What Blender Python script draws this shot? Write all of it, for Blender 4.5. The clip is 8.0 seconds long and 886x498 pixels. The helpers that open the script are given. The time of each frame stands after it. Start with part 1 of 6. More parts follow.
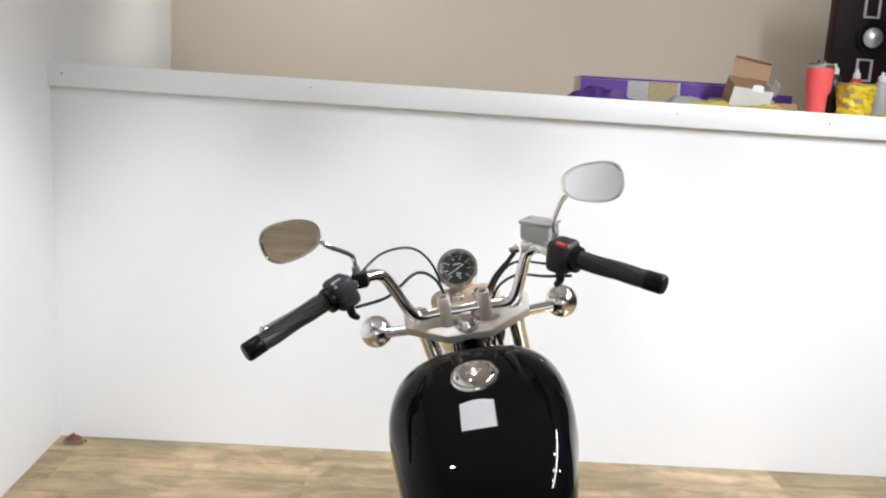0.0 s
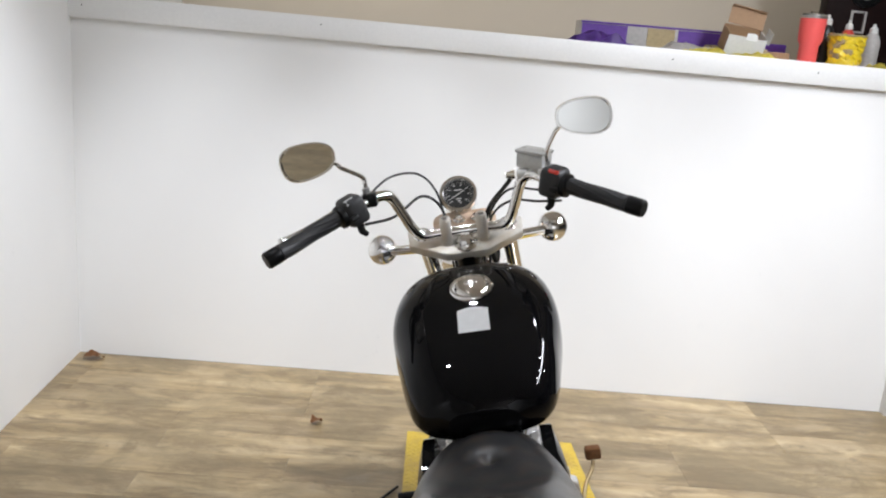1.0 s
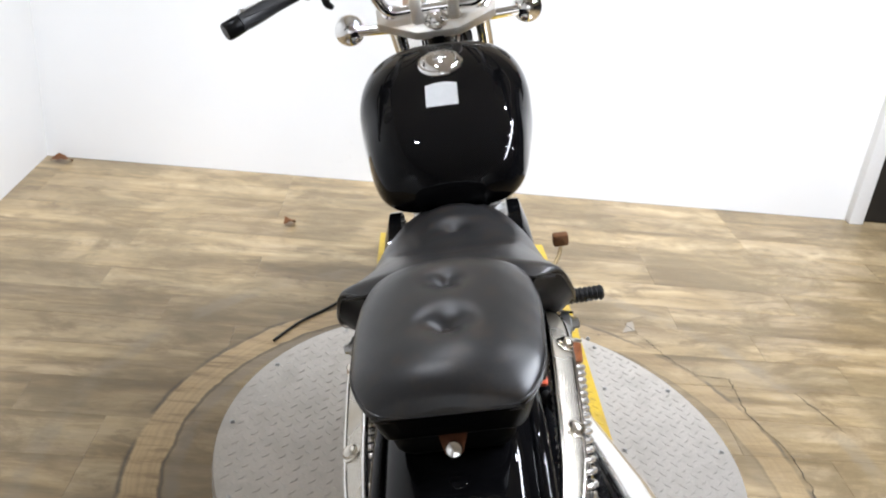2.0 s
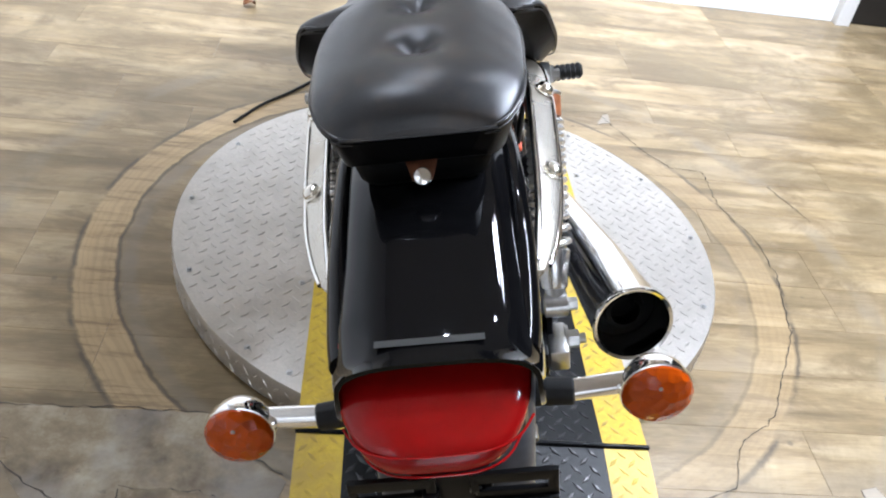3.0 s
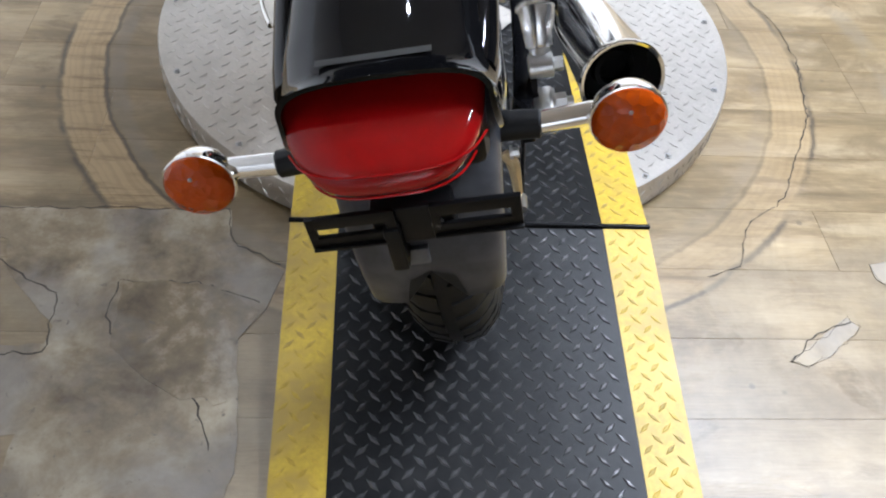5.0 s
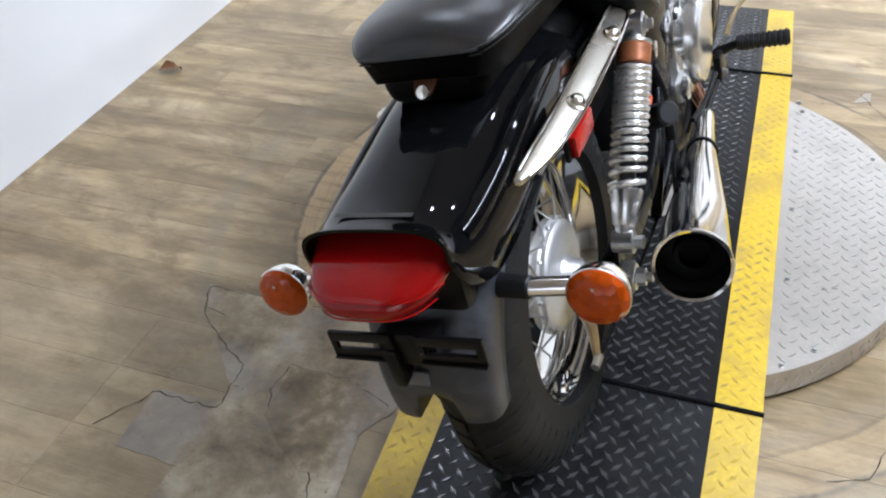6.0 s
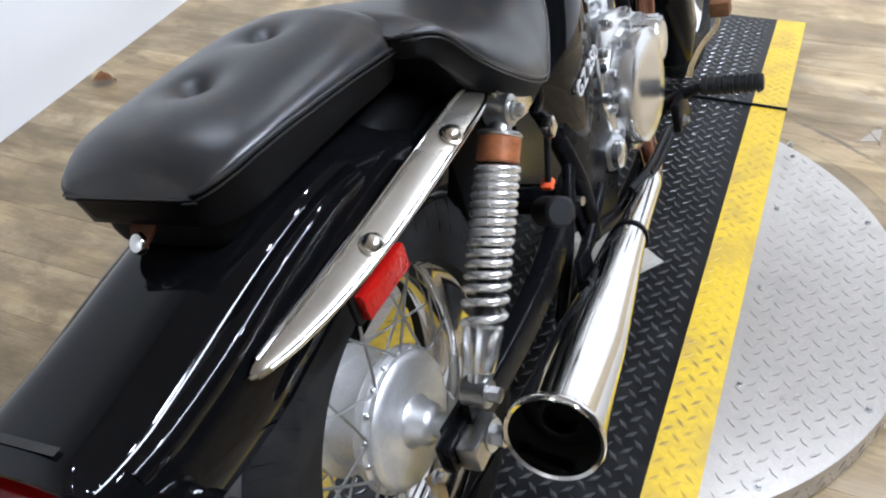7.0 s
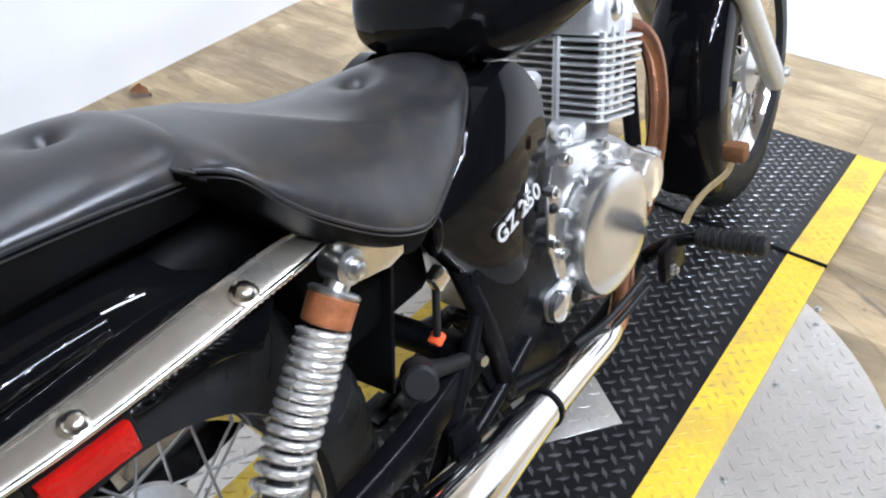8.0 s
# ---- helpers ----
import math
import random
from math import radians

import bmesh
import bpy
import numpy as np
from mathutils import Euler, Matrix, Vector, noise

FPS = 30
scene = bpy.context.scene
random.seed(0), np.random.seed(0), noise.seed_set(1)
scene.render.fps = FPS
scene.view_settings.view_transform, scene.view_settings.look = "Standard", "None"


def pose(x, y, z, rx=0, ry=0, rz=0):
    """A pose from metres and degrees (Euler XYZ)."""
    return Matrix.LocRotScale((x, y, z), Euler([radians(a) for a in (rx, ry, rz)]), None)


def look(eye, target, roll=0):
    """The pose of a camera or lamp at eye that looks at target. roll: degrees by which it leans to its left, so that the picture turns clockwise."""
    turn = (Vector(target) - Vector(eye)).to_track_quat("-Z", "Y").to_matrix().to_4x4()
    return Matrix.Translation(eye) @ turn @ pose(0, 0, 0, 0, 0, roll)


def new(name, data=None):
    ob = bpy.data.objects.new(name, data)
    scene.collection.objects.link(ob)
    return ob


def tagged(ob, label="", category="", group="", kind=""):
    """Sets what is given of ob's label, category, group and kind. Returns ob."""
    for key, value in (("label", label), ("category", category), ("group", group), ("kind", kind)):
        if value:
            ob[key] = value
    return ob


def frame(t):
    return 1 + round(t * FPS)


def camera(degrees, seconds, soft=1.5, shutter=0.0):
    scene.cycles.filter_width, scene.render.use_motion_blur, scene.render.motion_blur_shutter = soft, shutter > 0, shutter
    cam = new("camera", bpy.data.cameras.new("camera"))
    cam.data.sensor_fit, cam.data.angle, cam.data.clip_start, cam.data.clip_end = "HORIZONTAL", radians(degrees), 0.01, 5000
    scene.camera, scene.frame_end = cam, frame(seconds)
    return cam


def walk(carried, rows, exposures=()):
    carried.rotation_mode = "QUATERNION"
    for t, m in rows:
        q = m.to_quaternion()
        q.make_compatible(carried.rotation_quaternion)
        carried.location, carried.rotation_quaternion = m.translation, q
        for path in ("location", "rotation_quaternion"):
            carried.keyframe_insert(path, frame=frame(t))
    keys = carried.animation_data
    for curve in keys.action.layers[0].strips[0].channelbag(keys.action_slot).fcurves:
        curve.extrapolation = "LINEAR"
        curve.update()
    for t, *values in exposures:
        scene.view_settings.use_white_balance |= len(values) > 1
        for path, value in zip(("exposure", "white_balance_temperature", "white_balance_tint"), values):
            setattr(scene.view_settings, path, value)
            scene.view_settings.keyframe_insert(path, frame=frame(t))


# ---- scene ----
cam = camera(55.4, 8.0, soft=2.1)
PATH = [
    (0, (-0.3123, -1.1622, 1.4614), (-0.2814, 0.6732, 1.1052), 3.3),
    (0.5, (-0.3254, -1.3099, 1.4717), (-0.2842, 0.5189, 1.0837), 4.7),
    (1, (-0.3160, -1.3389, 1.4464), (-0.2768, 0.4712, 0.9761), 4.8),
    (1.5, (-0.2936, -1.3473, 1.3950), (-0.2076, 0.4077, 0.7555), 5.3),
    (1.7, (-0.2861, -1.3511, 1.3735), (-0.1898, 0.3768, 0.6639), 5.5),
    (2.8, (-0.2796, -1.3352, 1.2333), (-0.0916, 0.1833, 0.1580), 8.7),
    (3, (-0.2693, -1.3314, 1.2080), (-0.0580, 0.1384, 0.0720), 9.4),
    (3.5, (-0.2543, -1.3371, 1.1454), (-0.0056, -0.0028, -0.1403), 11.2),
    (4, (-0.2412, -1.3473, 1.1080), (0.0281, -0.1057, -0.2637), 12.4),
    (4.2, (-0.2366, -1.3529, 1.0930), (0.0430, -0.1440, -0.3057), 12.7),
    (5.3, (-0.1225, -1.4090, 1.1407), (-0.1281, -0.1244, -0.2179), -1.0),
    (5.5, (-0.0178, -1.4380, 1.1828), (-0.2328, -0.0767, -0.0813), -3.8),
    (6, (0.1356, -1.4521, 1.2370), (-0.4086, -0.1029, 0.0617), -3.6),
    (6.5, (0.2076, -1.2426, 1.2183), (-0.3675, 0.0439, -0.0103), -2.1),
    (7, (0.2758, -1.0313, 1.2127), (-0.3525, 0.2338, -0.0131), -5.0),
    (7.5, (0.3647, -0.8135, 1.1968), (-0.4479, 0.4049, 0.0337), 1.5),
    (8, (0.4151, -0.7041, 1.2099), (-0.4310, 0.4862, 0.0411), 0.5),
]
EXPOSURES = [(0, -0.24, 6400, 10), (0.5, -0.30, 6400, 10), (1, -0.37, 6400, 10), (1.5, -0.31, 6380, 10), (1.7, -0.19, 6330, 10), (2.8, 0.41, 5800, 10), (3.5, 0.45, 5720, 10), (4.2, 0.37, 5720, 10), (5.3, 0.24, 5750, 10), (6, 0.14, 5780, 10), (7, 0.10, 5720, 10), (7.5, 0.22, 5720, 10), (8, 0.34, 5720, 10)]
walk(cam, [(t, look(eye, target, roll)) for t, eye, target, roll in PATH], EXPOSURES)

# ---------------- light ----------------
world = bpy.data.worlds.new("room_air")
world.use_nodes = True
world.node_tree.nodes["Background"].inputs[0].default_value = (0.9, 0.95, 1.0, 1)
world.node_tree.nodes["Background"].inputs[1].default_value = 0.006
scene.world = world


def spot(eye, target, power, size=110, blend=0.6, radius=0.04, colour=(0.92, 0.945, 1.0)):
    d = bpy.data.lights.new("ceiling_and_fill_spot", "SPOT")
    d.energy, d.spot_size, d.spot_blend, d.shadow_soft_size, d.color = power, radians(size), blend, radius, colour
    o = new("ceiling_and_fill_spot", d)
    o.matrix_world = look(eye, target)
    return o


# area lamp added to give the seats a broad sheen, not a known fitting
strip_data = bpy.data.lights.new("added_sheen_strip", "AREA")
strip_data.shape, strip_data.size, strip_data.size_y = "RECTANGLE", 0.14, 2.3
strip_data.energy, strip_data.color = 110, (0.915, 0.94, 1.0)
strip_lamp = new("added_sheen_strip", strip_data)
strip_lamp.matrix_world = pose(1.45, 0.05, 2.64, 0, 10, 0)
for y in (0.95, 0.45, -0.15, -0.6):
    spot((1.15, y, 2.62), (0.80, y, 0), 27, 115, 0.8, 0.03)
for x in (-1.25, -0.45, 0.35, 1.15):
    spot((x, 0.85, 2.62), (x, 1.95, -0.05), 156 - 30 * (x > 0), 46, 1.0)
for x, y in ((-0.65, 1.20), (0.65, 1.08)):
    spot((x, y, 2.62), (x, y - 0.3, 0), 22, 140, 0.6, 0.03)
spot((-0.75, 0.85, 2.62), (-1.72, 1.1, 0.05), 120, 62, 1.0)
spot((-1.0, 0.20, 2.62), (-1.0, -0.15, 0), 43, 92, 0.9, 0.03)
# added out of view: brightens the floor that the left mirror reflects
spot((-0.8, -2.7, 2.62), (-1.6, -2.6, 0), 120, 90, 0.9)
spot((2.2, 0.2, 2.62), (2.0, 0.3, 0), 110, 115, 0.7)
# added out of view: brightens the south wall for mirrors and chrome
spot((0.0, -6.0, 2.62), (0.0, -8.0, 1.4), 430, 130, 0.8)
spot((4.4, -1.2, 2.62), (5.0, -1.4, 0.3), 90, 150)
spot((-0.9, 2.75, 2.62), (-0.9, 3.6, 1.6), 36, 140, 0.6, 0.04, (1.0, 0.95, 0.88))
spot((1.2, 2.70, 2.62), (1.2, 3.6, 1.6), 23, 140, 0.6, 0.04, (1.0, 0.95, 0.88))

# ---------------- materials ----------------


def nodes_of(name):
    m = bpy.data.materials.new(name)
    m.use_nodes = True
    return m, m.node_tree, m.node_tree.nodes["Principled BSDF"]


def link(nt, a, b):
    nt.links.new(a, b)


def noise_tex(nt, scale, detail=4.0, rough=0.6, vec=None, distortion=0.0):
    n = nt.nodes.new("ShaderNodeTexNoise")
    n.inputs["Scale"].default_value, n.inputs["Detail"].default_value = scale, detail
    n.inputs["Roughness"].default_value, n.inputs["Distortion"].default_value = rough, distortion
    if vec is not None:
        link(nt, vec, n.inputs["Vector"])
    return n


def ramp(nt, fac, stops):
    r = nt.nodes.new("ShaderNodeValToRGB")
    e = r.color_ramp.elements
    while len(e) < len(stops):
        e.new(0.5)
    for k, (p, c) in enumerate(stops):
        e[k].position = p
        e[k].color = (*c, 1) if len(c) == 3 else c
    link(nt, fac, r.inputs[0])
    return r


def mix(nt, fac, a, b, kind="MIX"):
    n = nt.nodes.new("ShaderNodeMix")
    n.data_type, n.blend_type = "RGBA", kind
    for sock, v in ((n.inputs[0], fac), (n.inputs[6], a), (n.inputs[7], b)):
        if isinstance(v, (int, float)):
            sock.default_value = v
        elif isinstance(v, tuple):
            sock.default_value = (*v, 1)
        else:
            link(nt, v, sock)
    return n.outputs[2]


def mathn(nt, op, a, b=0.0, c=0.0, clamp=False):
    n = nt.nodes.new("ShaderNodeMath")
    n.operation, n.use_clamp = op, clamp
    for sock, v in zip(n.inputs, (a, b, c)):
        if isinstance(v, (int, float)):
            sock.default_value = v
        else:
            link(nt, v, sock)
    return n.outputs[0]


def obj_coords(nt, scale=(1, 1, 1)):
    t = nt.nodes.new("ShaderNodeTexCoord")
    m = nt.nodes.new("ShaderNodeMapping")
    m.inputs["Scale"].default_value = scale
    link(nt, t.outputs["Object"], m.inputs["Vector"])
    return m.outputs[0]


def bump(nt, bsdf, height, strength=0.2, distance=0.002):
    b = nt.nodes.new("ShaderNodeBump")
    b.inputs["Strength"].default_value, b.inputs["Distance"].default_value = strength, distance
    link(nt, height, b.inputs["Height"])
    link(nt, b.outputs[0], bsdf.inputs["Normal"])


def simple(name, colour, rough, metal=0.0, grain=60.0, vary=0.12, rough_vary=0.1, relief=0.0, coat=0.0, stain=None, coat_rough=0.03, spec=0.5):
    """A surface with variation at two scales: grain and broad stains."""
    m, nt, b = nodes_of(name)
    v = obj_coords(nt)
    fine, broad = noise_tex(nt, grain, 6.0, 0.65, v), noise_tex(nt, grain * 0.08 + 2.0, 3.0, 0.55, v, 0.4)
    dark = tuple(c * (1 - vary) for c in colour)
    light = tuple(min(1.0, c * (1 + vary)) for c in colour)
    col = ramp(nt, fine.outputs[0], [(0.3, dark), (0.7, light)]).outputs[0]
    if stain:
        mask = ramp(nt, broad.outputs[0], [(0.48, (0, 0, 0)), (0.68, (1, 1, 1))]).outputs[0]
        col = mix(nt, mask, col, stain)
    else:
        col = mix(nt, mathn(nt, "MULTIPLY", broad.outputs[0], vary * 1.5), col, tuple(c * 0.6 for c in colour))
    link(nt, col, b.inputs["Base Color"])
    r = mathn(nt, "MULTIPLY_ADD", broad.outputs[0], rough_vary * 2, rough - rough_vary, True)
    link(nt, r, b.inputs["Roughness"])
    b.inputs["Metallic"].default_value, b.inputs["Specular IOR Level"].default_value = metal, spec
    b.inputs["Coat Weight"].default_value, b.inputs["Coat Roughness"].default_value = coat, coat_rough
    if relief:
        bump(nt, b, fine.outputs[0], relief)
    return m


PAINT = simple("black_gloss_paint", (0.003, 0.003, 0.0034), 0.03, 0, 40, 0.2, 0.01, 0.0, 0.0, spec=0.18)
CHROME = simple("chrome", (0.90, 0.89, 0.87), 0.08, 1.0, 90, 0.04, 0.03)
CHROME_OLD = simple("aged_chrome", (0.76, 0.72, 0.64), 0.20, 1.0, 70, 0.08, 0.07, 0.05, stain=(0.64, 0.58, 0.48))
RAIL_METAL = simple("dulled_rail_chrome", (0.52, 0.485, 0.42), 0.27, 0.92, 70, 0.08, 0.08, 0.04, stain=(0.43, 0.38, 0.30))
SPRING = simple("zinc_plated_spring", (0.74, 0.72, 0.68), 0.27, 0.8, 90, 0.08, 0.06, 0.03)
STEEL = simple("zinc_steel", (0.55, 0.55, 0.54), 0.32, 1.0, 120, 0.12, 0.08, 0.05)
CAST = simple("cast_aluminium", (0.72, 0.72, 0.71), 0.38, 0.8, 160, 0.08, 0.06, 0.12)
# cast aluminium darkened: the shade between the fins is in the colour
SHADED_CAST = simple("shaded_cast_aluminium", (0.16, 0.155, 0.15), 0.6, 0.4, 120, 0.2, 0.08, 0.12)
POLISHED = simple("polished_aluminium", (0.76, 0.76, 0.75), 0.19, 0.95, 140, 0.06, 0.06, 0.04)
CLAMP = simple("lacquered_aluminium", (0.66, 0.63, 0.575), 0.38, 0.35, 120, 0.08, 0.06, 0.08, stain=(0.60, 0.51, 0.39))
TAN_MOUNT = simple("yellowed_bracket_lacquer", (0.66, 0.52, 0.40), 0.4, 0.25, 90, 0.15, 0.08, 0.08, stain=(0.50, 0.34, 0.22))
FORK = simple("painted_fork_grey", (0.55, 0.54, 0.50), 0.32, 0.5, 90, 0.08, 0.06)
VINYL = simple("black_vinyl", (0.014, 0.014, 0.0145), 0.33, 0, 420, 0.2, 0.05, 0.12, stain=(0.028, 0.0215, 0.017), spec=0.54)
# seat vinyl made darker and duller: shade on the sides put into the colour
SKIRT = simple("shaded_side_vinyl", (0.003, 0.003, 0.0034), 0.34, 0, 300, 0.2, 0.05, 0.08, spec=0.04)
RUBBER = simple("black_rubber", (0.006, 0.006, 0.006), 0.5, 0, 200, 0.2, 0.08, 0.15, spec=0.3)
TYRE = simple("tyre_rubber", (0.007, 0.007, 0.0073), 0.55, 0, 150, 0.25, 0.08, 0.18, stain=(0.014, 0.0137, 0.013), spec=0.25)
PLASTIC = simple("black_plastic", (0.004, 0.004, 0.0043), 0.36, 0, 300, 0.2, 0.06, 0.12, spec=0.2)
GREY_PLASTIC = simple("dusty_inner_plastic", (0.028, 0.030, 0.036), 0.36, 0, 180, 0.2, 0.08, 0.08, stain=(0.070, 0.073, 0.081))
GRIP = simple("dusty_grip_rubber", (0.024, 0.024, 0.025), 0.5, 0, 200, 0.2, 0.08, 0.15, spec=0.4)
FRAME = simple("satin_black_steel", (0.004, 0.004, 0.0047), 0.28, 0, 150, 0.2, 0.08, 0.06, spec=0.10)
RUST = simple("rusty_collar", (0.30, 0.105, 0.040), 0.42, 0.35, 90, 0.3, 0.1, 0.2, stain=(0.28, 0.14, 0.06))
RUST_TAB = simple("dark_rusted_steel", (0.060, 0.022, 0.010), 0.6, 0.1, 110, 0.3, 0.1, 0.2, stain=(0.11, 0.042, 0.018), spec=0.12)
PEDAL = simple("brown_pedal_rubber", (0.13, 0.058, 0.024), 0.6, 0, 110, 0.25, 0.1, 0.2, stain=(0.11, 0.06, 0.03), spec=0.12)
COPPER = simple("heat_stained_pipe", (0.36, 0.17, 0.10), 0.26, 0.9, 60, 0.25, 0.08, 0.1, stain=(0.22, 0.13, 0.09))
BRASSY = simple("yellowed_zinc", (0.52, 0.40, 0.22), 0.35, 0.8, 90, 0.2, 0.08, 0.08)
# near-black standing for the shade in holes, recesses and under the seat
DARK = simple("shade_black", (0.0015, 0.0015, 0.0015), 0.6, 0, 80, 0.2, 0.1, spec=0.1)
WHITE_FILM = simple("white_sticker", (0.85, 0.85, 0.84), 0.4, 0, 60, 0.03, 0.05)
SILVER_FILM = simple("silver_lettering", (0.62, 0.62, 0.61), 0.35, 0.4, 90, 0.06, 0.05)
RED_PLASTIC = simple("red_button_plastic", (0.55, 0.04, 0.025), 0.38, 0, 120, 0.1, 0.05)
DULL_FILM = simple("dull_grey_film", (0.11, 0.115, 0.125), 0.45, 0, 120, 0.15, 0.05)
RESERVOIR = simple("pale_grey_lacquered_cast", (0.56, 0.56, 0.54), 0.35, 0.2, 140, 0.08, 0.06, 0.06)
GREY_BUTTON = simple("grey_button_plastic", (0.45, 0.46, 0.46), 0.4, 0, 120, 0.1, 0.05)
ORANGE_TAB = simple("orange_tab_plastic", (0.75, 0.10, 0.03), 0.4, 0, 120, 0.1, 0.05)


def lens_mat(name, colour, rough=0.12, rib=0.0, spec=0.5, clear=0.15, relief=0.5):
    m, nt, b = nodes_of(name)
    v = obj_coords(nt)
    n = noise_tex(nt, 30, 4, 0.6, v)
    col = ramp(nt, n.outputs[0], [(0.3, tuple(c * 0.8 for c in colour)), (0.7, colour)]).outputs[0]
    link(nt, col, b.inputs["Base Color"])
    b.inputs["Roughness"].default_value = rough
    b.inputs["Transmission Weight"].default_value = clear
    b.inputs["Specular IOR Level"].default_value = spec
    if rib:
        cell = nt.nodes.new("ShaderNodeTexVoronoi")
        cell.inputs["Scale"].default_value = rib
        link(nt, v, cell.inputs["Vector"])
        bump(nt, b, cell.outputs[0], relief, 0.003)
    return m


RED_LENS = lens_mat("red_lens", (0.34, 0.005, 0.005), 0.06, 0.0, 0.35, 0.12)
AMBER = lens_mat("amber_lens", (0.62, 0.085, 0.0006), 0.08, 95, 0.25, 0.38, 0.9)
REFLECTOR = lens_mat("red_reflector", (0.46, 0.009, 0.006), 0.10, 180, 0.35, 0.25, 0.3)

MIRROR, _nt, _b = nodes_of("mirror_glass")
_b.inputs["Base Color"].default_value = (0.86, 0.87, 0.86, 1)
_b.inputs["Metallic"].default_value, _b.inputs["Roughness"].default_value = 1.0, 0.01
DIAL = simple("dial_black", (0.026, 0.027, 0.028), 0.3, 0, 200, 0.1, 0.05)
PRINT = simple("dial_print", (0.75, 0.75, 0.73), 0.5, 0, 100, 0.03, 0.05)
GLASS, _nt, _b = nodes_of("clear_glass")
_b.inputs["Transmission Weight"].default_value, _b.inputs["Roughness"].default_value = 1.0, 0.0
_b.inputs["IOR"].default_value = 1.1


def wall_mat(name, colour, marks):
    m, nt, b = nodes_of(name)
    g = nt.nodes.new("ShaderNodeNewGeometry")
    fine = noise_tex(nt, 260, 3, 0.6, g.outputs["Position"])
    broad = noise_tex(nt, 1.3, 4, 0.55, g.outputs["Position"], 0.3)
    scuff = noise_tex(nt, 9.0, 6, 0.7, g.outputs["Position"], 1.2)
    col = ramp(nt, broad.outputs[0], [(0.3, tuple(c * 0.96 for c in colour)), (0.7, colour)]).outputs[0]
    mask = ramp(nt, scuff.outputs[0], [(0.66, (0, 0, 0)), (0.74, (1, 1, 1))]).outputs[0]
    col = mix(nt, mathn(nt, "MULTIPLY", mask, marks), col, tuple(c * 0.72 for c in colour))
    link(nt, col, b.inputs["Base Color"])
    b.inputs["Roughness"].default_value = 0.55
    bump(nt, b, fine.outputs[0], 0.08, 0.001)
    return m


WALL = wall_mat("white_wall_paint", (0.82, 0.82, 0.81), 0.25)
BEIGE = wall_mat("beige_wall_paint", (0.61, 0.55, 0.46), 0.15)
CEIL = wall_mat("tan_grey_ceiling", (0.50, 0.465, 0.42), 0.1)
# for walls out of view, dark so the black paint reflects little
GREY_WALL = wall_mat("unseen_wall_dark_grey", (0.10, 0.10, 0.10), 0.15)
TRIM_WHITE = simple("white_gloss_trim", (0.82, 0.82, 0.81), 0.35, 0, 80, 0.03, 0.06, 0.05)
DOOR_DARK = simple("dark_door_paint", (0.012, 0.011, 0.011), 0.4, 0, 60, 0.15, 0.06, 0.05)

DISC_C = (-0.038, 0.224)


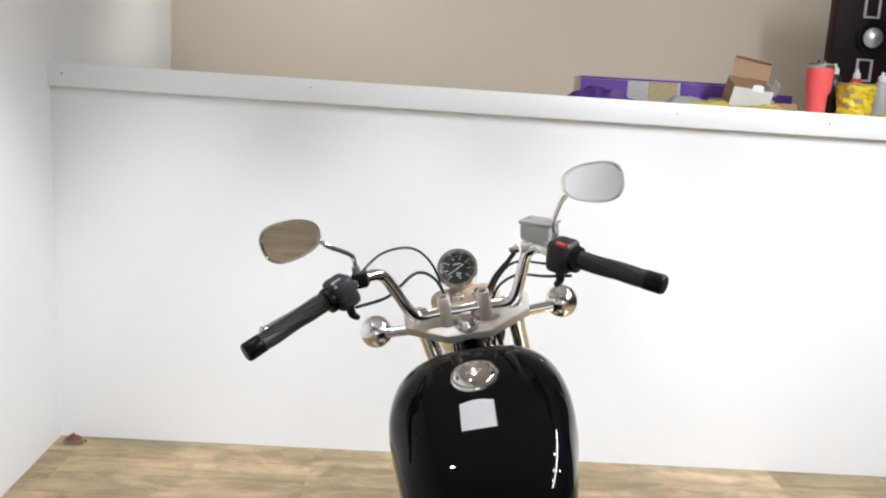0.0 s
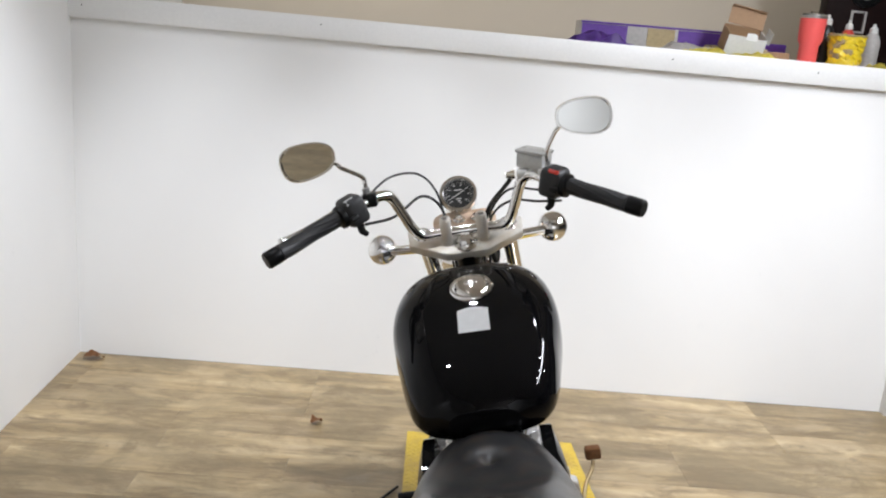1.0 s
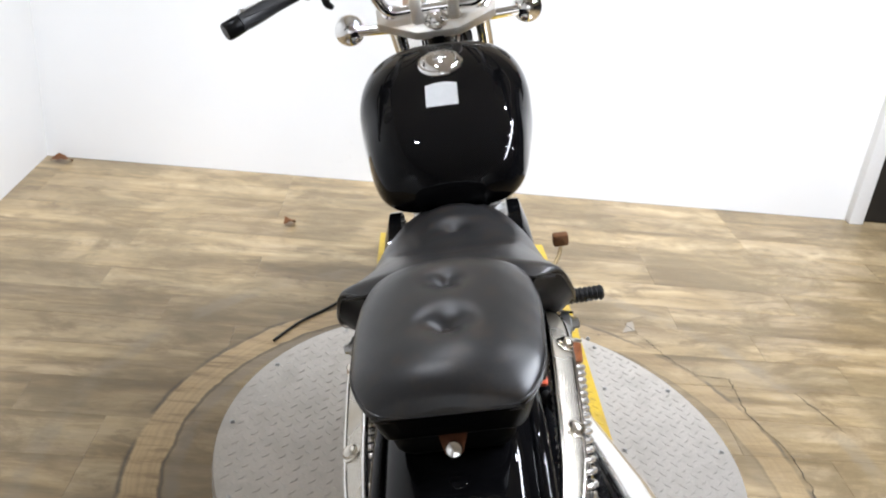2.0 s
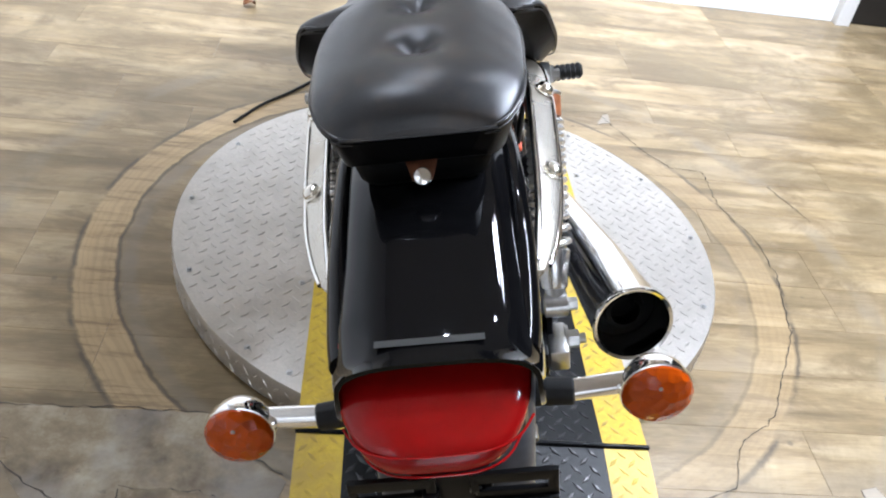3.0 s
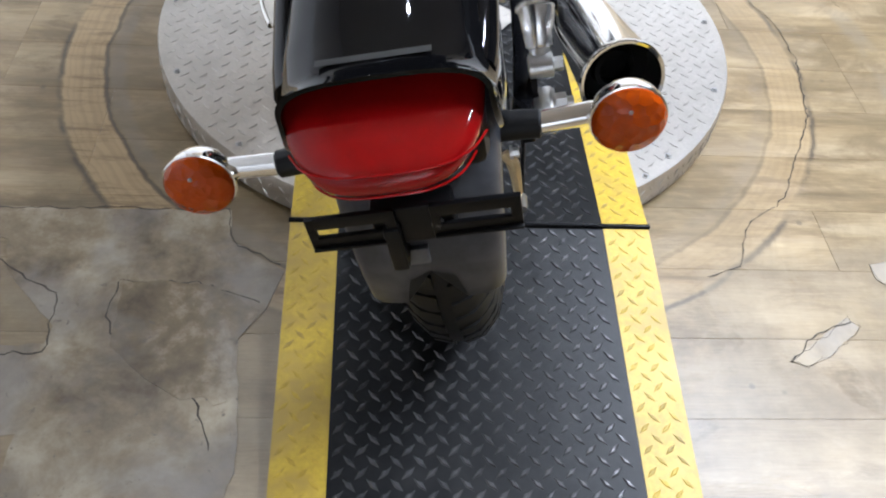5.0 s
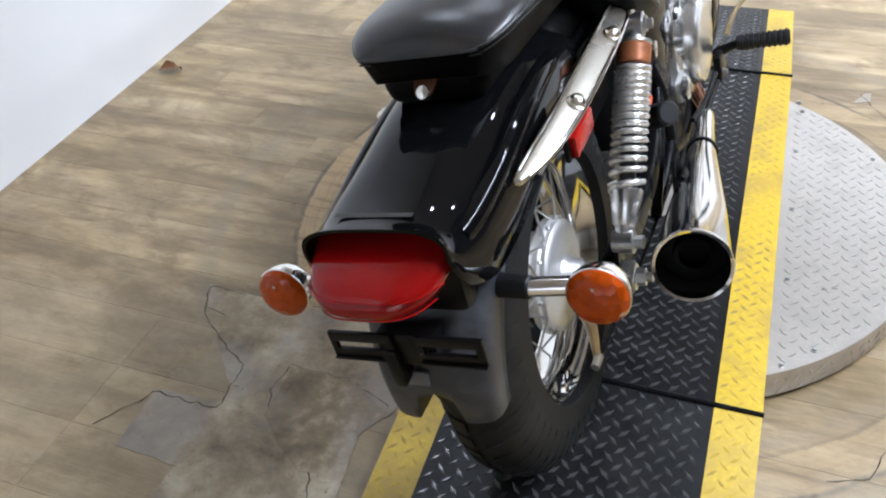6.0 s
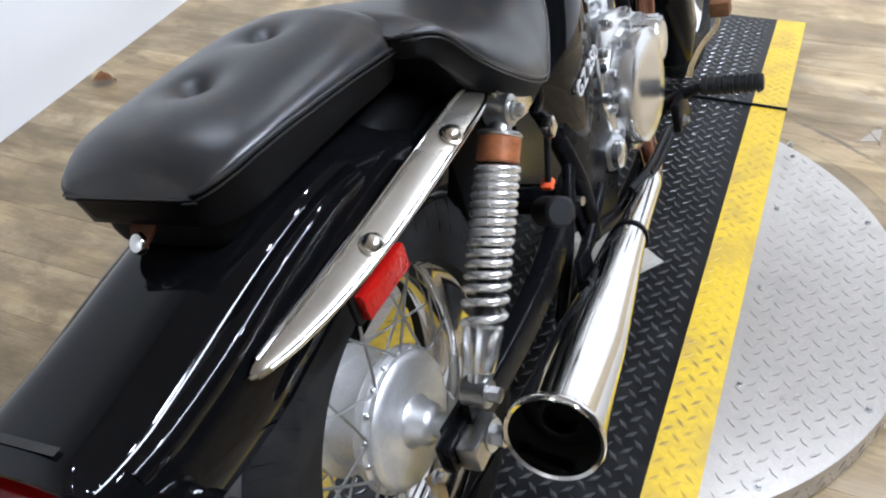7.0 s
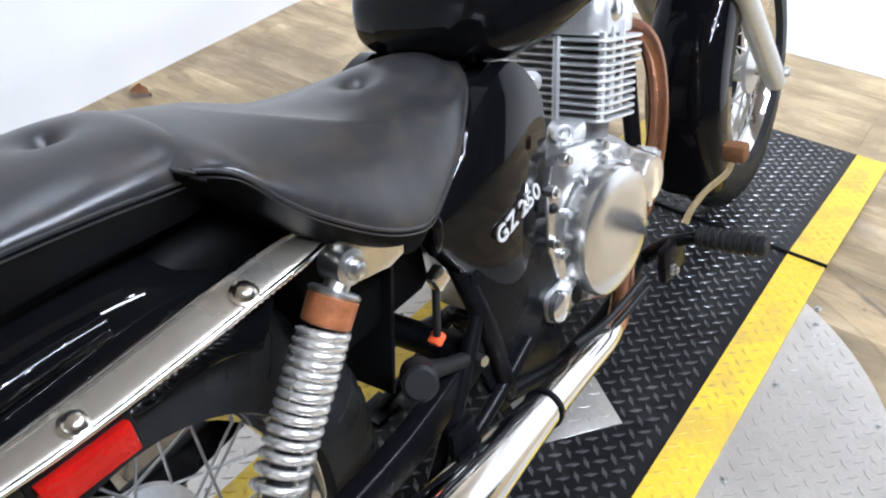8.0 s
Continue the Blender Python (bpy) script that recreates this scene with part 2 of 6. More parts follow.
def plank_mat():
    """Worn wood-look vinyl: streaks along the board, board to board variation, ring-shaped scuffing round the turntable, bare patches."""
    m, nt, b = nodes_of("worn_vinyl_plank")
    g = nt.nodes.new("ShaderNodeNewGeometry")
    info = nt.nodes.new("ShaderNodeObjectInfo")
    mp = nt.nodes.new("ShaderNodeMapping")
    mp.inputs["Scale"].default_value = (1.5, 11, 1)
    link(nt, g.outputs["Position"], mp.inputs["Vector"])
    shift = nt.nodes.new("ShaderNodeCombineXYZ")
    link(nt, mathn(nt, "MULTIPLY", info.outputs["Random"], 37.0), shift.inputs[0])
    link(nt, mathn(nt, "MULTIPLY", info.outputs["Random"], 91.0), shift.inputs[1])
    link(nt, shift.outputs[0], mp.inputs["Location"])
    streak = noise_tex(nt, 1.0, 7, 0.62, mp.outputs[0], 0.25)
    mp2 = nt.nodes.new("ShaderNodeMapping")
    mp2.inputs["Scale"].default_value = (2.4, 9, 1)
    link(nt, g.outputs["Position"], mp2.inputs["Vector"])
    link(nt, shift.outputs[0], mp2.inputs["Location"])
    blot = noise_tex(nt, 1.0, 4, 0.6, mp2.outputs[0], 0.6)
    fine = noise_tex(nt, 1.0, 5, 0.7, None)
    mp3 = nt.nodes.new("ShaderNodeMapping")
    mp3.inputs["Scale"].default_value = (14, 260, 1)
    link(nt, g.outputs["Position"], mp3.inputs["Vector"])
    link(nt, mp3.outputs[0], fine.inputs["Vector"])
    wood = ramp(nt, streak.outputs[0], [(0.33, (0.105, 0.070, 0.033)), (0.43, (0.221, 0.153, 0.074)), (0.53, (0.375, 0.272, 0.141)), (0.65, (0.529, 0.410, 0.242))]).outputs[0]
    wood = mix(nt, ramp(nt, blot.outputs[0], [(0.48, (0, 0, 0)), (0.68, (0.7, 0.7, 0.7))]).outputs[0], wood, (0.387, 0.300, 0.195))
    cloud = noise_tex(nt, 2.6, 6, 0.66, g.outputs["Position"], 0.7)
    wood = mix(nt, ramp(nt, cloud.outputs[0], [(0.38, (0.82, 0.82, 0.82)), (0.55, (0, 0, 0))]).outputs[0], wood, (0.165, 0.121, 0.062))
    wood = mix(nt, 0.24, wood, ramp(nt, fine.outputs[0], [(0.3, (0.115, 0.082, 0.044)), (0.7, (0.549, 0.433, 0.254))]).outputs[0])
    tone = mathn(nt, "MULTIPLY_ADD", info.outputs["Random"], 0.24, 0.80)
    wood = mix(nt, 1.0, wood, ramp(nt, tone, [(0.0, (0, 0, 0)), (1.0, (1, 1, 1))]).outputs[0], "MULTIPLY")
    mp5 = nt.nodes.new("ShaderNodeMapping")
    mp5.inputs["Scale"].default_value = (4.5, 11, 1)
    link(nt, g.outputs["Position"], mp5.inputs["Vector"])
    smudge = noise_tex(nt, 1.0, 7, 0.7, mp5.outputs[0], 0.5)
    wood = mix(nt, ramp(nt, smudge.outputs[0], [(0.37, (0.72, 0.72, 0.72)), (0.51, (0, 0, 0))]).outputs[0], wood, (0.149, 0.104, 0.053))
    wood = mix(nt, ramp(nt, smudge.outputs[0], [(0.58, (0, 0, 0)), (0.70, (0.4, 0.4, 0.4))]).outputs[0], wood, (0.459, 0.348, 0.189))
    # distance from the turntable's centre, wobbled
    sub = nt.nodes.new("ShaderNodeVectorMath")
    sub.operation = "SUBTRACT"
    link(nt, g.outputs["Position"], sub.inputs[0])
    sub.inputs[1].default_value = (DISC_C[0], DISC_C[1], 0)
    ln = nt.nodes.new("ShaderNodeVectorMath")
    ln.operation = "LENGTH"
    link(nt, sub.outputs[0], ln.inputs[0])
    wob = noise_tex(nt, 7, 5, 0.65, g.outputs["Position"])
    rad = mathn(nt, "ADD", ln.outputs["Value"], mathn(nt, "MULTIPLY_ADD", wob.outputs[0], 0.034, -0.017))
    sep0 = nt.nodes.new("ShaderNodeSeparateXYZ")
    link(nt, sub.outputs[0], sep0.inputs[0])
    west = ramp(nt, mathn(nt, "MULTIPLY_ADD", sep0.outputs[0], -0.8, 0.5), [(0.30, (0.38, 0.38, 0.38)), (0.62, (1, 1, 1))]).outputs[0]
    # trodden-in grime round the turntable
    grime = ramp(nt, mathn(nt, "MULTIPLY", rad, 0.5), [(0.36, (1, 1, 1)), (0.56, (0, 0, 0))]).outputs[0]
    blotch = ramp(nt, noise_tex(nt, 3.4, 6, 0.65, g.outputs["Position"], 0.8).outputs[0], [(0.36, (0.25, 0.25, 0.25)), (0.58, (1, 1, 1))]).outputs[0]
    wood = mix(nt, mathn(nt, "MULTIPLY", mathn(nt, "MULTIPLY", mathn(nt, "MULTIPLY", grime, west), blotch), 0.55), wood, (0.135, 0.095, 0.046))
    # grey scrape next to the disc, then a pale worn band with torn grain and turning marks
    scr = ramp(nt, rad, [(0.680, (0, 0, 0)), (0.694, (1, 1, 1)), (0.714, (1, 1, 1)), (0.722, (0, 0, 0))]).outputs[0]
    wood = mix(nt, mathn(nt, "MULTIPLY", mathn(nt, "MULTIPLY", mathn(nt, "MULTIPLY", scr, west), ramp(nt, wob.outputs[0], [(0.35, (0.3, 0.3, 0.3)), (0.6, (1, 1, 1))]).outputs[0]), 0.6), wood, (0.205, 0.172, 0.131))
    mp4 = nt.nodes.new("ShaderNodeMapping")
    mp4.inputs["Scale"].default_value = (5, 40, 1)
    link(nt, g.outputs["Position"], mp4.inputs["Vector"])
    tick = noise_tex(nt, 1.0, 5, 0.65, mp4.outputs[0], 0.4)
    turn = nt.nodes.new("ShaderNodeTexNoise")
    turn.noise_dimensions = "1D"
    turn.inputs["Scale"].default_value, turn.inputs["Detail"].default_value = 95.0, 3.0
    link(nt, rad, turn.inputs["W"])
    worn = mix(nt, ramp(nt, tick.outputs[0], [(0.36, (0.75, 0.75, 0.75)), (0.50, (0, 0, 0))]).outputs[0], (0.450, 0.318, 0.163), (0.160, 0.104, 0.050))
    worn = mix(nt, ramp(nt, turn.outputs[0], [(0.40, (0.28, 0.28, 0.28)), (0.52, (0, 0, 0))]).outputs[0], worn, (0.205, 0.140, 0.075))
    band = ramp(nt, rad, [(0.726, (0, 0, 0)), (0.732, (1, 1, 1)), (0.806, (1, 1, 1)), (0.812, (0, 0, 0))]).outputs[0]
    wood = mix(nt, mathn(nt, "MULTIPLY", mathn(nt, "MULTIPLY", band, west), 0.78), wood, worn)
    inner = ramp(nt, rad, [(0.7195, (0, 0, 0)), (0.7225, (1, 1, 1)), (0.7265, (1, 1, 1)), (0.7295, (0, 0, 0))]).outputs[0]
    wood = mix(nt, mathn(nt, "MULTIPLY", mathn(nt, "MULTIPLY", inner, west), 0.7), wood, (0.070, 0.054, 0.039))
    edge = ramp(nt, rad, [(0.806, (0, 0, 0)), (0.8125, (1, 1, 1)), (0.816, (1, 1, 1)), (0.822, (0, 0, 0))]).outputs[0]
    broken = ramp(nt, noise_tex(nt, 5, 4, 0.6, g.outputs["Position"]).outputs[0], [(0.42, (0, 0, 0)), (0.52, (1, 1, 1))]).outputs[0]
    wood = mix(nt, mathn(nt, "MULTIPLY", mathn(nt, "MULTIPLY", edge, broken), 0.75), wood, (0.068, 0.054, 0.039))
    arc = ramp(nt, mathn(nt, "MULTIPLY", rad, 0.5), [(0.494, (0, 0, 0)), (0.502, (1, 1, 1)), (0.518, (1, 1, 1)), (0.527, (0, 0, 0))]).outputs[0]
    arc = mathn(nt, "MULTIPLY", arc, ramp(nt, wob.outputs[0], [(0.4, (0, 0, 0)), (0.6, (1, 1, 1))]).outputs[0])
    wood = mix(nt, mathn(nt, "MULTIPLY", arc, 0.5), wood, (0.214, 0.180, 0.129))
    # bare worn backing behind the rear ramp
    sep = nt.nodes.new("ShaderNodeSeparateXYZ")
    link(nt, g.outputs["Position"], sep.inputs[0])
    jag = noise_tex(nt, 6, 6, 0.6, g.outputs["Position"])
    yy = mathn(nt, "ADD", sep.outputs[1], mathn(nt, "MULTIPLY_ADD", jag.outputs[0], 0.36, -0.18))
    back = ramp(nt, mathn(nt, "MULTIPLY_ADD", yy, -1.0, 0.0), [(0.36, (0, 0, 0)), (0.42, (1, 1, 1))]).outputs[0]
    patch = ramp(nt, noise_tex(nt, 3.2, 6, 0.62, g.outputs["Position"], 0.8).outputs[0], [(0.43, (0, 0, 0)), (0.47, (1, 1, 1))]).outputs[0]
    bare = ramp(nt, noise_tex(nt, 16, 6, 0.65, g.outputs["Position"]).outputs[0], [(0.3, (0.219, 0.168, 0.106)), (0.6, (0.340, 0.275, 0.175)), (0.75, (0.430, 0.356, 0.242))]).outputs[0]
    wood = mix(nt, mathn(nt, "MULTIPLY", mathn(nt, "MULTIPLY", back, patch), 0.40), wood, bare)
    # specks
    vor = nt.nodes.new("ShaderNodeTexVoronoi")
    vor.inputs["Scale"].default_value = 7.0
    link(nt, g.outputs["Position"], vor.inputs["Vector"])
    speck = ramp(nt, vor.outputs["Distance"], [(0.028, (1, 1, 1)), (0.05, (0, 0, 0))]).outputs[0]
    wood = mix(nt, mathn(nt, "MULTIPLY", speck, 0.5), wood, (0.087, 0.069, 0.048))
    link(nt, wood, b.inputs["Base Color"])
    rr = mathn(nt, "MULTIPLY_ADD", blot.outputs[0], 0.22, 0.24)
    link(nt, rr, b.inputs["Roughness"])
    b.inputs["Specular IOR Level"].default_value = 0.4
    bump(nt, b, mathn(nt, "ADD", fine.outputs[0], mathn(nt, "MULTIPLY", patch, back)), 0.12, 0.0015)
    return m


def bare_mat(name, low, mid, high):
    """Worn-through flooring: mottled at two scales, with glue stains and small dark pits."""
    m, nt, b = nodes_of(name)
    g = nt.nodes.new("ShaderNodeNewGeometry")
    n1 = noise_tex(nt, 8.0, 8, 0.68, g.outputs["Position"], 0.15)
    n2 = noise_tex(nt, 3.4, 5, 0.6, g.outputs["Position"], 0.2)
    n3 = noise_tex(nt, 55, 5, 0.7, g.outputs["Position"])
    col = ramp(nt, n1.outputs[0], [(0.34, low), (0.50, mid), (0.66, high)]).outputs[0]
    col = mix(nt, ramp(nt, n2.outputs[0], [(0.46, (0, 0, 0)), (0.60, (0.6, 0.6, 0.6))]).outputs[0], col, (0.26, 0.235, 0.208))
    col = mix(nt, ramp(nt, n3.outputs[0], [(0.30, (0.8, 0.8, 0.8)), (0.38, (0, 0, 0))]).outputs[0], col, (0.13, 0.105, 0.075))
    link(nt, col, b.inputs["Base Color"])
    link(nt, mathn(nt, "MULTIPLY_ADD", n1.outputs[0], 0.3, 0.28), b.inputs["Roughness"])
    bump(nt, b, mathn(nt, "ADD", n1.outputs[0], mathn(nt, "MULTIPLY", n3.outputs[0], 0.4)), 0.3, 0.003)
    return m


PLANK = plank_mat()
BARE = bare_mat("worn_floor_backing", (0.115, 0.078, 0.038), (0.250, 0.190, 0.108), (0.43, 0.365, 0.255))
FLAP = bare_mat("torn_floor_layer", (0.080, 0.054, 0.024), (0.195, 0.138, 0.066), (0.46, 0.385, 0.27))
CHIP = bare_mat("worn_vinyl_chip", (0.22, 0.168, 0.098), (0.31, 0.245, 0.152), (0.39, 0.32, 0.215))
GAP = simple("board_joint_dust", (0.22, 0.165, 0.100), 0.8, 0, 80, 0.2, 0.1)
SEALANT = simple("floor_joint_dirt", (0.055, 0.045, 0.032), 0.8, 0, 80, 0.2, 0.1)
RUNWAY_BLACK = simple("black_tread_plate", (0.0055, 0.0055, 0.0056), 0.36, 0, 130, 0.25, 0.08, 0.1, stain=(0.011, 0.0108, 0.0104), spec=0.18)
# paler and glossier than the plate: the lozenges' highlights are partly colour
TREAD_BLACK = simple("highlit_black_tread_lozenge", (0.042, 0.042, 0.042), 0.24, 0, 130, 0.2, 0.06, 0.05, stain=(0.062, 0.061, 0.059), spec=0.6)
TREAD_YELLOW = simple("worn_yellow_tread_lozenge", (0.47, 0.32, 0.03), 0.45, 0, 60, 0.25, 0.08, 0.05, stain=(0.24, 0.17, 0.05), spec=0.3)
RUNWAY_YELLOW = simple("scuffed_yellow_paint", (0.53, 0.362, 0.022), 0.42, 0, 110, 0.14, 0.08, 0.1, stain=(0.40, 0.27, 0.045), spec=0.4)
TREAD_STEEL = simple("aluminium_tread_plate", (0.56, 0.525, 0.475), 0.31, 0.8, 150, 0.1, 0.07, 0.08, stain=(0.49, 0.46, 0.41))

# ---------------- mesh helpers ----------------


def finish(bm, sharp=38):
    bmesh.ops.recalc_face_normals(bm, faces=bm.faces)
    lim = radians(sharp)
    for f in bm.faces:
        f.smooth = True
    for e in bm.edges:
        if len(e.link_faces) == 2 and e.calc_face_angle(0) > lim:
            e.smooth = False


def part(name, bm, material, parent=None, label="", sharp=38):
    finish(bm, sharp)
    me = bpy.data.meshes.new(name)
    bm.to_mesh(me)
    bm.free()
    me.materials.append(material)
    ob = new(name, me)
    if parent:
        ob.parent = parent
    if label:
        tagged(ob, label)
    return ob


def thing(name, label, category, group="", kind="", m=None):
    e = new(name)
    e.empty_display_size = 0.05
    if m is not None:
        e.matrix_world = m
    return tagged(e, label, category, group, kind)


def V(*a):
    return Vector(a)


def basis(d):
    d = Vector(d).normalized()
    a = Vector((0, 0, 1)) if abs(d.z) < 0.9 else Vector((1, 0, 0))
    u = d.cross(a).normalized()
    return d, u, d.cross(u).normalized()


def box(c, s, bev=0.0, m=None, bm=None, seg=2):
    bm = bm or bmesh.new()
    g = bmesh.ops.create_cube(bm, size=1)["verts"]
    bmesh.ops.scale(bm, vec=s, verts=g)
    if bev:
        es = list({e for v in g for e in v.link_edges})
        r = bmesh.ops.bevel(bm, geom=es, offset=bev, segments=seg, affect="EDGES", profile=0.5)
        g = list({v for f in r["faces"] for v in f.verts} | {v for v in g if v.is_valid})
    if m is not None:
        bmesh.ops.transform(bm, matrix=m, verts=g)
    bmesh.ops.translate(bm, vec=c, verts=g)
    return bm


def skin(bm, rings, closed=True, caps=True, loop=False):
    vs = [[bm.verts.new(p) for p in r] for r in rings]
    n = len(vs[0])
    pairs = list(zip(vs, vs[1:])) + ([(vs[-1], vs[0])] if loop else [])
    for a, b in pairs:
        for i in range(n if closed else n - 1):
            j = (i + 1) % n
            bm.faces.new((a[i], a[j], b[j], b[i]))
    if caps and closed and not loop:
        bm.faces.new(list(reversed(vs[0])))
        bm.faces.new(vs[-1])
    return bm


def lathe(o, d, prof, n=32, bm=None, loop=False, caps=True):
    """prof: (radius, height along d) pairs."""
    bm = bm or bmesh.new()
    d, u, w = basis(d)
    o = Vector(o)
    rings = [[o + d * h + (u * math.cos(2 * math.pi * i / n) + w * math.sin(2 * math.pi * i / n)) * max(r, 1e-4) for i in range(n)] for r, h in prof]
    return skin(bm, rings, True, caps, loop)


def cyl(p0, p1, r, r1=None, n=20, bev=0.0, bm=None):
    p0, p1 = Vector(p0), Vector(p1)
    L = (p1 - p0).length
    r1 = r if r1 is None else r1
    prof = [(r - bev, 0), (r, bev), (r1, L - bev), (r1 - bev, L)] if bev else [(r, 0), (r1, L)]
    return lathe(p0, p1 - p0, prof, n, bm)


def ball(c, r, n=20, bm=None, sq=(1, 1, 1)):
    bm = bm or bmesh.new()
    g = bmesh.ops.create_uvsphere(bm, u_segments=n, v_segments=n // 2 + 2, radius=r)["verts"]
    bmesh.ops.scale(bm, vec=sq, verts=g)
    bmesh.ops.translate(bm, vec=c, verts=g)
    return bm


def spline(pts, k=6):
    pts = [Vector(p) for p in pts]
    ext = [pts[0] * 2 - pts[1]] + pts + [pts[-1] * 2 - pts[-2]]
    out = []
    for i in range(1, len(ext) - 2):
        a, b, c, d = ext[i - 1:i + 3]
        for s in range(k):
            t = s / k
            out.append(0.5 * ((2 * b) + (c - a) * t + (2 * a - 5 * b + 4 * c - d) * t * t + (3 * b - a - 3 * c + d) * t ** 3))
    out.append(pts[-1])
    return out


def tube(pts, r, n=12, k=6, bm=None, smooth=True):
    """A pipe along pts; r one radius or one for each given point."""
    bm = bm or bmesh.new()
    path = spline(pts, k) if smooth else [Vector(p) for p in pts]
    m = len(path)
    rs = [r] * m if isinstance(r, (int, float)) else list(np.interp(np.linspace(0, len(r) - 1, m), range(len(r)), r))
    t0 = (path[1] - path[0]).normalized()
    _, u, w = basis(t0)
    rings = []
    for i, p in enumerate(path):
        t = (path[min(i + 1, m - 1)] - path[max(i - 1, 0)]).normalized()
        u = (u - t * u.dot(t)).normalized()
        w = t.cross(u)
        rings.append([p + (u * math.cos(2 * math.pi * a / n) + w * math.sin(2 * math.pi * a / n)) * rs[i] for a in range(n)])
    return skin(bm, rings)


def extrude(outline, depth, m, bev=0.0, bm=None):
    """A plate: outline in its own plane, thickness along its normal, set by the pose m."""
    bm = bm or bmesh.new()
    n = len(outline)
    a = [bm.verts.new(m @ Vector((x, y, 0))) for x, y in outline]
    b = [bm.verts.new(m @ Vector((x, y, depth))) for x, y in outline]
    fs = [bm.faces.new(list(reversed(a))), bm.faces.new(b)]
    for i in range(n):
        j = (i + 1) % n
        fs.append(bm.faces.new((a[i], a[j], b[j], b[i])))
    if bev:
        bmesh.ops.recalc_face_normals(bm, faces=fs)
        es = list({e for f in fs[:2] for e in f.edges})
        bmesh.ops.bevel(bm, geom=es, offset=bev, segments=2, affect="EDGES", profile=0.5)
    return bm


def bolt(p, d, r=0.007, h=0.006, n=6, bm=None):
    d2 = Vector(d).normalized()
    bm = lathe(Vector(p) - d2 * 0.003, d2, [(r * 1.5, 0), (r * 1.5, 0.0045)], 16, bm)
    return lathe(Vector(p) + d2 * 0.001, d2, [(r, 0), (r, h - 0.001), (r * 0.8, h)], n, bm)


def se(t, e):
    """Superellipse unit point at angle t."""
    c, s = math.cos(t), math.sin(t)
    return math.copysign(abs(c) ** e, c), math.copysign(abs(s) ** e, s)


def interp(y, table):
    ys = [r[0] for r in table]
    return [float(np.interp(y, ys, [r[k] for r in table])) for k in range(1, len(table[0]))]


def smooth_interp(y, table):
    """Monotone-looking blend through the rows of a table (cubic ease between rows)."""
    ys = [r[0] for r in table]
    n = len(ys)
    out = []
    for k in range(1, len(table[0])):
        v = [r[k] for r in table]
        m = [(v[min(i + 1, n - 1)] - v[max(i - 1, 0)]) / (ys[min(i + 1, n - 1)] - ys[max(i - 1, 0)]) for i in range(n)]
        if y <= ys[0]:
            out.append(v[0])
            continue
        if y >= ys[-1]:
            out.append(v[-1])
            continue
        i = max(j for j in range(n) if ys[j] <= y)
        i = min(i, n - 2)
        h = ys[i + 1] - ys[i]
        t = (y - ys[i]) / h
        out.append((2 * t ** 3 - 3 * t * t + 1) * v[i] + (t ** 3 - 2 * t * t + t) * h * m[i] + (3 * t * t - 2 * t ** 3) * v[i + 1] + (t ** 3 - t * t) * h * m[i + 1])
    return out


def text_mesh(name, body, size, m, material, parent, depth=0.0006):
    cu = bpy.data.curves.new(name, "FONT")
    cu.body, cu.size, cu.extrude, cu.align_x, cu.align_y = body, size, depth, "CENTER", "CENTER"
    cu.offset = size * 0.012
    tmp = bpy.data.objects.new(name, cu)
    scene.collection.objects.link(tmp)
    me = bpy.data.meshes.new_from_object(tmp.evaluated_get(bpy.context.evaluated_depsgraph_get()))
    bpy.data.objects.remove(tmp)
    me.transform(m)
    me.materials.clear()
    me.materials.append(material)
    ob = new(name, me)
    ob.parent = parent
    return ob

# ---------------- the room ----------------


def slab(name, c, s, mat, label, category, bev=0.0, m=None, parent=None):
    ob = part(name, box(c, s, bev, m), mat, parent)
    return tagged(ob, label, category, "", "structure")


WEST = math.atan2(-0.04, 1.0)


def west_x(y):
    return -1.662 - 0.04 * y


slab("wall_north", (-0.07, 2.08, 0.70), (3.54, 0.12, 1.40), WALL, "white painted half-height partition wall with faint scuffs", "wall")
# wall added out of view, dark to keep the side cover's reflection black
slab("wall_north_low_end", (4.42, 2.12, 1.45), (5.34, 0.10, 2.9), GREY_WALL, "unseen wall beside the dark doorway, dark grey to dim reflections", "wall")
ledge = slab("trim_ledge", (-0.025, 2.07, 1.4062), (3.45, 0.140, 0.086), TRIM_WHITE, "white painted ledge board capping the partition wall", "trim", 0.003, Matrix.Rotation(radians(0.50), 4, "Y"))
# small near-black plugs, the holes' inner shade given as colour
for px, pz in ((-1.69, 1.425), (-0.78, 1.425), (0.58, 1.405), (1.15, 1.40)):
    part("nail_hole", cyl((px, 2.003, pz), (px, 1.9985, pz), 0.0026, n=10), DARK, ledge)
slab("shelf_deck", (0.85, 2.92, 1.385), (5.1, 1.52, 0.08), TRIM_WHITE, "white storage deck behind the partition ledge", "shelf")
slab("wall_north_upper", (2.7, 3.74, 2.1), (9.2, 0.12, 1.6), BEIGE, "beige painted upper wall in shade", "wall")
slab("wall_west", (west_x(-2.2) - 0.06, -2.2, 1.45), (0.12, 12.2, 2.9), WALL, "white painted side wall", "wall", 0.0, Matrix.Rotation(-WEST, 4, "Z"))
# unseen east wall, likewise dark to hold down reflections and fill
slab("wall_east", (7.06, -2.2, 1.45), (0.12, 12.0, 2.9), GREY_WALL, "unseen far side wall, dark grey to dim reflections", "wall")
slab("wall_south", (2.7, -8.06, 1.45), (9.2, 0.12, 2.9), WALL, "white painted wall behind", "wall")
slab("ceiling", (2.6, -2.2, 2.96), (9.4, 12.2, 0.12), CEIL, "grey painted open ceiling", "ceiling")
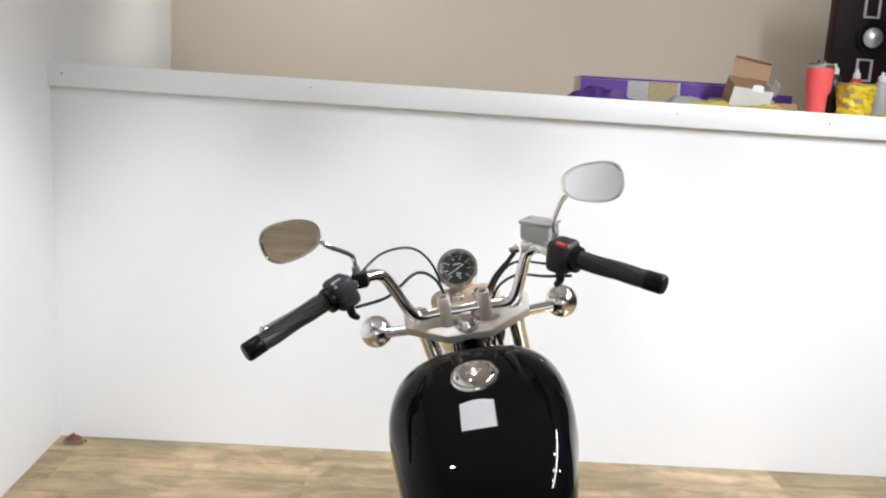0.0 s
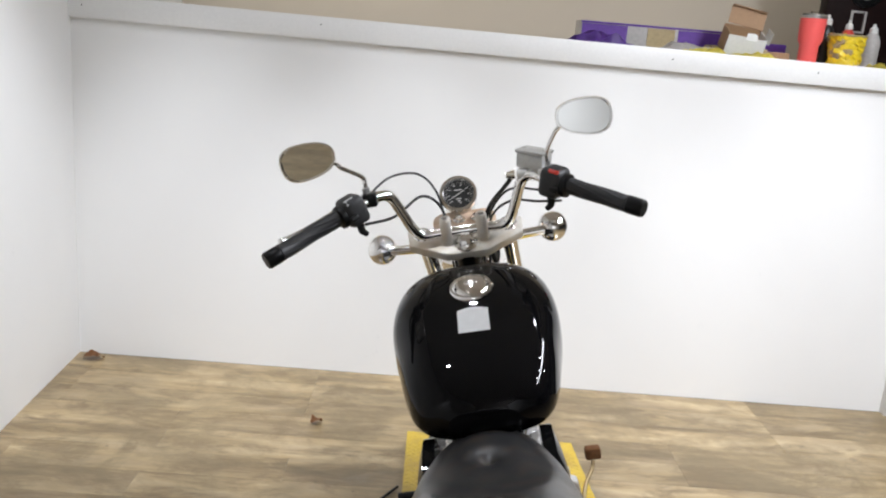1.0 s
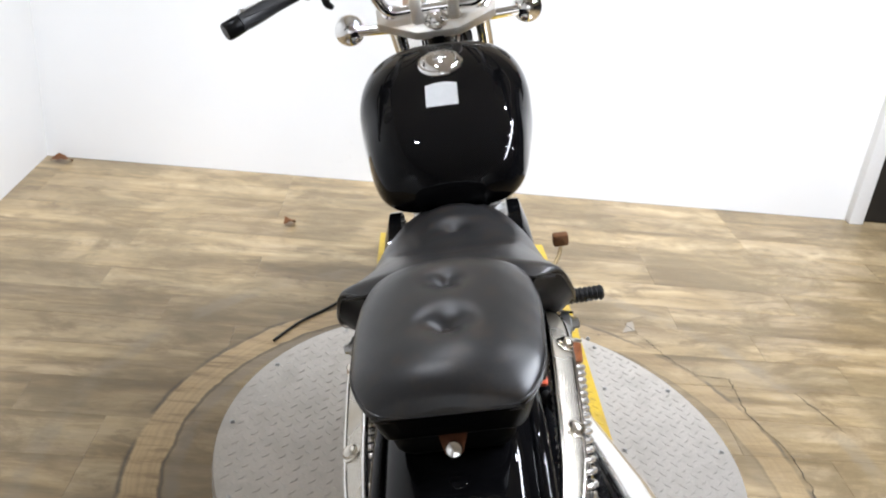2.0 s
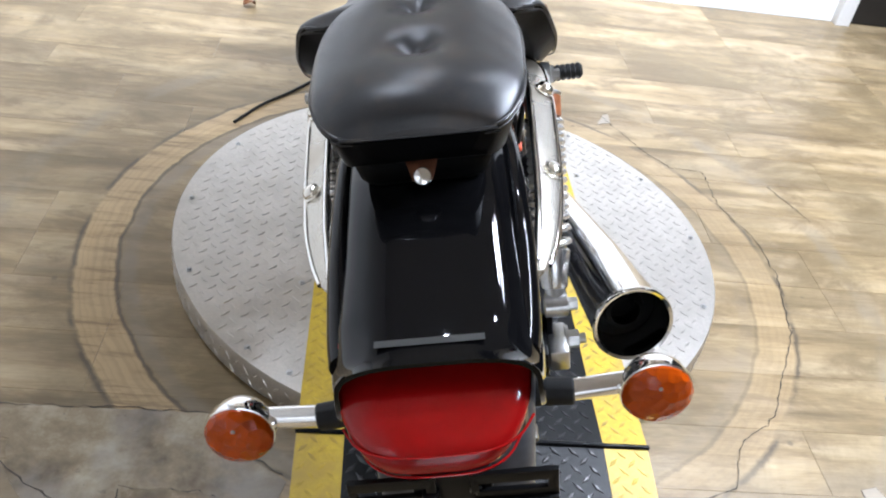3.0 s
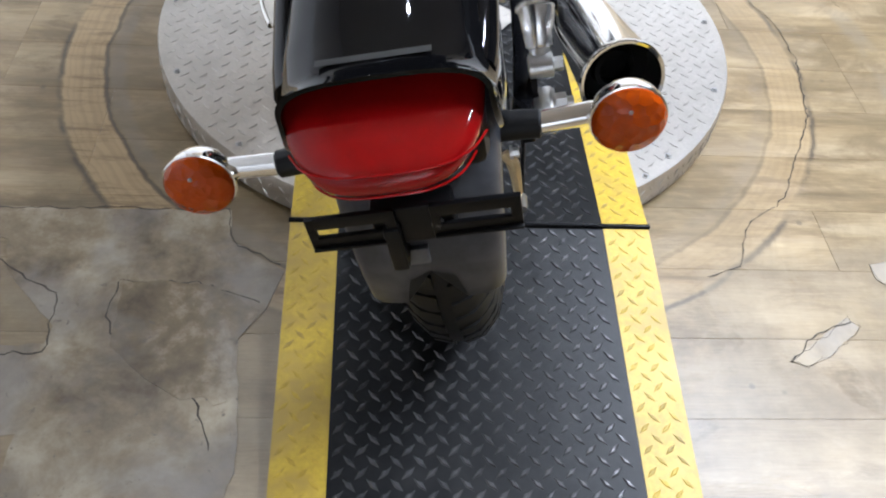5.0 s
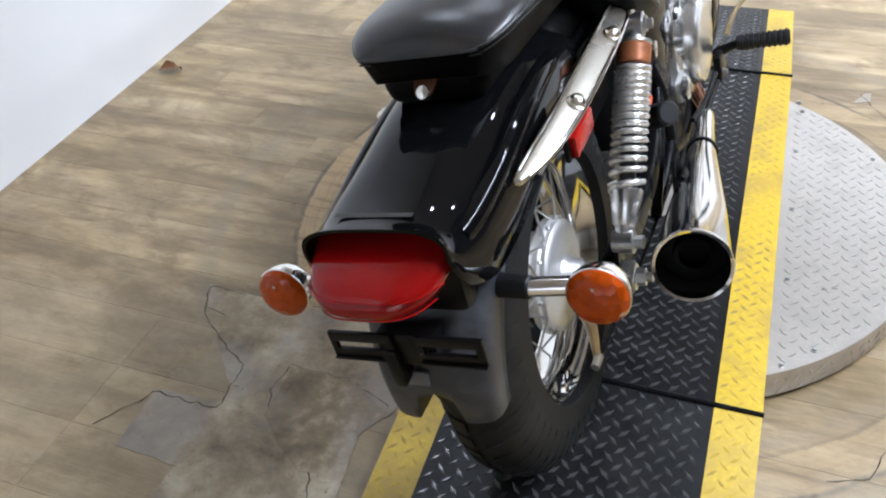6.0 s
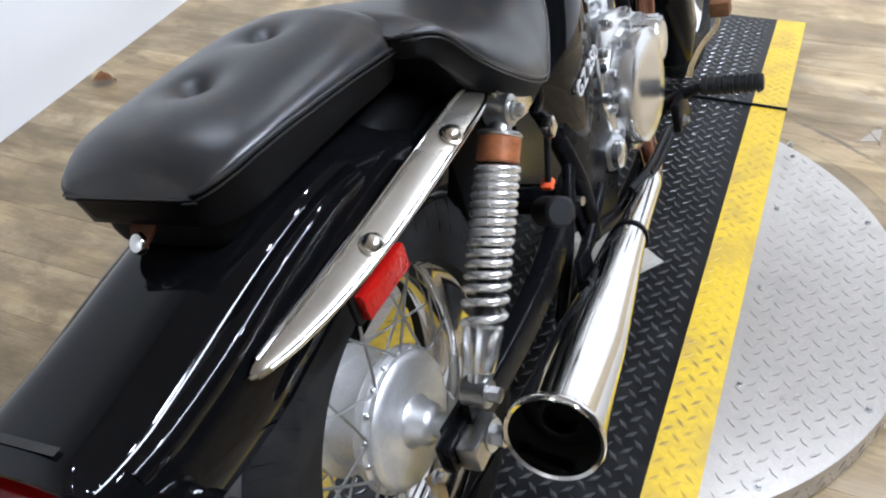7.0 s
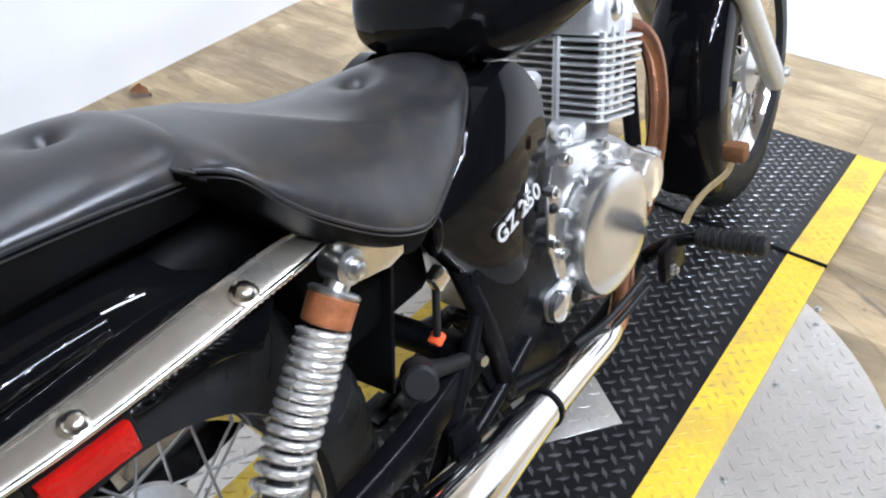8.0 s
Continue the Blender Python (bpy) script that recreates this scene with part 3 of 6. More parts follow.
slab("trim_jamb", (1.728, 2.04, 1.02), (0.062, 0.13, 2.04), TRIM_WHITE, "white door jamb board", "trim", 0.003)
slab("door_1", (2.22, 2.045, 1.01), (0.92, 0.05, 2.02), DOOR_DARK, "dark closed door in a white frame", "door", 0.003)

# ---------------- the turntable ----------------
DX, DY = DISC_C
RX, RW = -0.0245, 0.304
SEAM_B, SEAM_F = -0.398, 0.872
TOP = 0.074
turntable = thing("turntable", "round diamond-plate motorcycle turntable with yellow-edged black runway", "turntable")


def tread_mesh(name, spots, zf, length, width, height, mat, parent, label=""):
    """Many raised lozenges joined into one mesh. spots: (x, y, angle)."""
    vs, fs = [], []
    for x, y, a in spots:
        c, s = math.cos(a), math.sin(a)
        base = len(vs)
        for u, v, h in ((length / 2, 0, 0), (0, width / 2, 0), (-length / 2, 0, 0), (0, -width / 2, 0), (length * 0.27, 0, 1), (0, width * 0.24, 1), (-length * 0.27, 0, 1), (0, -width * 0.24, 1)):
            px, py = x + u * c - v * s, y + u * s + v * c
            vs.append((px, py, zf(px, py) + h * height - 0.0004))
        b = base
        fs += [(b, b + 1, b + 5, b + 4), (b + 1, b + 2, b + 6, b + 5), (b + 2, b + 3, b + 7, b + 6), (b + 3, b, b + 4, b + 7), (b + 4, b + 5, b + 6, b + 7)]
    me = bpy.data.meshes.new(name)
    me.from_pydata(vs, [], fs)
    me.materials.append(mat)
    ob = new(name, me)
    ob.parent = parent
    return tagged(ob, label, "", "", "stuff")


def grid(x0, x1, y0, y1, p, inside, lean=0.79):
    """Diamond-plate lattice: rows leaning one way, with rows leaning the other way half a pitch between them."""
    out = []
    for j in range(int(2 * (y1 - y0) / p) + 1):
        for i in range(int((x1 - x0) / p) + 1):
            x, y = x0 + (i + 0.25 + 0.5 * (j % 2)) * p, y0 + (j + 0.5) * p / 2
            if inside(x, y):
                out.append((x, y, math.pi / 2 + (lean if j % 2 else -lean)))
    return out


disc = part("disc", lathe((DX, DY, 0.004), (0, 0, 1), [(0.598, 0), (0.606, 0.004), (0.61, 0.01), (0.61, TOP - 0.007), (0.6085, TOP - 0.004)], 128), TREAD_STEEL, turntable, "aluminium diamond-plate disc")
tread_mesh("disc_tread", grid(DX - 0.61, DX + 0.61, DY - 0.61, DY + 0.61, 0.0370, lambda x, y: (x - DX) ** 2 + (y - DY) ** 2 < 0.592 ** 2 and abs(x - RX) > RW + 0.012), lambda x, y: TOP, 0.0270, 0.0070, 0.0017, TREAD_STEEL, disc)
# lozenges on the disc's upright edge
side = bmesh.new()
for k in range(150):
    for j in range(2):
        a = 2 * math.pi * (k + 0.5 * j) / 150
        o = V(DX + 0.6102 * math.cos(a), DY + 0.6102 * math.sin(a), 0.024 + 0.026 * j)
        up, tan, out = V(0, 0, 1), V(-math.sin(a), math.cos(a), 0), V(math.cos(a), math.sin(a), 0)
        d1 = (up * math.cos(0.62) + tan * math.sin(0.62) * (1 if (k + j) % 2 else -1))
        d2 = out.cross(d1)
        low = [side.verts.new(o + d1 * u + d2 * v) for u, v in ((0.011, 0), (0, 0.003), (-0.011, 0), (0, -0.003))]
        hi = [side.verts.new(o + out * 0.0016 + d1 * u * 0.55 + d2 * v * 0.5) for u, v in ((0.011, 0), (0, 0.003), (-0.011, 0), (0, -0.003))]
        for i in range(4):
            side.faces.new((low[i], low[(i + 1) % 4], hi[(i + 1) % 4], hi[i]))
        side.faces.new(hi)
tagged(part("edge_tread", side, TREAD_STEEL, disc), "", "", "", "stuff")
for s in (-1, 1):
    for k in range(-2, 3):
        px, py = RX + s * (RW + 0.026), DY + 0.014 + 0.25 * k
        part("screw", bolt((px, py, TOP), (0, 0, 1), 0.0045, 0.004), STEEL, disc)
    for k in range(-3, 4):
        a = k * 0.436 + (0 if s > 0 else math.pi) + (0.05 if s > 0 else -0.05)
        part("screw", bolt((DX + 0.586 * math.cos(a), DY + 0.586 * math.sin(a), TOP), (0, 0, 1), 0.0045, 0.004), STEEL, disc)


def run_z(x, y):
    if SEAM_B <= y <= SEAM_F:
        return 0.080
    d = (SEAM_B - y) if y < SEAM_B else (y - SEAM_F)
    return 0.080 - 0.062 * min(d, 0.46) / 0.46 if d < 0.46 else max(0.018 - 0.018 * (d - 0.46) / 0.18, 0.001)


def strip(y_list, x0, x1, th=0.006, lift=0.0):
    bm = bmesh.new()
    rings = []
    for y in y_list:
        z = run_z(0, y + (1e-5 if y == y_list[0] else -1e-5)) + lift
        rings.append([V(x0, y, z - th), V(x1, y, z - th), V(x1, y, z), V(x0, y, z)])
    return skin(bm, rings)


YS = 0.079
for nm, ys in (("runway_deck", [SEAM_B + 0.004, SEAM_F - 0.004]), ("ramp", [SEAM_B - 0.64, SEAM_B - 0.46, SEAM_B - 0.004]), ("ramp", [SEAM_F + 0.004, SEAM_F + 0.46, SEAM_F + 0.64])):
    deck = part(nm, strip(ys, RX - RW, RX + RW), RUNWAY_BLACK, turntable, "black rubber tread plate with yellow edges")
    tread_mesh("tread_pattern", grid(RX - RW + YS + 0.006, RX + RW - YS, ys[0] + 0.006, ys[-1] - 0.006, 0.0330, lambda x, y: x < RX + RW - YS - 0.010), run_z, 0.0300, 0.0098, 0.0024, TREAD_BLACK, deck)
    for s in (-1, 1):
        a, b = sorted((RX + s * RW, RX + s * (RW - YS)))
        st = part("edge_stripe", strip(ys, a - (0.0008 if s < 0 else 0), b + (0.0008 if s > 0 else 0), 0.0066, 0.0006), RUNWAY_YELLOW, deck, "scuffed yellow edge stripe")
        tread_mesh("stripe_tread", grid(a + 0.004, b, ys[0] + 0.006, ys[-1] - 0.006, 0.0330, lambda x, y, b=b: x < b - 0.011), lambda x, y: run_z(x, y) + 0.0006, 0.0285, 0.0085, 0.0012, TREAD_YELLOW, st)
for y in (SEAM_B, SEAM_F):
    part("hinge_rod", cyl((RX - RW - 0.003, y, 0.0815), (RX + RW + 0.003, y, 0.0815), 0.0048, n=10, bev=0.001), FRAME, turntable, "black steel hinge rod")
    part("hinge_beam", box((RX, y, 0.04), (2 * RW - 0.05, 0.03, 0.066)), FRAME, turntable)
centre_plate = part("centre_plate", extrude([(0.118, 0), (0, 0.118), (-0.118, 0), (0, -0.118)], 0.003, pose(0.006, 0.222, 0.0815, 0, 0, 8), 0.0008), TREAD_STEEL, turntable, "bright square diamond plate over the pivot")
tread_mesh("plate_tread", [(0.006 + x, 0.222 + y, a) for x, y, a in grid(-0.11, 0.11, -0.11, 0.11, 0.0370, lambda x, y: abs(x) + abs(y) < 0.1)], lambda x, y: 0.0845, 0.0270, 0.0070, 0.0016, TREAD_STEEL, centre_plate)

# ---------------- the motorcycle ----------------
BIKE = Matrix.Translation((-0.0376, -0.4815, 0.0815)) @ pose(0, 0, 0, 0, 0, -1.43) @ pose(0, 0, 0, 0, -13.2, 0)
bike = thing("motorcycle", "black cruiser motorcycle with chrome trim leaning on its side stand", "motorcycle", m=BIKE)


def wheel(name, y, z, rim_r, tyre_w, R, spokes, hub):
    """Spoked wheel whose axle lies along x."""
    h = (R - rim_r)
    prof = []
    for k in range(17):
        t = math.pi * (k / 16) * 1.16 - math.pi * 0.08
        cx, cz = se(t, 0.82)
        prof.append((rim_r + 0.004 + (h - 0.004) * max(cz, -0.04), -cx * tyre_w / 2))
    prof.append((rim_r - 0.004, tyre_w * 0.33))
    prof.append((rim_r - 0.004, -tyre_w * 0.33))
    w = part(name, lathe((0, y, z), (1, 0, 0), [(rim_r + 0.012, -tyre_w * 0.36), (rim_r + 0.006, -tyre_w * 0.39), (rim_r - 0.004, -tyre_w * 0.36), (rim_r - 0.009, -tyre_w * 0.27), (rim_r - 0.022, -tyre_w * 0.15), (rim_r - 0.024, 0), (rim_r - 0.022, tyre_w * 0.15), (rim_r - 0.009, tyre_w * 0.27), (rim_r - 0.004, tyre_w * 0.36), (rim_r + 0.006, tyre_w * 0.39), (rim_r + 0.012, tyre_w * 0.36), (rim_r + 0.0, 0)], 72, loop=True), CHROME, bike, "chrome spoked rim")
    tyre = part("tyre", lathe((0, y, z), (1, 0, 0), prof, 96, loop=True), TYRE, w, "black tyre with block tread")
    # tread blocks
    bm = bmesh.new()
    n = 54
    for k in range(n):
        for s in (-1, 1):
            a = 2 * math.pi * (k + (0.5 if s > 0 else 0)) / n
            rings = []
            for q, (lat, da) in enumerate(((0.06, 0.0), (0.24, 0.012), (0.40, 0.03), (0.485, 0.036))):
                cz = math.sqrt(max(0.0, 1 - (2 * lat) ** 2.44)) ** 0.82
                rr = rim_r + 0.004 + (h - 0.004) * cz
                ring = []
                for dd, lift in ((-0.036, -0.004), (-0.033, 0.0035), (0.033, 0.0035), (0.036, -0.004)):
                    aa = a + da + dd
                    ring.append(V(s * lat * tyre_w * 1.01, y + (rr + lift) * math.sin(aa), z + (rr + lift) * math.cos(aa)))
                rings.append(ring)
            skin(bm, rings)
    tagged(part("tread_block", bm, TYRE, tyre), "", "", "", "stuff")
    for k in range(spokes):
        side_ = 1 if k % 2 else -1
        a = 2 * math.pi * k / spokes
        b = a + (0.62 if (k // 2) % 2 else -0.62)
        p0 = V(side_ * hub[1], y + hub[0] * math.sin(b), z + hub[0] * math.cos(b))
        p1 = V(side_ * tyre_w * 0.07, y + (rim_r - 0.022) * math.sin(a), z + (rim_r - 0.022) * math.cos(a))
        part("spoke", cyl(p0, p1, 0.0019, n=6), STEEL, w)
    return w


rear_wheel = wheel("rear_wheel", 0.0, 0.300, 0.198, 0.128, 0.303, 36, (0.078, 0.045))
part("hub", lathe((-0.06, 0, 0.3), (1, 0, 0), [(0.03, 0), (0.07, 0.004), (0.085, 0.012), (0.085, 0.022), (0.07, 0.026), (0.066, 0.05), (0.068, 0.075), (0.088, 0.082), (0.092, 0.088), (0.092, 0.096), (0.086, 0.099), (0.02, 0.1)], 48), CAST, rear_wheel, "cast aluminium brake drum hub")
part("brake_plate", lathe((0.036, 0, 0.3), (1, 0, 0), [(0.086, 0), (0.086, 0.010), (0.082, 0.014), (0.076, 0.0155), (0.034, 0.018), (0.029, 0.024), (0.026, 0.040), (0.02, 0.047), (0.014, 0.05)], 48), CAST, rear_wheel, "smooth cast brake plate")
for k in range(18):
    a = 2 * math.pi * k / 18
    part("spoke_head", lathe((0.030, 0.088 * math.sin(a), 0.3 + 0.088 * math.cos(a)), (1, 0, 0), [(0.0035, 0), (0.0035, 0.0105), (0.002, 0.012)], 8), STEEL, rear_wheel)
part("axle_spacer", cyl((0.08, 0, 0.3), (0.128, 0, 0.3), 0.0155, n=20, bev=0.001), STEEL, rear_wheel)
bm = bolt((0.158, 0, 0.3), (1, 0, 0), 0.0135, 0.016)
cyl((0.17, 0, 0.3), (0.184, 0, 0.3), 0.0075, n=12, bm=bm)
part("axle_nut", bm, STEEL, rear_wheel)
arm = part("brake_arm", tube([(0.082, -0.045, 0.262), (0.094, -0.052, 0.245), (0.096, -0.06, 0.19)], [0.008, 0.009, 0.006], 8), BRASSY, bike, "yellowed zinc brake arm")
part("arm_bolt", bolt((0.094, -0.045, 0.262), (1, 0, 0.0), 0.007, 0.009), STEEL, arm)
part("brake_rod", tube([(0.10, -0.06, 0.192), (0.12, 0.15, 0.20), (0.14, 0.5, 0.215)], 0.0035, 8), FRAME, bike)
part("adjuster_nut", cyl((0.099, -0.085, 0.191), (0.10, -0.06, 0.192), 0.007, n=10), STEEL, arm)

FW = Matrix.Translation((0.018, 1.502, 0.30)) @ Matrix.Rotation(radians(4), 4, "Z") @ Matrix.Translation((0, -1.452, -0.30))  # wheel turned slightly left
front_wheel = wheel("front_wheel", 1.452, 0.300, 0.206, 0.108, 0.300, 36, (0.046, 0.04))
part("hub", lathe((-0.055, 1.452, 0.3), (1, 0, 0), [(0.02, 0), (0.052, 0.006), (0.054, 0.018), (0.03, 0.026), (0.026, 0.055), (0.03, 0.084), (0.052, 0.092), (0.052, 0.102), (0.02, 0.11)], 36), CAST, front_wheel, "cast aluminium front hub")
part("axle_spacer", cyl((0.055, 1.452, 0.3), (0.098, 1.452, 0.3), 0.013, n=16), CLAMP, front_wheel)
bm = lathe((-0.068, 1.452, 0.3), (1, 0, 0), [(0.07, 0), (0.13, 0), (0.13, 0.004), (0.07, 0.004)], 48, loop=True)
part("brake_disc", bm, STEEL, front_wheel)
front_wheel.matrix_local = FW

# --- frame and swingarm
bm = bmesh.new()
for s in (-1, 1):
    spine_ = spline([(s * 0.115, -0.02, 0.298), (s * 0.126, 0.12, 0.303), (s * 0.128, 0.28, 0.316), (s * 0.105, 0.46, 0.332)], 5)
    skin(bm, [[p + V(0.0145 * a, 0, 0.0235 * b) for a, b in [se(2 * math.pi * q / 20, 0.32) for q in range(20)]] for p in spine_])
    box((s * 0.118, -0.012, 0.3), (0.02, 0.075, 0.044), 0.004, bm=bm)
tube([(-0.1, 0.42, 0.33), (0, 0.42, 0.33), (0.1, 0.42, 0.33)], 0.022, 12, bm=bm)
swing = part("swingarm", bm, FRAME, bike, "satin black steel swingarm")
for s in (-1, 1):
    part("axle_block", box((s * 0.143, -0.01, 0.298), (0.028, 0.062, 0.036), 0.004), STEEL, swing)
    part("shock_bracket", extrude([(-0.024, -0.02), (0.024, -0.02), (0.016, 0.05), (-0.012, 0.058)], 0.008, pose(s * 0.13, 0.016, 0.306, 90, 0, 90)), FRAME, swing)
bm = bmesh.new()
for s in (-1, 1):
    tube([(s * 0.035, 1.0, 0.80), (s * 0.040, 1.005, 0.50), (s * 0.055, 0.98, 0.24), (s * 0.105, 0.86, 0.185), (s * 0.12, 0.62, 0.185), (s * 0.125, 0.46, 0.24)], 0.0145, 12, bm=bm)
    tube([(s * 0.03, 0.98, 0.80), (s * 0.04, 0.72, 0.68), (s * 0.07, 0.48, 0.62), (s * 0.085, 0.25, 0.61), (s * 0.085, 0.08, 0.60)], 0.0145, 12, bm=bm)
    tube([(s * 0.07, 0.44, 0.61), (s * 0.095, 0.43, 0.50), (s * 0.128, 0.44, 0.36), (s * 0.125, 0.46, 0.24)], 0.0145, 12, bm=bm)
    tube([(s * 0.122, 0.44, 0.40), (s * 0.13, 0.36, 0.31), (s * 0.128, 0.28, 0.215)], 0.0105, 10, bm=bm)
    tube([(s * 0.128, 0.52, 0.29), (s * 0.132, 0.40, 0.25), (s * 0.128, 0.28, 0.215)], 0.0105, 10, bm=bm)
tube([(0, 1.06, 0.70), (0, 1.0, 0.86)], 0.03, 16, bm=bm)
part("frame", bm, FRAME, bike, "satin black tubular steel frame")
part("pivot_plate", extrude([(-0.09, -0.11), (0.05, -0.12), (0.1, -0.04), (0.09, 0.1), (0.0, 0.14), (-0.1, 0.12), (-0.12, 0.0)], 0.012, pose(0.115, 0.53, 0.33, 90, 0, 90), 0.003), FRAME, bike, "black steel frame gusset plate")
# near-black boxes fill the shaded space behind the side covers
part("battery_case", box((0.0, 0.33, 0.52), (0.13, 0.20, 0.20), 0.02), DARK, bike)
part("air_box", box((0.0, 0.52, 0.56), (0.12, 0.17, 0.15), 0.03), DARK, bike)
part("hugger_flap", extrude([(-0.07, -0.09), (0.07, -0.09), (0.085, 0.12), (-0.085, 0.12)], 0.006, pose(0, 0.335, 0.42, 78, 0, 0), 0.001), PLASTIC, bike)

# --- side covers
for s in (-1, 1):
    def cover_ring(u, s=s):
        """Ring across the cover's length u, 0 at the rear tip to 1 at the front."""
        yc = 0.385 + 0.232 * u
        zt = 0.545 + 0.122 * math.sin(min(1.0, u * 1.25) * math.pi / 2)
        zt -= 0.075 * max(0.0, (u - 0.70) / 0.30) ** 2
        zb = 0.515 - 0.18 * math.sin(u * math.pi * 0.62)
        bulge = 0.030 * math.sin(math.pi * (0.12 + 0.80 * u))
        out = []
        for k in range(13):
            v = k / 12
            z = zb + (zt - zb) * v
            crest = math.sin(math.pi / 2 * min(1.0, (v + 0.04) / 0.74)) ** 0.6 if v < 0.72 else math.cos(math.pi / 2 * (v - 0.70) / 0.33) ** 0.55
            x = 0.112 + bulge * crest
            out.append(V(s * x, yc + 0.05 * (v - 0.5) * u, z))
        for k in range(13):
            v = 1 - k / 12
            z = zb + (zt - zb) * v
            out.append(V(s * 0.098, yc + 0.05 * (v - 0.5) * u, z))
        return out
    cov = part("side_cover", skin(bmesh.new(), [cover_ring(k / 14) for k in range(15)]), PAINT, bike, "gloss black side cover", 50)
    part("cover_rim", tube([cover_ring(0.035)[k] - V(s * 0.005, 0, 0) for k in range(13)], 0.009, 14, 3), PAINT, cov)
    if s > 0:
        text_mesh("lettering", "GZ 250", 0.032, pose(0.1425, 0.521, 0.490, 90, 0, 90) @ pose(0, 0, 0, 0, 0, 12), SILVER_FILM, cov, 0.0012)
        part("cover_stud", ball((0.131, 0.61, 0.448), 0.008, 12), RUBBER, cov)

# --- fuel tank
TANK = [  # y, half width, top, bottom, fullness
    (0.546, 0.064, 0.722, 0.684, 0.80), (0.558, 0.106, 0.750, 0.664, 0.70), (0.585, 0.130, 0.779, 0.652, 0.62), (0.63, 0.147, 0.808, 0.648, 0.58),
    (0.70, 0.161, 0.841, 0.655, 0.58), (0.78, 0.174, 0.874, 0.672, 0.61), (0.85, 0.172, 0.891, 0.690, 0.65), (0.91, 0.158, 0.895, 0.710, 0.70), (0.96, 0.130, 0.882, 0.734, 0.78), (0.985, 0.100, 0.862, 0.756, 0.85), (1.0, 0.05, 0.828, 0.785, 0.95)]


def tank_ring(y, n=56):
    w, zt, zb, e = smooth_interp(y, TANK)
    zc = zb + (zt - zb) * 0.42
    out = []
    for k in range(n):
        c, s_ = se(2 * math.pi * k / n, e)
        out.append(V(w * c * (1.0 if s_ > 0 else 1 - 0.10 * s_ * s_), y, zc + (zt - zc if s_ > 0 else zc - zb) * s_))
    return out


tank = part("fuel_tank", skin(bmesh.new(), [tank_ring(0.546 + (1.0 - 0.546) * (0.5 - 0.5 * math.cos(math.pi * k / 40))) for k in range(41)]), PAINT, bike, "gloss black teardrop fuel tank", 60)


def tank_top(y):
    return smooth_interp(y, TANK)[1]


TILT_CAP = math.degrees(math.atan2(tank_top(0.83) - tank_top(0.77), 0.06))
capm = pose(0.003, 0.80, tank_top(0.80) - 0.004, TILT_CAP, 0, 0)
bm = lathe((0, 0, 0), (0, 0, 1), [(0.047, 0), (0.047, 0.004), (0.044, 0.008), (0.040, 0.009), (0.038, 0.012), (0.030, 0.0165), (0.012, 0.0185), (0.001, 0.0188)], 48)
bm.transform(capm)
cap = part("filler_cap", bm, CHROME, tank, "round chrome filler cap")
part("cap_emblem", extrude([(-0.014, -0.009), (0.004, -0.012), (0.015, -0.002), (0.009, 0.01), (-0.008, 0.011)], 0.0035, capm @ pose(0, 0, 0.017, 0, 0, 0), 0.0008), POLISHED, cap)
bm = bmesh.new()
rows = []
for j in range(7):
    y = 0.672 + 0.058 * j / 6
    rows.append([])
    for i in range(9):
        x = -0.032 + 0.062 * i / 8 + 0.002
        w, zt, zb, e = smooth_interp(y + (0.006 * math.sin(math.pi * i / 8) if j == 6 else 0), TANK)
        zc = zb + (zt - zb) * 0.42
        zz = zc + (zt - zc) * (1 - (abs(x) / w) ** (2 / e)) ** (e / 2)
        rows[-1].append(bm.verts.new((x, y + (0.006 * math.sin(math.pi * i / 8) if j == 6 else 0), zz + 0.0008)))
for j in range(6):
    for i in range(8):
        bm.faces.new((rows[j][i], rows[j][i + 1], rows[j + 1][i + 1], rows[j + 1][i]))
bmesh.ops.solidify(bm, geom=bm.faces[:], thickness=0.0006)
part("warning_sticker", bm, WHITE_FILM, tank, "white paper sticker")

# --- seats
RIDER = [  # y, half width, top, bottom, seam height
    (0.115, 0.118, 0.752, 0.722, 0.69), (0.145, 0.150, 0.759, 0.706, 0.50), (0.17, 0.164, 0.757, 0.676, 0.286), (0.20, 0.173, 0.750, 0.640, 0.246), (0.26, 0.177, 0.734, 0.590, 0.209), (0.32, 0.169, 0.720, 0.550, 0.222), (0.35, 0.162, 0.715, 0.542, 0.234), (0.38, 0.154, 0.711, 0.553, 0.246), (0.43, 0.138, 0.708, 0.580, 0.24),
    (0.48, 0.116, 0.708, 0.604, 0.26), (0.52, 0.094, 0.706, 0.625, 0.30), (0.548, 0.068, 0.700, 0.645, 0.34), (0.566, 0.040, 0.690, 0.662, 0.38), (0.572, 0.016, 0.683, 0.670, 0.4)]
PILLION = [
    (-0.160, 0.060, 0.750, 0.722, 0.68), (-0.153, 0.080, 0.765, 0.712, 0.62), (-0.130, 0.097, 0.779, 0.704, 0.60), (-0.10, 0.107, 0.784, 0.702, 0.62), (-0.05, 0.111, 0.784, 0.702, 0.60), (0.04, 0.115, 0.782, 0.700, 0.53), (0.11, 0.111, 0.778, 0.693, 0.46), (0.148, 0.098, 0.768, 0.690, 0.44), (0.165, 0.066, 0.742, 0.700, 0.45)]


def dimple(x, y, spots):
    d = 0.0
    for bx, by, depth, r in spots:
        q = ((x - bx) ** 2 + (y - by) ** 2) / (r * r)
        d += depth * math.exp(-q * 2.2)
    return d


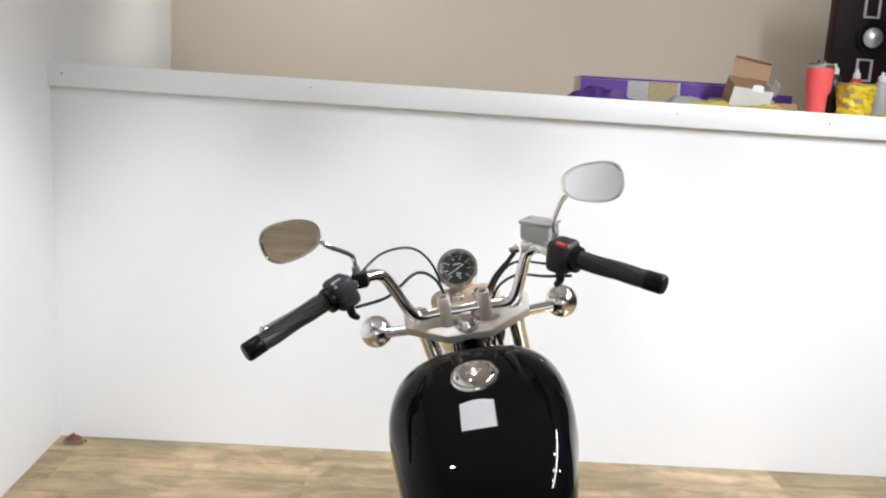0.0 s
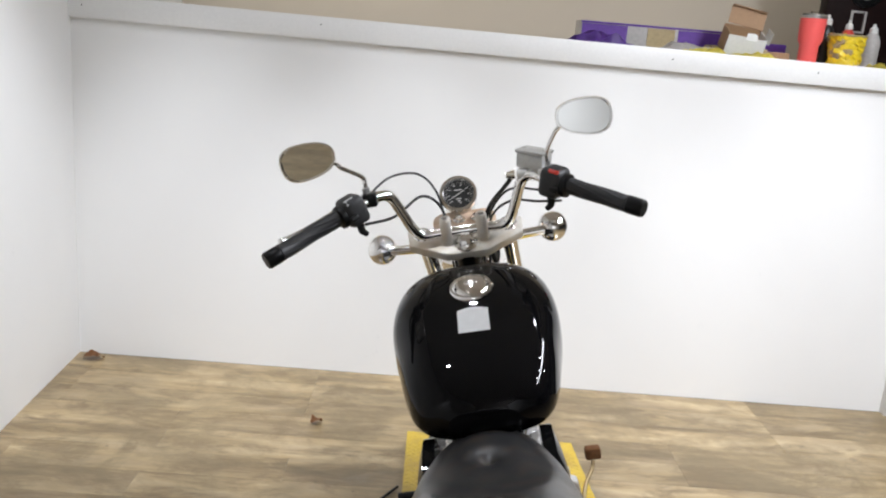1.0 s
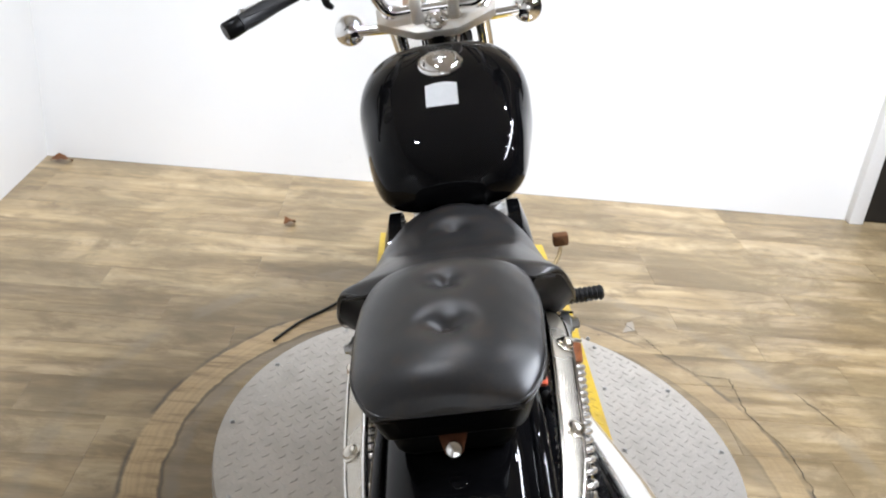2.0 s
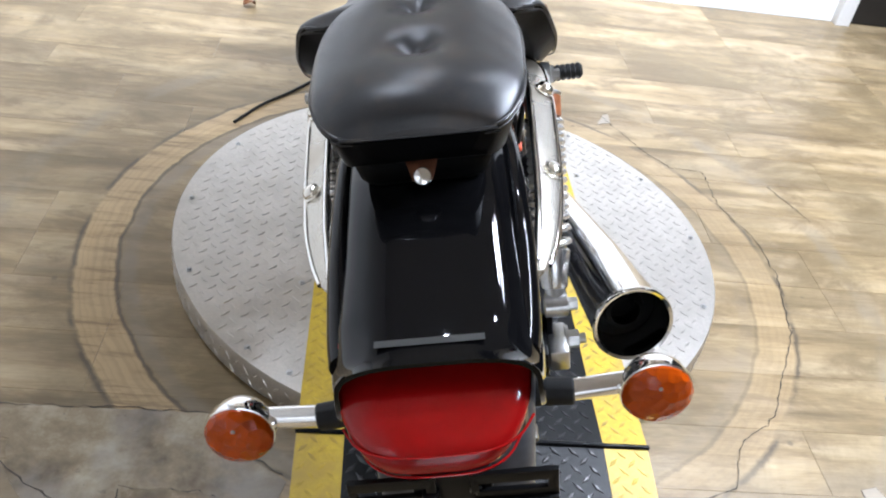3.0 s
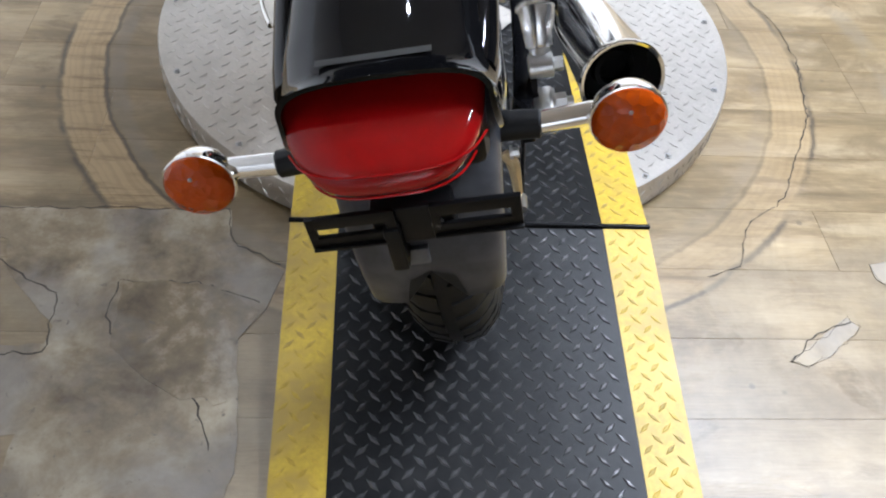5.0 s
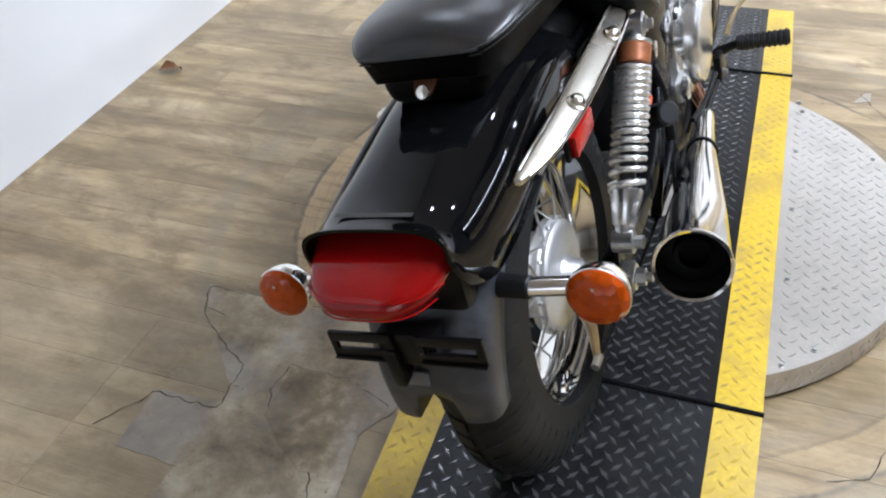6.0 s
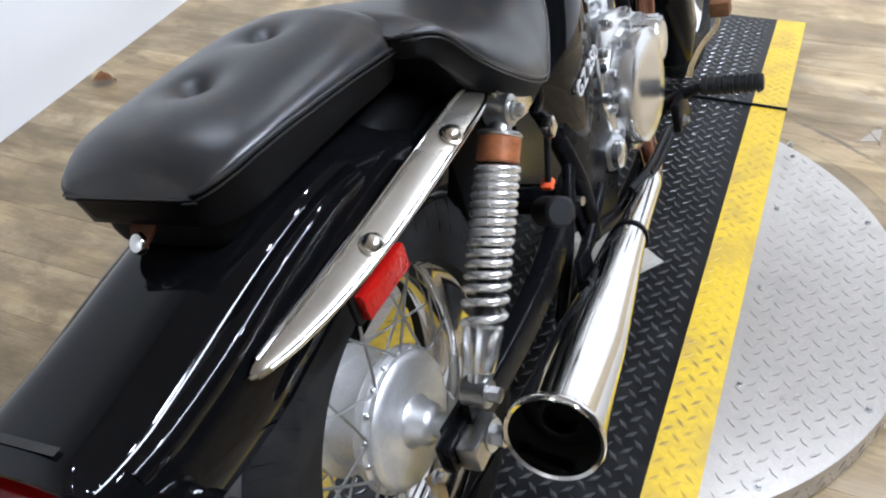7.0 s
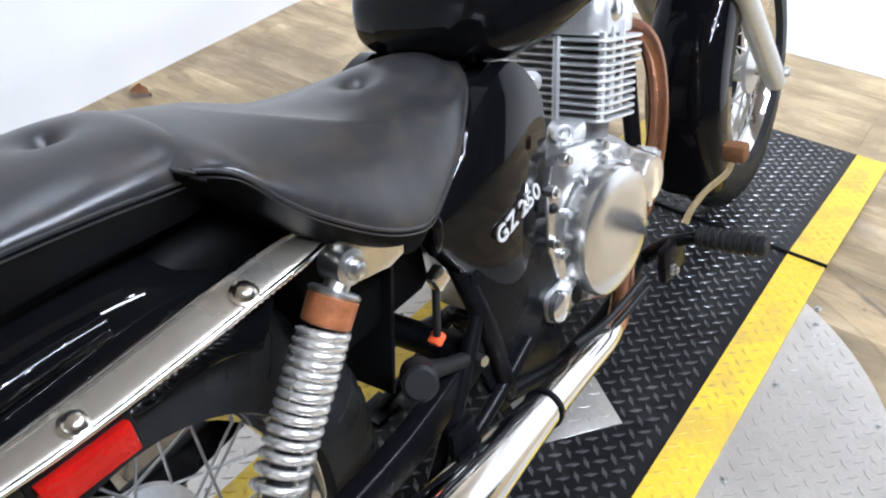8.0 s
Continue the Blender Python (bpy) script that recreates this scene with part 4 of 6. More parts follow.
def seat_meshes(table, spots, crown, powers, dish=0.0, n=60, m=76):
    """Padded top with tufts and an optional seating hollow down to the seam, and the tucked skirt below it."""
    tops, skirts = [], []
    y0, y1 = table[0][0], table[-1][0]
    for k in range(m + 1):
        y = y0 + (y1 - y0) * (0.5 - 0.5 * math.cos(math.pi * k / m))
        w, zt, zb, f = smooth_interp(y, table)
        power = interp(y, powers)[0]
        zc = zb + (zt - zb) * f
        ring = []
        for i in range(n + 1):
            a = math.sin(math.pi * (0.5 - i / n))
            x = w * a
            up = max(0.0, 1 - abs(a) ** power) ** (1 / power)
            q = min(1.0, max(0.0, (1 - math.hypot(x / 0.118, (y - 0.45) / 0.235)) / 0.5))
            z = zc + (zt - zc) * up - crown * a * a * up - (dimple(x, y, spots) + dish * q * (2 - q)) * min(1.0, up * 1.3)
            z += 0.0007 * math.sin(y * 95 + a * 7) * math.sin(a * 11 + y * 31) * (1 - up)
            ring.append(V(x, y, z))
        tops.append(ring)
        low = [V(s * w * (0.992 - 0.17 * v), y, zc - 0.002 + (zb - zc) * v) for s, v in [(-1, q / 5) for q in range(6)] + [(1, 1 - q / 5) for q in range(6)]]
        skirts.append(low)
    return skin(bmesh.new(), tops), skin(bmesh.new(), skirts)


rider_spots = [(0.0, 0.436, 0.007, 0.015), (0.0, 0.436, 0.011, 0.036)]
pill_spots = [(0.0, 0.074, 0.007, 0.016), (0.0, -0.036, 0.008, 0.017), (0.0, 0.074, 0.012, 0.036), (0.0, -0.036, 0.013, 0.038)]
pad, skirt = seat_meshes(RIDER, rider_spots, 0.004, [(0.1, 2.3), (0.3, 2.1), (0.6, 2.1)], 0.020)
seat = part("rider_seat", pad, VINYL, bike, "worn black vinyl rider seat with a tufted button", 60)
part("skirt", skirt, SKIRT, seat, "black vinyl skirt under the seam, coloured as a shaded side")
pad, skirt = seat_meshes(PILLION, pill_spots, 0.012, [(-0.17, 2.1), (-0.08, 2.5), (0.1, 2.9)])
pillion = part("pillion_seat", pad, VINYL, bike, "worn black vinyl pillion seat with tufted buttons", 60)
part("skirt", skirt, SKIRT, pillion, "black vinyl skirt under the seam, coloured as a shaded side")


def seat_button(parent, table, spots, y, sink=0.0):
    zt = smooth_interp(y, table)[1] - dimple(0, y, spots) - sink
    part("tuft_button", lathe((0, y, zt - 0.001), (0, 0, 1), [(0.0088, 0), (0.0088, 0.0018), (0.0066, 0.0040), (0.001, 0.0050)], 20), VINYL, parent)


seat_button(seat, RIDER, rider_spots, 0.436, 0.020)
seat_button(pillion, PILLION, pill_spots, 0.074)
seat_button(pillion, PILLION, pill_spots, -0.036)


def piping(table, parent, y0, y1, drop=0.0, r=0.0021):
    """A welt along the seam, round both sides and the end at y0."""
    pts = []
    for s in (-1, 1):
        row_ = []
        for k in range(25):
            y = y0 + (y1 - y0) * (k / 24) ** 1.6
            w, zt, zb, f = smooth_interp(y, table)
            row_.append(V(s * w * 1.001, y, zb + (zt - zb) * f - drop))
        pts = row_[::-1] if s < 0 else pts + row_
    part("piping", tube(pts, r, 8, 2), VINYL, parent)


piping(PILLION, pillion, -0.1585, 0.160)
piping(PILLION, pillion, -0.1575, 0.160, 0.006, 0.0010)
piping(RIDER, seat, 0.118, 0.566)
piping(RIDER, seat, 0.122, 0.56, 0.006, 0.0010)
sb = part("seat_bracket", extrude([(-0.010, -0.017), (-0.004, -0.021), (0.004, -0.021), (0.010, -0.017), (0.017, 0.008), (-0.017, 0.008)], 0.003, pose(0, -0.156, 0.708, 35, 0, 0)), RUST_TAB, bike, "rusty seat mounting tab")
part("seat_bolt", lathe((0, -0.166, 0.700), (0, -0.80, 0.6), [(0.0100, 0), (0.0100, 0.003), (0.008, 0.006), (0.003, 0.0075)], 20), CHROME, sb)
# near-black boxes under the seats, their shade put into the colour
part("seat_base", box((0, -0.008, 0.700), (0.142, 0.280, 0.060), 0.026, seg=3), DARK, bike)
part("under_seat_filler", box((0, 0.20, 0.632), (0.16, 0.25, 0.07), 0.03, seg=4), DARK, bike)

# --- rear fender: a broad shell round the wheel with a ducktail lip
SPINE = [(0.20, 0.600), (0.15, 0.640), (0.08, 0.672), (0.0, 0.684), (-0.08, 0.684), (-0.16, 0.674), (-0.24, 0.660), (-0.30, 0.652), (-0.345, 0.650), (-0.370, 0.652)]
SPINE_S = spline([(0, a, b) for a, b in SPINE], 5)


def shell_ring(p, d, w, drop, n=30, th=0.004, e=0.42):
    """A fender's cross-section at p, crown along d."""
    pts = [(w * se(math.pi * k / n, e)[0], drop * (se(math.pi * k / n, e)[1] - 1)) for k in range(n + 1)]
    outer = [p + V(x, 0, 0) + d * r for x, r in pts]
    return outer + [p + V(x * (1 - th / w), 0, 0) + d * (r - th) for x, r in reversed(pts)]


def fender_ring(a, top_r, w, drop, n=30, th=0.004, e=0.42, cy=0.0, cz=0.30):
    """a: angle from straight up, positive to the rear."""
    d = V(0, -math.sin(a), math.cos(a))
    return shell_ring(V(0, cy, cz) + d * top_r, d, w, drop, n, th, e)


def spine_at(u):
    f = u * (len(SPINE_S) - 1)
    i = min(int(f), len(SPINE_S) - 2)
    p = SPINE_S[i].lerp(SPINE_S[i + 1], f - i)
    t = (SPINE_S[min(i + 2, len(SPINE_S) - 1)] - SPINE_S[max(i - 1, 0)]).normalized()
    return p, V(0, t.z, -t.y).normalized()


rings = []
for k in range(45):
    u = k / 44
    p, d = spine_at(u)
    flare = max(0.0, (u - 0.78) / 0.22)
    drop = float(np.interp(u, [0, 0.25, 0.62, 0.80, 0.90, 0.96, 1.0], [0.085, 0.12, 0.124, 0.108, 0.082, 0.056, 0.034]))
    rings.append(shell_ring(p + V(0.004 * flare, 0, 0), d, 0.1015 - 0.0140 * flare, drop, e=0.60))
fender = part("rear_fender", skin(bmesh.new(), rings), PAINT, bike, "deep gloss black rear fender", 60)
for s in (-1, 1):
    pts = []
    for k in range(11):
        p, d = spine_at(0.30 + 0.54 * k / 10)
        pts.append(p + d * (-0.040) + V(s * (0.0825 + 0.0055 * math.sin(math.pi * k / 10) ** 0.6 - 0.010 * max(0.0, k / 10 - 0.6)), 0, 0))
    part("fender_rib", tube(pts, 0.016, 20, 3), PAINT, fender)
# thin grey strip lying just above the fender's crown near the lip
bm = bmesh.new()
rows = []
for k in range(11):
    x = -0.047 + 0.094 * k / 10
    rows.append([bm.verts.new(q[0] + q[1] * 0.0012 + V(x, 0, 0)) for q in (spine_at(0.872), spine_at(0.897))])
for a, b in zip(rows, rows[1:]):
    bm.faces.new((a[0], b[0], b[1], a[1]))
bmesh.ops.solidify(bm, geom=bm.faces[:], thickness=0.0005)
part("grey_strip", bm, simple("strip_grey", (0.055, 0.053, 0.05), 0.4, 0, 90, 0.15, 0.05), fender, "thin grey strip across the fender's tail")

# lower inner mudguard with a notched end
rings = []
for k in range(17):
    u = k / 16
    z = 0.592 - 0.230 * u
    y = -0.298 - 0.068 * math.sin(u * 1.9)
    w = 0.090 - 0.018 * u
    ring = []
    for i in range(41):
        t = math.pi * i / 40
        c, s_ = se(t, 0.45)
        zz = z
        if u > 0.70 and abs(c) < 0.40:
            zz = z + 0.046 * (u - 0.70) / 0.30 * (1 - (abs(c) / 0.40) ** 4) ** 0.5
        ring.append(V(0.006 + w * c, y + 0.085 * (1 - s_) * (1 - 0.45 * u), zz))
    ring += [p * 1 + V(-0.004 * p.x / w, 0.004, 0) for p in reversed(ring)]
    rings.append(ring)
guard = part("mudguard_extension", skin(bmesh.new(), rings), GREY_PLASTIC, bike, "dusty grey-black plastic mudguard extension", 60)
br = part("plate_bracket", box((0.004, -0.364, 0.490), (0.075, 0.026, 0.046), 0.004), PLASTIC, bike, "black slotted plate bracket")
for s in (-1, 1):
    wx = 0.006 + s * 0.056
    bm = extrude([(-0.040, -0.019), (0.040, -0.019), (0.040, 0.019), (-0.040, 0.019), (-0.040, 0.0055), (0.030, 0.0055), (0.030, -0.0055), (-0.040, -0.0055)], 0.006, pose(wx, -0.377, 0.498, 90, 0, 0), 0.0012)
    part("bracket_wing", bm, PLASTIC, br)
    part("bracket_edge", box((wx - 0.037, -0.380, 0.498), (0.008, 0.006, 0.038), 0.001), PLASTIC, br)
    part("bracket_rim", box((wx, -0.3835, 0.4805), (0.080, 0.007, 0.003), 0.001), PLASTIC, br)
part("bracket_stay", box((-0.016, -0.372, 0.468), (0.016, 0.03, 0.055), 0.003), PLASTIC, br)
part("bracket_nut", bolt((0.026, -0.378, 0.490), (0, -1, 0), 0.004, 0.004), STEEL, br)
part("plate_lamp_window", box((-0.008, -0.364, 0.436), (0.034, 0.008, 0.022), 0.002), DULL_FILM, guard)

# --- tail lamp: sloping upper face, a ridge, a tucked lower face narrowing downwards
LAMP = [  # height, depth, half width
    (0.627, 0.030, 0.083), (0.620, 0.058, 0.0855), (0.611, 0.082, 0.0855), (0.601, 0.099, 0.084), (0.591, 0.108, 0.080), (0.581, 0.110, 0.074), (0.572, 0.104, 0.066), (0.564, 0.092, 0.057), (0.556, 0.074, 0.050), (0.546, 0.058, 0.045), (0.532, 0.050, 0.042)]
rings = []
for k in range(41):
    u = math.sin(math.pi / 2 * (k / 20 - 1))
    q = max(0.0, 1 - abs(u) ** 3.4) ** 0.5
    front = [V(-0.001 + w * u, -0.298 - 1.16 * d * (0.46 + 0.54 * q), z) for z, d, w in LAMP]
    rings.append(front + [V(-0.001 + w * u, -0.294, z) for z, d, w in reversed(LAMP)])
tail = part("tail_lamp", skin(bmesh.new(), rings), RED_LENS, bike, "red plastic tail lamp lens", 60)
part("lamp_base", box((0.005, -0.316, 0.566), (0.150, 0.060, 0.092), 0.012), PLASTIC, tail)
for z, dd, w in ((0.5950, 0.1060, 0.0810), (0.5775, 0.1105, 0.0700)):
    pts = [V(0.001 + w * t, -0.298 - 1.16 * dd * (0.46 + 0.54 * max(0.0, 1 - abs(t * 0.94) ** 3.4) ** 0.5), z) for t in [k / 8 - 1 for k in range(17)]]
    part("lens_rib", tube(pts, 0.0012, 6, 2), RED_LENS, tail)


def signal(p, stem0, d, boot=0.42):
    """A round turn signal: stem from stem0 to p, lens facing along d."""
    p, stem0, d = Vector(p), Vector(stem0), Vector(d).normalized()
    ax = (p - stem0).normalized()
    L = (p - stem0).length
    body = part("turn_signal", lathe(p - d * 0.034, d, [(0.004, 0), (0.014, 0.002), (0.025, 0.009), (0.032, 0.019), (0.0355, 0.032), (0.036, 0.038), (0.034, 0.039)], 36), CHROME, bike, "round chrome turn signal with amber lens")
    part("lens", lathe(p + d * 0.003, d, [(0.0345, 0), (0.0345, 0.005)] + [(0.033 * math.cos(a), 0.006 + 0.012 * math.sin(a) + (0.0002 if k % 2 else 0.0)) for k, a in enumerate([0.09 * q for q in range(1, 17)])] + [(0.001, 0.018)], 36), AMBER, body, "ribbed amber lens")
    part("lens_screw", lathe(p + d * 0.0155 + V(0, 0, 0.018), d, [(0.0022, 0), (0.0022, 0.003), (0.0012, 0.004)], 10), STEEL, body)
    part("stem", cyl(stem0 + ax * L * boot * 0.86, p - ax * 0.022 - d * 0.012, 0.0115, n=20, bev=0.001), CHROME, body)
    part("stem_boot", cyl(stem0, stem0 + ax * L * boot, 0.0150, 0.0138, n=20, bev=0.002), RUBBER, body)
    return body


for s in (-1, 1):
    signal((s * 0.207, -0.295, 0.508 + 0.006 * s), (s * 0.072, -0.284, 0.511 + 0.003 * s), (0, -1, 0.06))
    signal((s * 0.206, 1.10, 0.910), (s * 0.10, 1.08, 0.905), (0, 1, 0), 0.10)

# --- fender rails: flat straps turned outwards, with a rolled upper edge
RAIL = [  # y, x, z, half height
    (-0.212, 0.104, 0.600, 0.0015), (-0.204, 0.107, 0.601, 0.0058), (-0.175, 0.114, 0.603, 0.0105), (-0.12, 0.124, 0.607, 0.0145), (-0.048, 0.131, 0.612, 0.0168), (0.04, 0.136, 0.620, 0.0178), (0.118, 0.139, 0.627, 0.0182), (0.180, 0.138, 0.629, 0.0172), (0.203, 0.136, 0.627, 0.0140), (0.216, 0.134, 0.623, 0.0095), (0.223, 0.132, 0.620, 0.004)]
for s in (-1, 1):
    rings = []
    ca, sa = math.cos(radians(58)), math.sin(radians(58))
    for k in range(37):
        y = RAIL[0][0] + (RAIL[-1][0] - RAIL[0][0]) * (0.5 - 0.5 * math.cos(math.pi * k / 36))
        x, z, h = smooth_interp(y, RAIL)
        ring = []
        for i in range(24):
            c_, s_ = se(2 * math.pi * i / 24, 0.55)
            tn = min(0.0062, h) * c_ + (0.0035 * min(1.0, h / 0.012) if s_ > 0.75 else 0.0)
            ring.append(V(s * (x + ca * tn - sa * h * s_), y, z + sa * tn + ca * h * s_))
        rings.append(ring)
    rail = part("fender_rail", skin(bmesh.new(), rings), RAIL_METAL, bike, "long flat chrome fender rail with bolts")
    roll = []
    for k in range(19):
        y = -0.198 + 0.412 * k / 18
        x, z, h = smooth_interp(y, RAIL)
        roll.append([V(s * (x - sa * h * q + ca * 0.004), y, z + ca * h * q + sa * 0.004) for q in (0.93, -0.95)])
    for q, r in ((0, 0.0042), (1, 0.0032)):
        part("rolled_edge", tube([a[q] for a in roll], r, 12, 2), CHROME, rail, "bright rolled edge")
    for k in range(26):
        y = 0.004 + 0.0072 * k
        x, z, h = smooth_interp(y, RAIL)
        part("edge_notch", box((s * (x + sa * h), y, z - ca * h), (0.003, 0.0036, 0.0022), 0.0006), RAIL_METAL, rail)
    for y, x, z in ((0.118, 0.141, 0.624), (-0.048, 0.131, 0.609)):
        part("rail_bolt", lathe((s * (x + 0.0045), y, z + 0.003), (s * ca, 0, sa), [(0.0135, 0.001), (0.0135, 0.004), (0.0105, 0.005), (0.0105, 0.009), (0.008, 0.012), (0.004, 0.0135)], 20), CHROME_OLD, rail)
    refl = part("side_reflector", box((s * 0.138, -0.053, 0.576), (0.010, 0.082, 0.029), 0.002), REFLECTOR, rail, "rectangular red reflector")
    part("reflector_backing", box((s * 0.130, -0.053, 0.578), (0.007, 0.094, 0.040), 0.002), PLASTIC, refl)

# --- rear shock absorbers
for s in (-1, 1):
    t, b = V(s * 0.154, 0.224, 0.597), V(s * 0.145, 0.016, 0.352)
    ax = (b - t).normalized()
    L = (b - t).length
    shock = part("shock_absorber", cyl(t + ax * 0.05, b - ax * 0.02, 0.0125, n=20), GRIP, bike, "chrome coil-spring shock absorber")
    bm = lathe(t - V(s * 0.016, 0, 0), (s, 0, 0), [(0.0185, 0), (0.0185, 0.028), (0.011, 0.030), (0.011, -0.002)], 24, loop=True)
    cyl(t + ax * 0.012, t + ax * 0.028, 0.012, 0.014, 24, 0.001, bm)
    cyl(t + ax * 0.0245, t + ax * 0.031, 0.0262, 0.0262, 28, 0.002, bm)
    part("upper_eye", bm, STEEL, shock)
    part("preload_collar", cyl(t + ax * 0.030, t + ax * 0.060, 0.0255, 0.0250, 28, 0.002), RUST, shock, "rust-brown shock collar")
    turns, n = 15, 15 * 16
    pts = []
    _, u, w = basis(ax)
    for k in range(n + 1):
        f = k / n
        g = f ** 0.80
        ang = 2 * math.pi * turns * (1 - (1 - f) ** 1.35)
        pts.append(t + ax * (0.062 + (L - 0.135) * f) + (u * math.cos(ang) + w * math.sin(ang)) * 0.0232)
    part("coil_spring", tube(pts, 0.0049, 8, 1, smooth=False), SPRING, shock, "chrome coil spring", 60)
    part("lower_body", cyl(t + ax * (L - 0.078), b - ax * 0.022, 0.0245, 0.018, 24, 0.003), POLISHED, shock)
    bm = lathe(b - V(s * 0.015, 0, 0), (s, 0, 0), [(0.017, 0), (0.017, 0.030), (0.010, 0.032), (0.010, -0.002)], 24, loop=True)
    cyl(b - ax * 0.028, b - ax * 0.01, 0.015, 0.013, 16, 0.0, bm)
    part("lower_eye", bm, STEEL, shock)
    part("lower_bolt", bolt(b + V(s * 0.015, 0, 0), (s, 0, 0), 0.0095, 0.014), STEEL, shock)
    part("upper_bolt", bolt(t + V(s * 0.016, 0, 0), (s, 0, 0), 0.0078, 0.009), STEEL, shock)
    part("mount_tab", extrude([(-0.03, -0.020), (0.034, -0.034), (0.056, -0.030), (0.062, 0.0), (0.036, 0.026), (-0.03, 0.03)], 0.006, pose(s * 0.153 - (0.006 if s > 0 else 0.0), 0.250, 0.592, 90, 0, 90), 0.001), CHROME_OLD, shock)

# --- exhaust
bm = tube([(0.02, 0.90, 0.575), (0.055, 0.975, 0.570), (0.080, 1.012, 0.53), (0.086, 1.020, 0.42), (0.080, 0.985, 0.29), (0.082, 0.89, 0.222), (0.118, 0.80, 0.198), (0.145, 0.73, 0.190), (0.158, 0.67, 0.197)], 0.0175, 18, 8)
part("header_pipe", bm, COPPER, bike, "heat-stained brown exhaust header pipe")
A, B = V(0.154, 0.695, 0.190), V(0.246, -0.018, 0.335)
ax = (B - A).normalized()
L = (B - A).length
bm = lathe(A, ax, [(0.0185, 0), (0.0205, 0.004), (0.0210, 0.05), (0.0222, 0.14), (0.0250, 0.235), (0.0300, 0.32), (0.0375, 0.43), (0.0460, 0.56), (0.0530, L - 0.014), (0.0550, L - 0.009), (0.0565, L - 0.002), (0.0550, L + 0.002), (0.0510, L), (0.0500, L - 0.03), (0.0495, L - 0.09), (0.02, L - 0.1)], 48)
muffler = part("muffler", bm, CHROME, bike, "chrome megaphone muffler", 50)
# baffle in near-black, so the muffler's mouth looks deep and unlit
part("baffle", lathe(A + ax * (L - 0.085), ax, [(0.0490, 0.028), (0.0490, 0.031), (0.030, 0.034), (0.027, 0.048), (0.021, 0.050), (0.020, 0.02)], 36), DARK, muffler)
part("clamp_band", lathe(A + ax * 0.240, ax, [(0.0250, 0), (0.0285, 0.001), (0.0290, 0.008), (0.0260, 0.009)], 36), FRAME, muffler, "black clamp band")
part("muffler_hanger", extrude([(-0.03, -0.03), (0.03, -0.03), (0.02, 0.05), (-0.02, 0.05)], 0.008, pose(0.16, 0.32, 0.265, 90, 0, 90)), FRAME, muffler)

# --- engine
def rounded(w, h, r, n=6):
    out = []
    for cx, cy, a0 in ((w / 2 - r, h / 2 - r, 0), (-w / 2 + r, h / 2 - r, 90), (-w / 2 + r, -h / 2 + r, 180), (w / 2 - r, -h / 2 + r, 270)):
        for k in range(n + 1):
            a = radians(a0 + 90 * k / n)
            out.append((cx + r * math.cos(a), cy + r * math.sin(a)))
    return out


bm = box((0, 0.735, 0.335), (0.235, 0.33, 0.20), 0.045, seg=3)
crank = part("crankcase", bm, CAST, bike, "cast aluminium engine crankcase")
part("engine_cradle", box((0, 0.72, 0.215), (0.16, 0.28, 0.05), 0.02), FRAME, bike)
# right-hand clutch cover: raised oval, with a smaller round cover ahead of it
CC = V(0.118, 0.715, 0.362)
bm = bmesh.new()
rings = []
for off, sc in ((0.0, 1.12), (0.012, 1.12), (0.016, 1.05), (0.018, 1.0), (0.040, 0.985), (0.048, 0.95), (0.051, 0.86), (0.051, 0.5), (0.051, 0.02)):
    rings.append([CC + V(off, 0.098 * sc * se(t, 0.9)[0], 0.096 * sc * se(t, 0.9)[1]) for t in [2 * math.pi * i / 56 for i in range(56)]])
crank_cover = part("crankcase_cover", extrude([(0.59, 0.39), (0.604, 0.468), (0.622, 0.505), (0.665, 0.512), (0.74, 0.490), (0.80, 0.458), (0.868, 0.410), (0.893, 0.365), (0.878, 0.318), (0.848, 0.288), (0.825, 0.243), (0.77, 0.224), (0.72, 0.228), (0.66, 0.262), (0.612, 0.318)], 0.034, pose(0.098, 0, 0, 90, 0, 90), 0.006), POLISHED, bike, "polished right crankcase cover")
for y_, z_ in ((0.600, 0.40), (0.612, 0.472), (0.648, 0.502), (0.745, 0.480), (0.812, 0.440), (0.845, 0.298), (0.62, 0.322)):
    part("cover_bolt", lathe((0.125, y_, z_), (1, 0, 0), [(0.0088, 0), (0.0088, 0.013), (0.0058, 0.013), (0.0058, 0.019)], 12), STEEL, crank_cover)
clutch = part("clutch_cover", skin(bm, rings), POLISHED, bike, "polished round clutch cover")
for k in range(11):
    a = 2 * math.pi * (k + 0.3) / 11
    part("cover_bolt", lathe(CC + V(0.01, 0.104 * math.cos(a), 0.102 * math.sin(a)), (1, 0, 0), [(0.0078, 0), (0.0078, 0.008), (0.0055, 0.008), (0.0055, 0.014)], 12), STEEL, clutch)
bm = lathe((0.108, 0.846, 0.380), (1, 0, 0), [(0.045, 0), (0.045, 0.02), (0.041, 0.026), (0.039, 0.045), (0.035, 0.051), (0.001, 0.053)], 36)
oil = part("oil_filter_cover", bm, POLISHED, bike, "small round polished cover")
for a in (30, 150, 270):
    part("cover_bolt", lathe((0.115, 0.846 + 0.044 * math.cos(radians(a)), 0.380 + 0.044 * math.sin(radians(a))), (1, 0, 0), [(0.010, 0), (0.010, 0.03), (0.006, 0.03), (0.006, 0.037)], 12), CAST, oil)
bm = lathe((0.105, 0.715, 0.455), (1, 0, 0), [(0.036, 0), (0.034, 0.012), (0.015, 0.016)], 28)
part("case_shoulder", bm, CAST, crank)
bm = box((0.12, 0.607, 0.305), (0.05, 0.085, 0.05), 0.016, seg=3)
low = part("kick_boss", bm, CAST, crank)
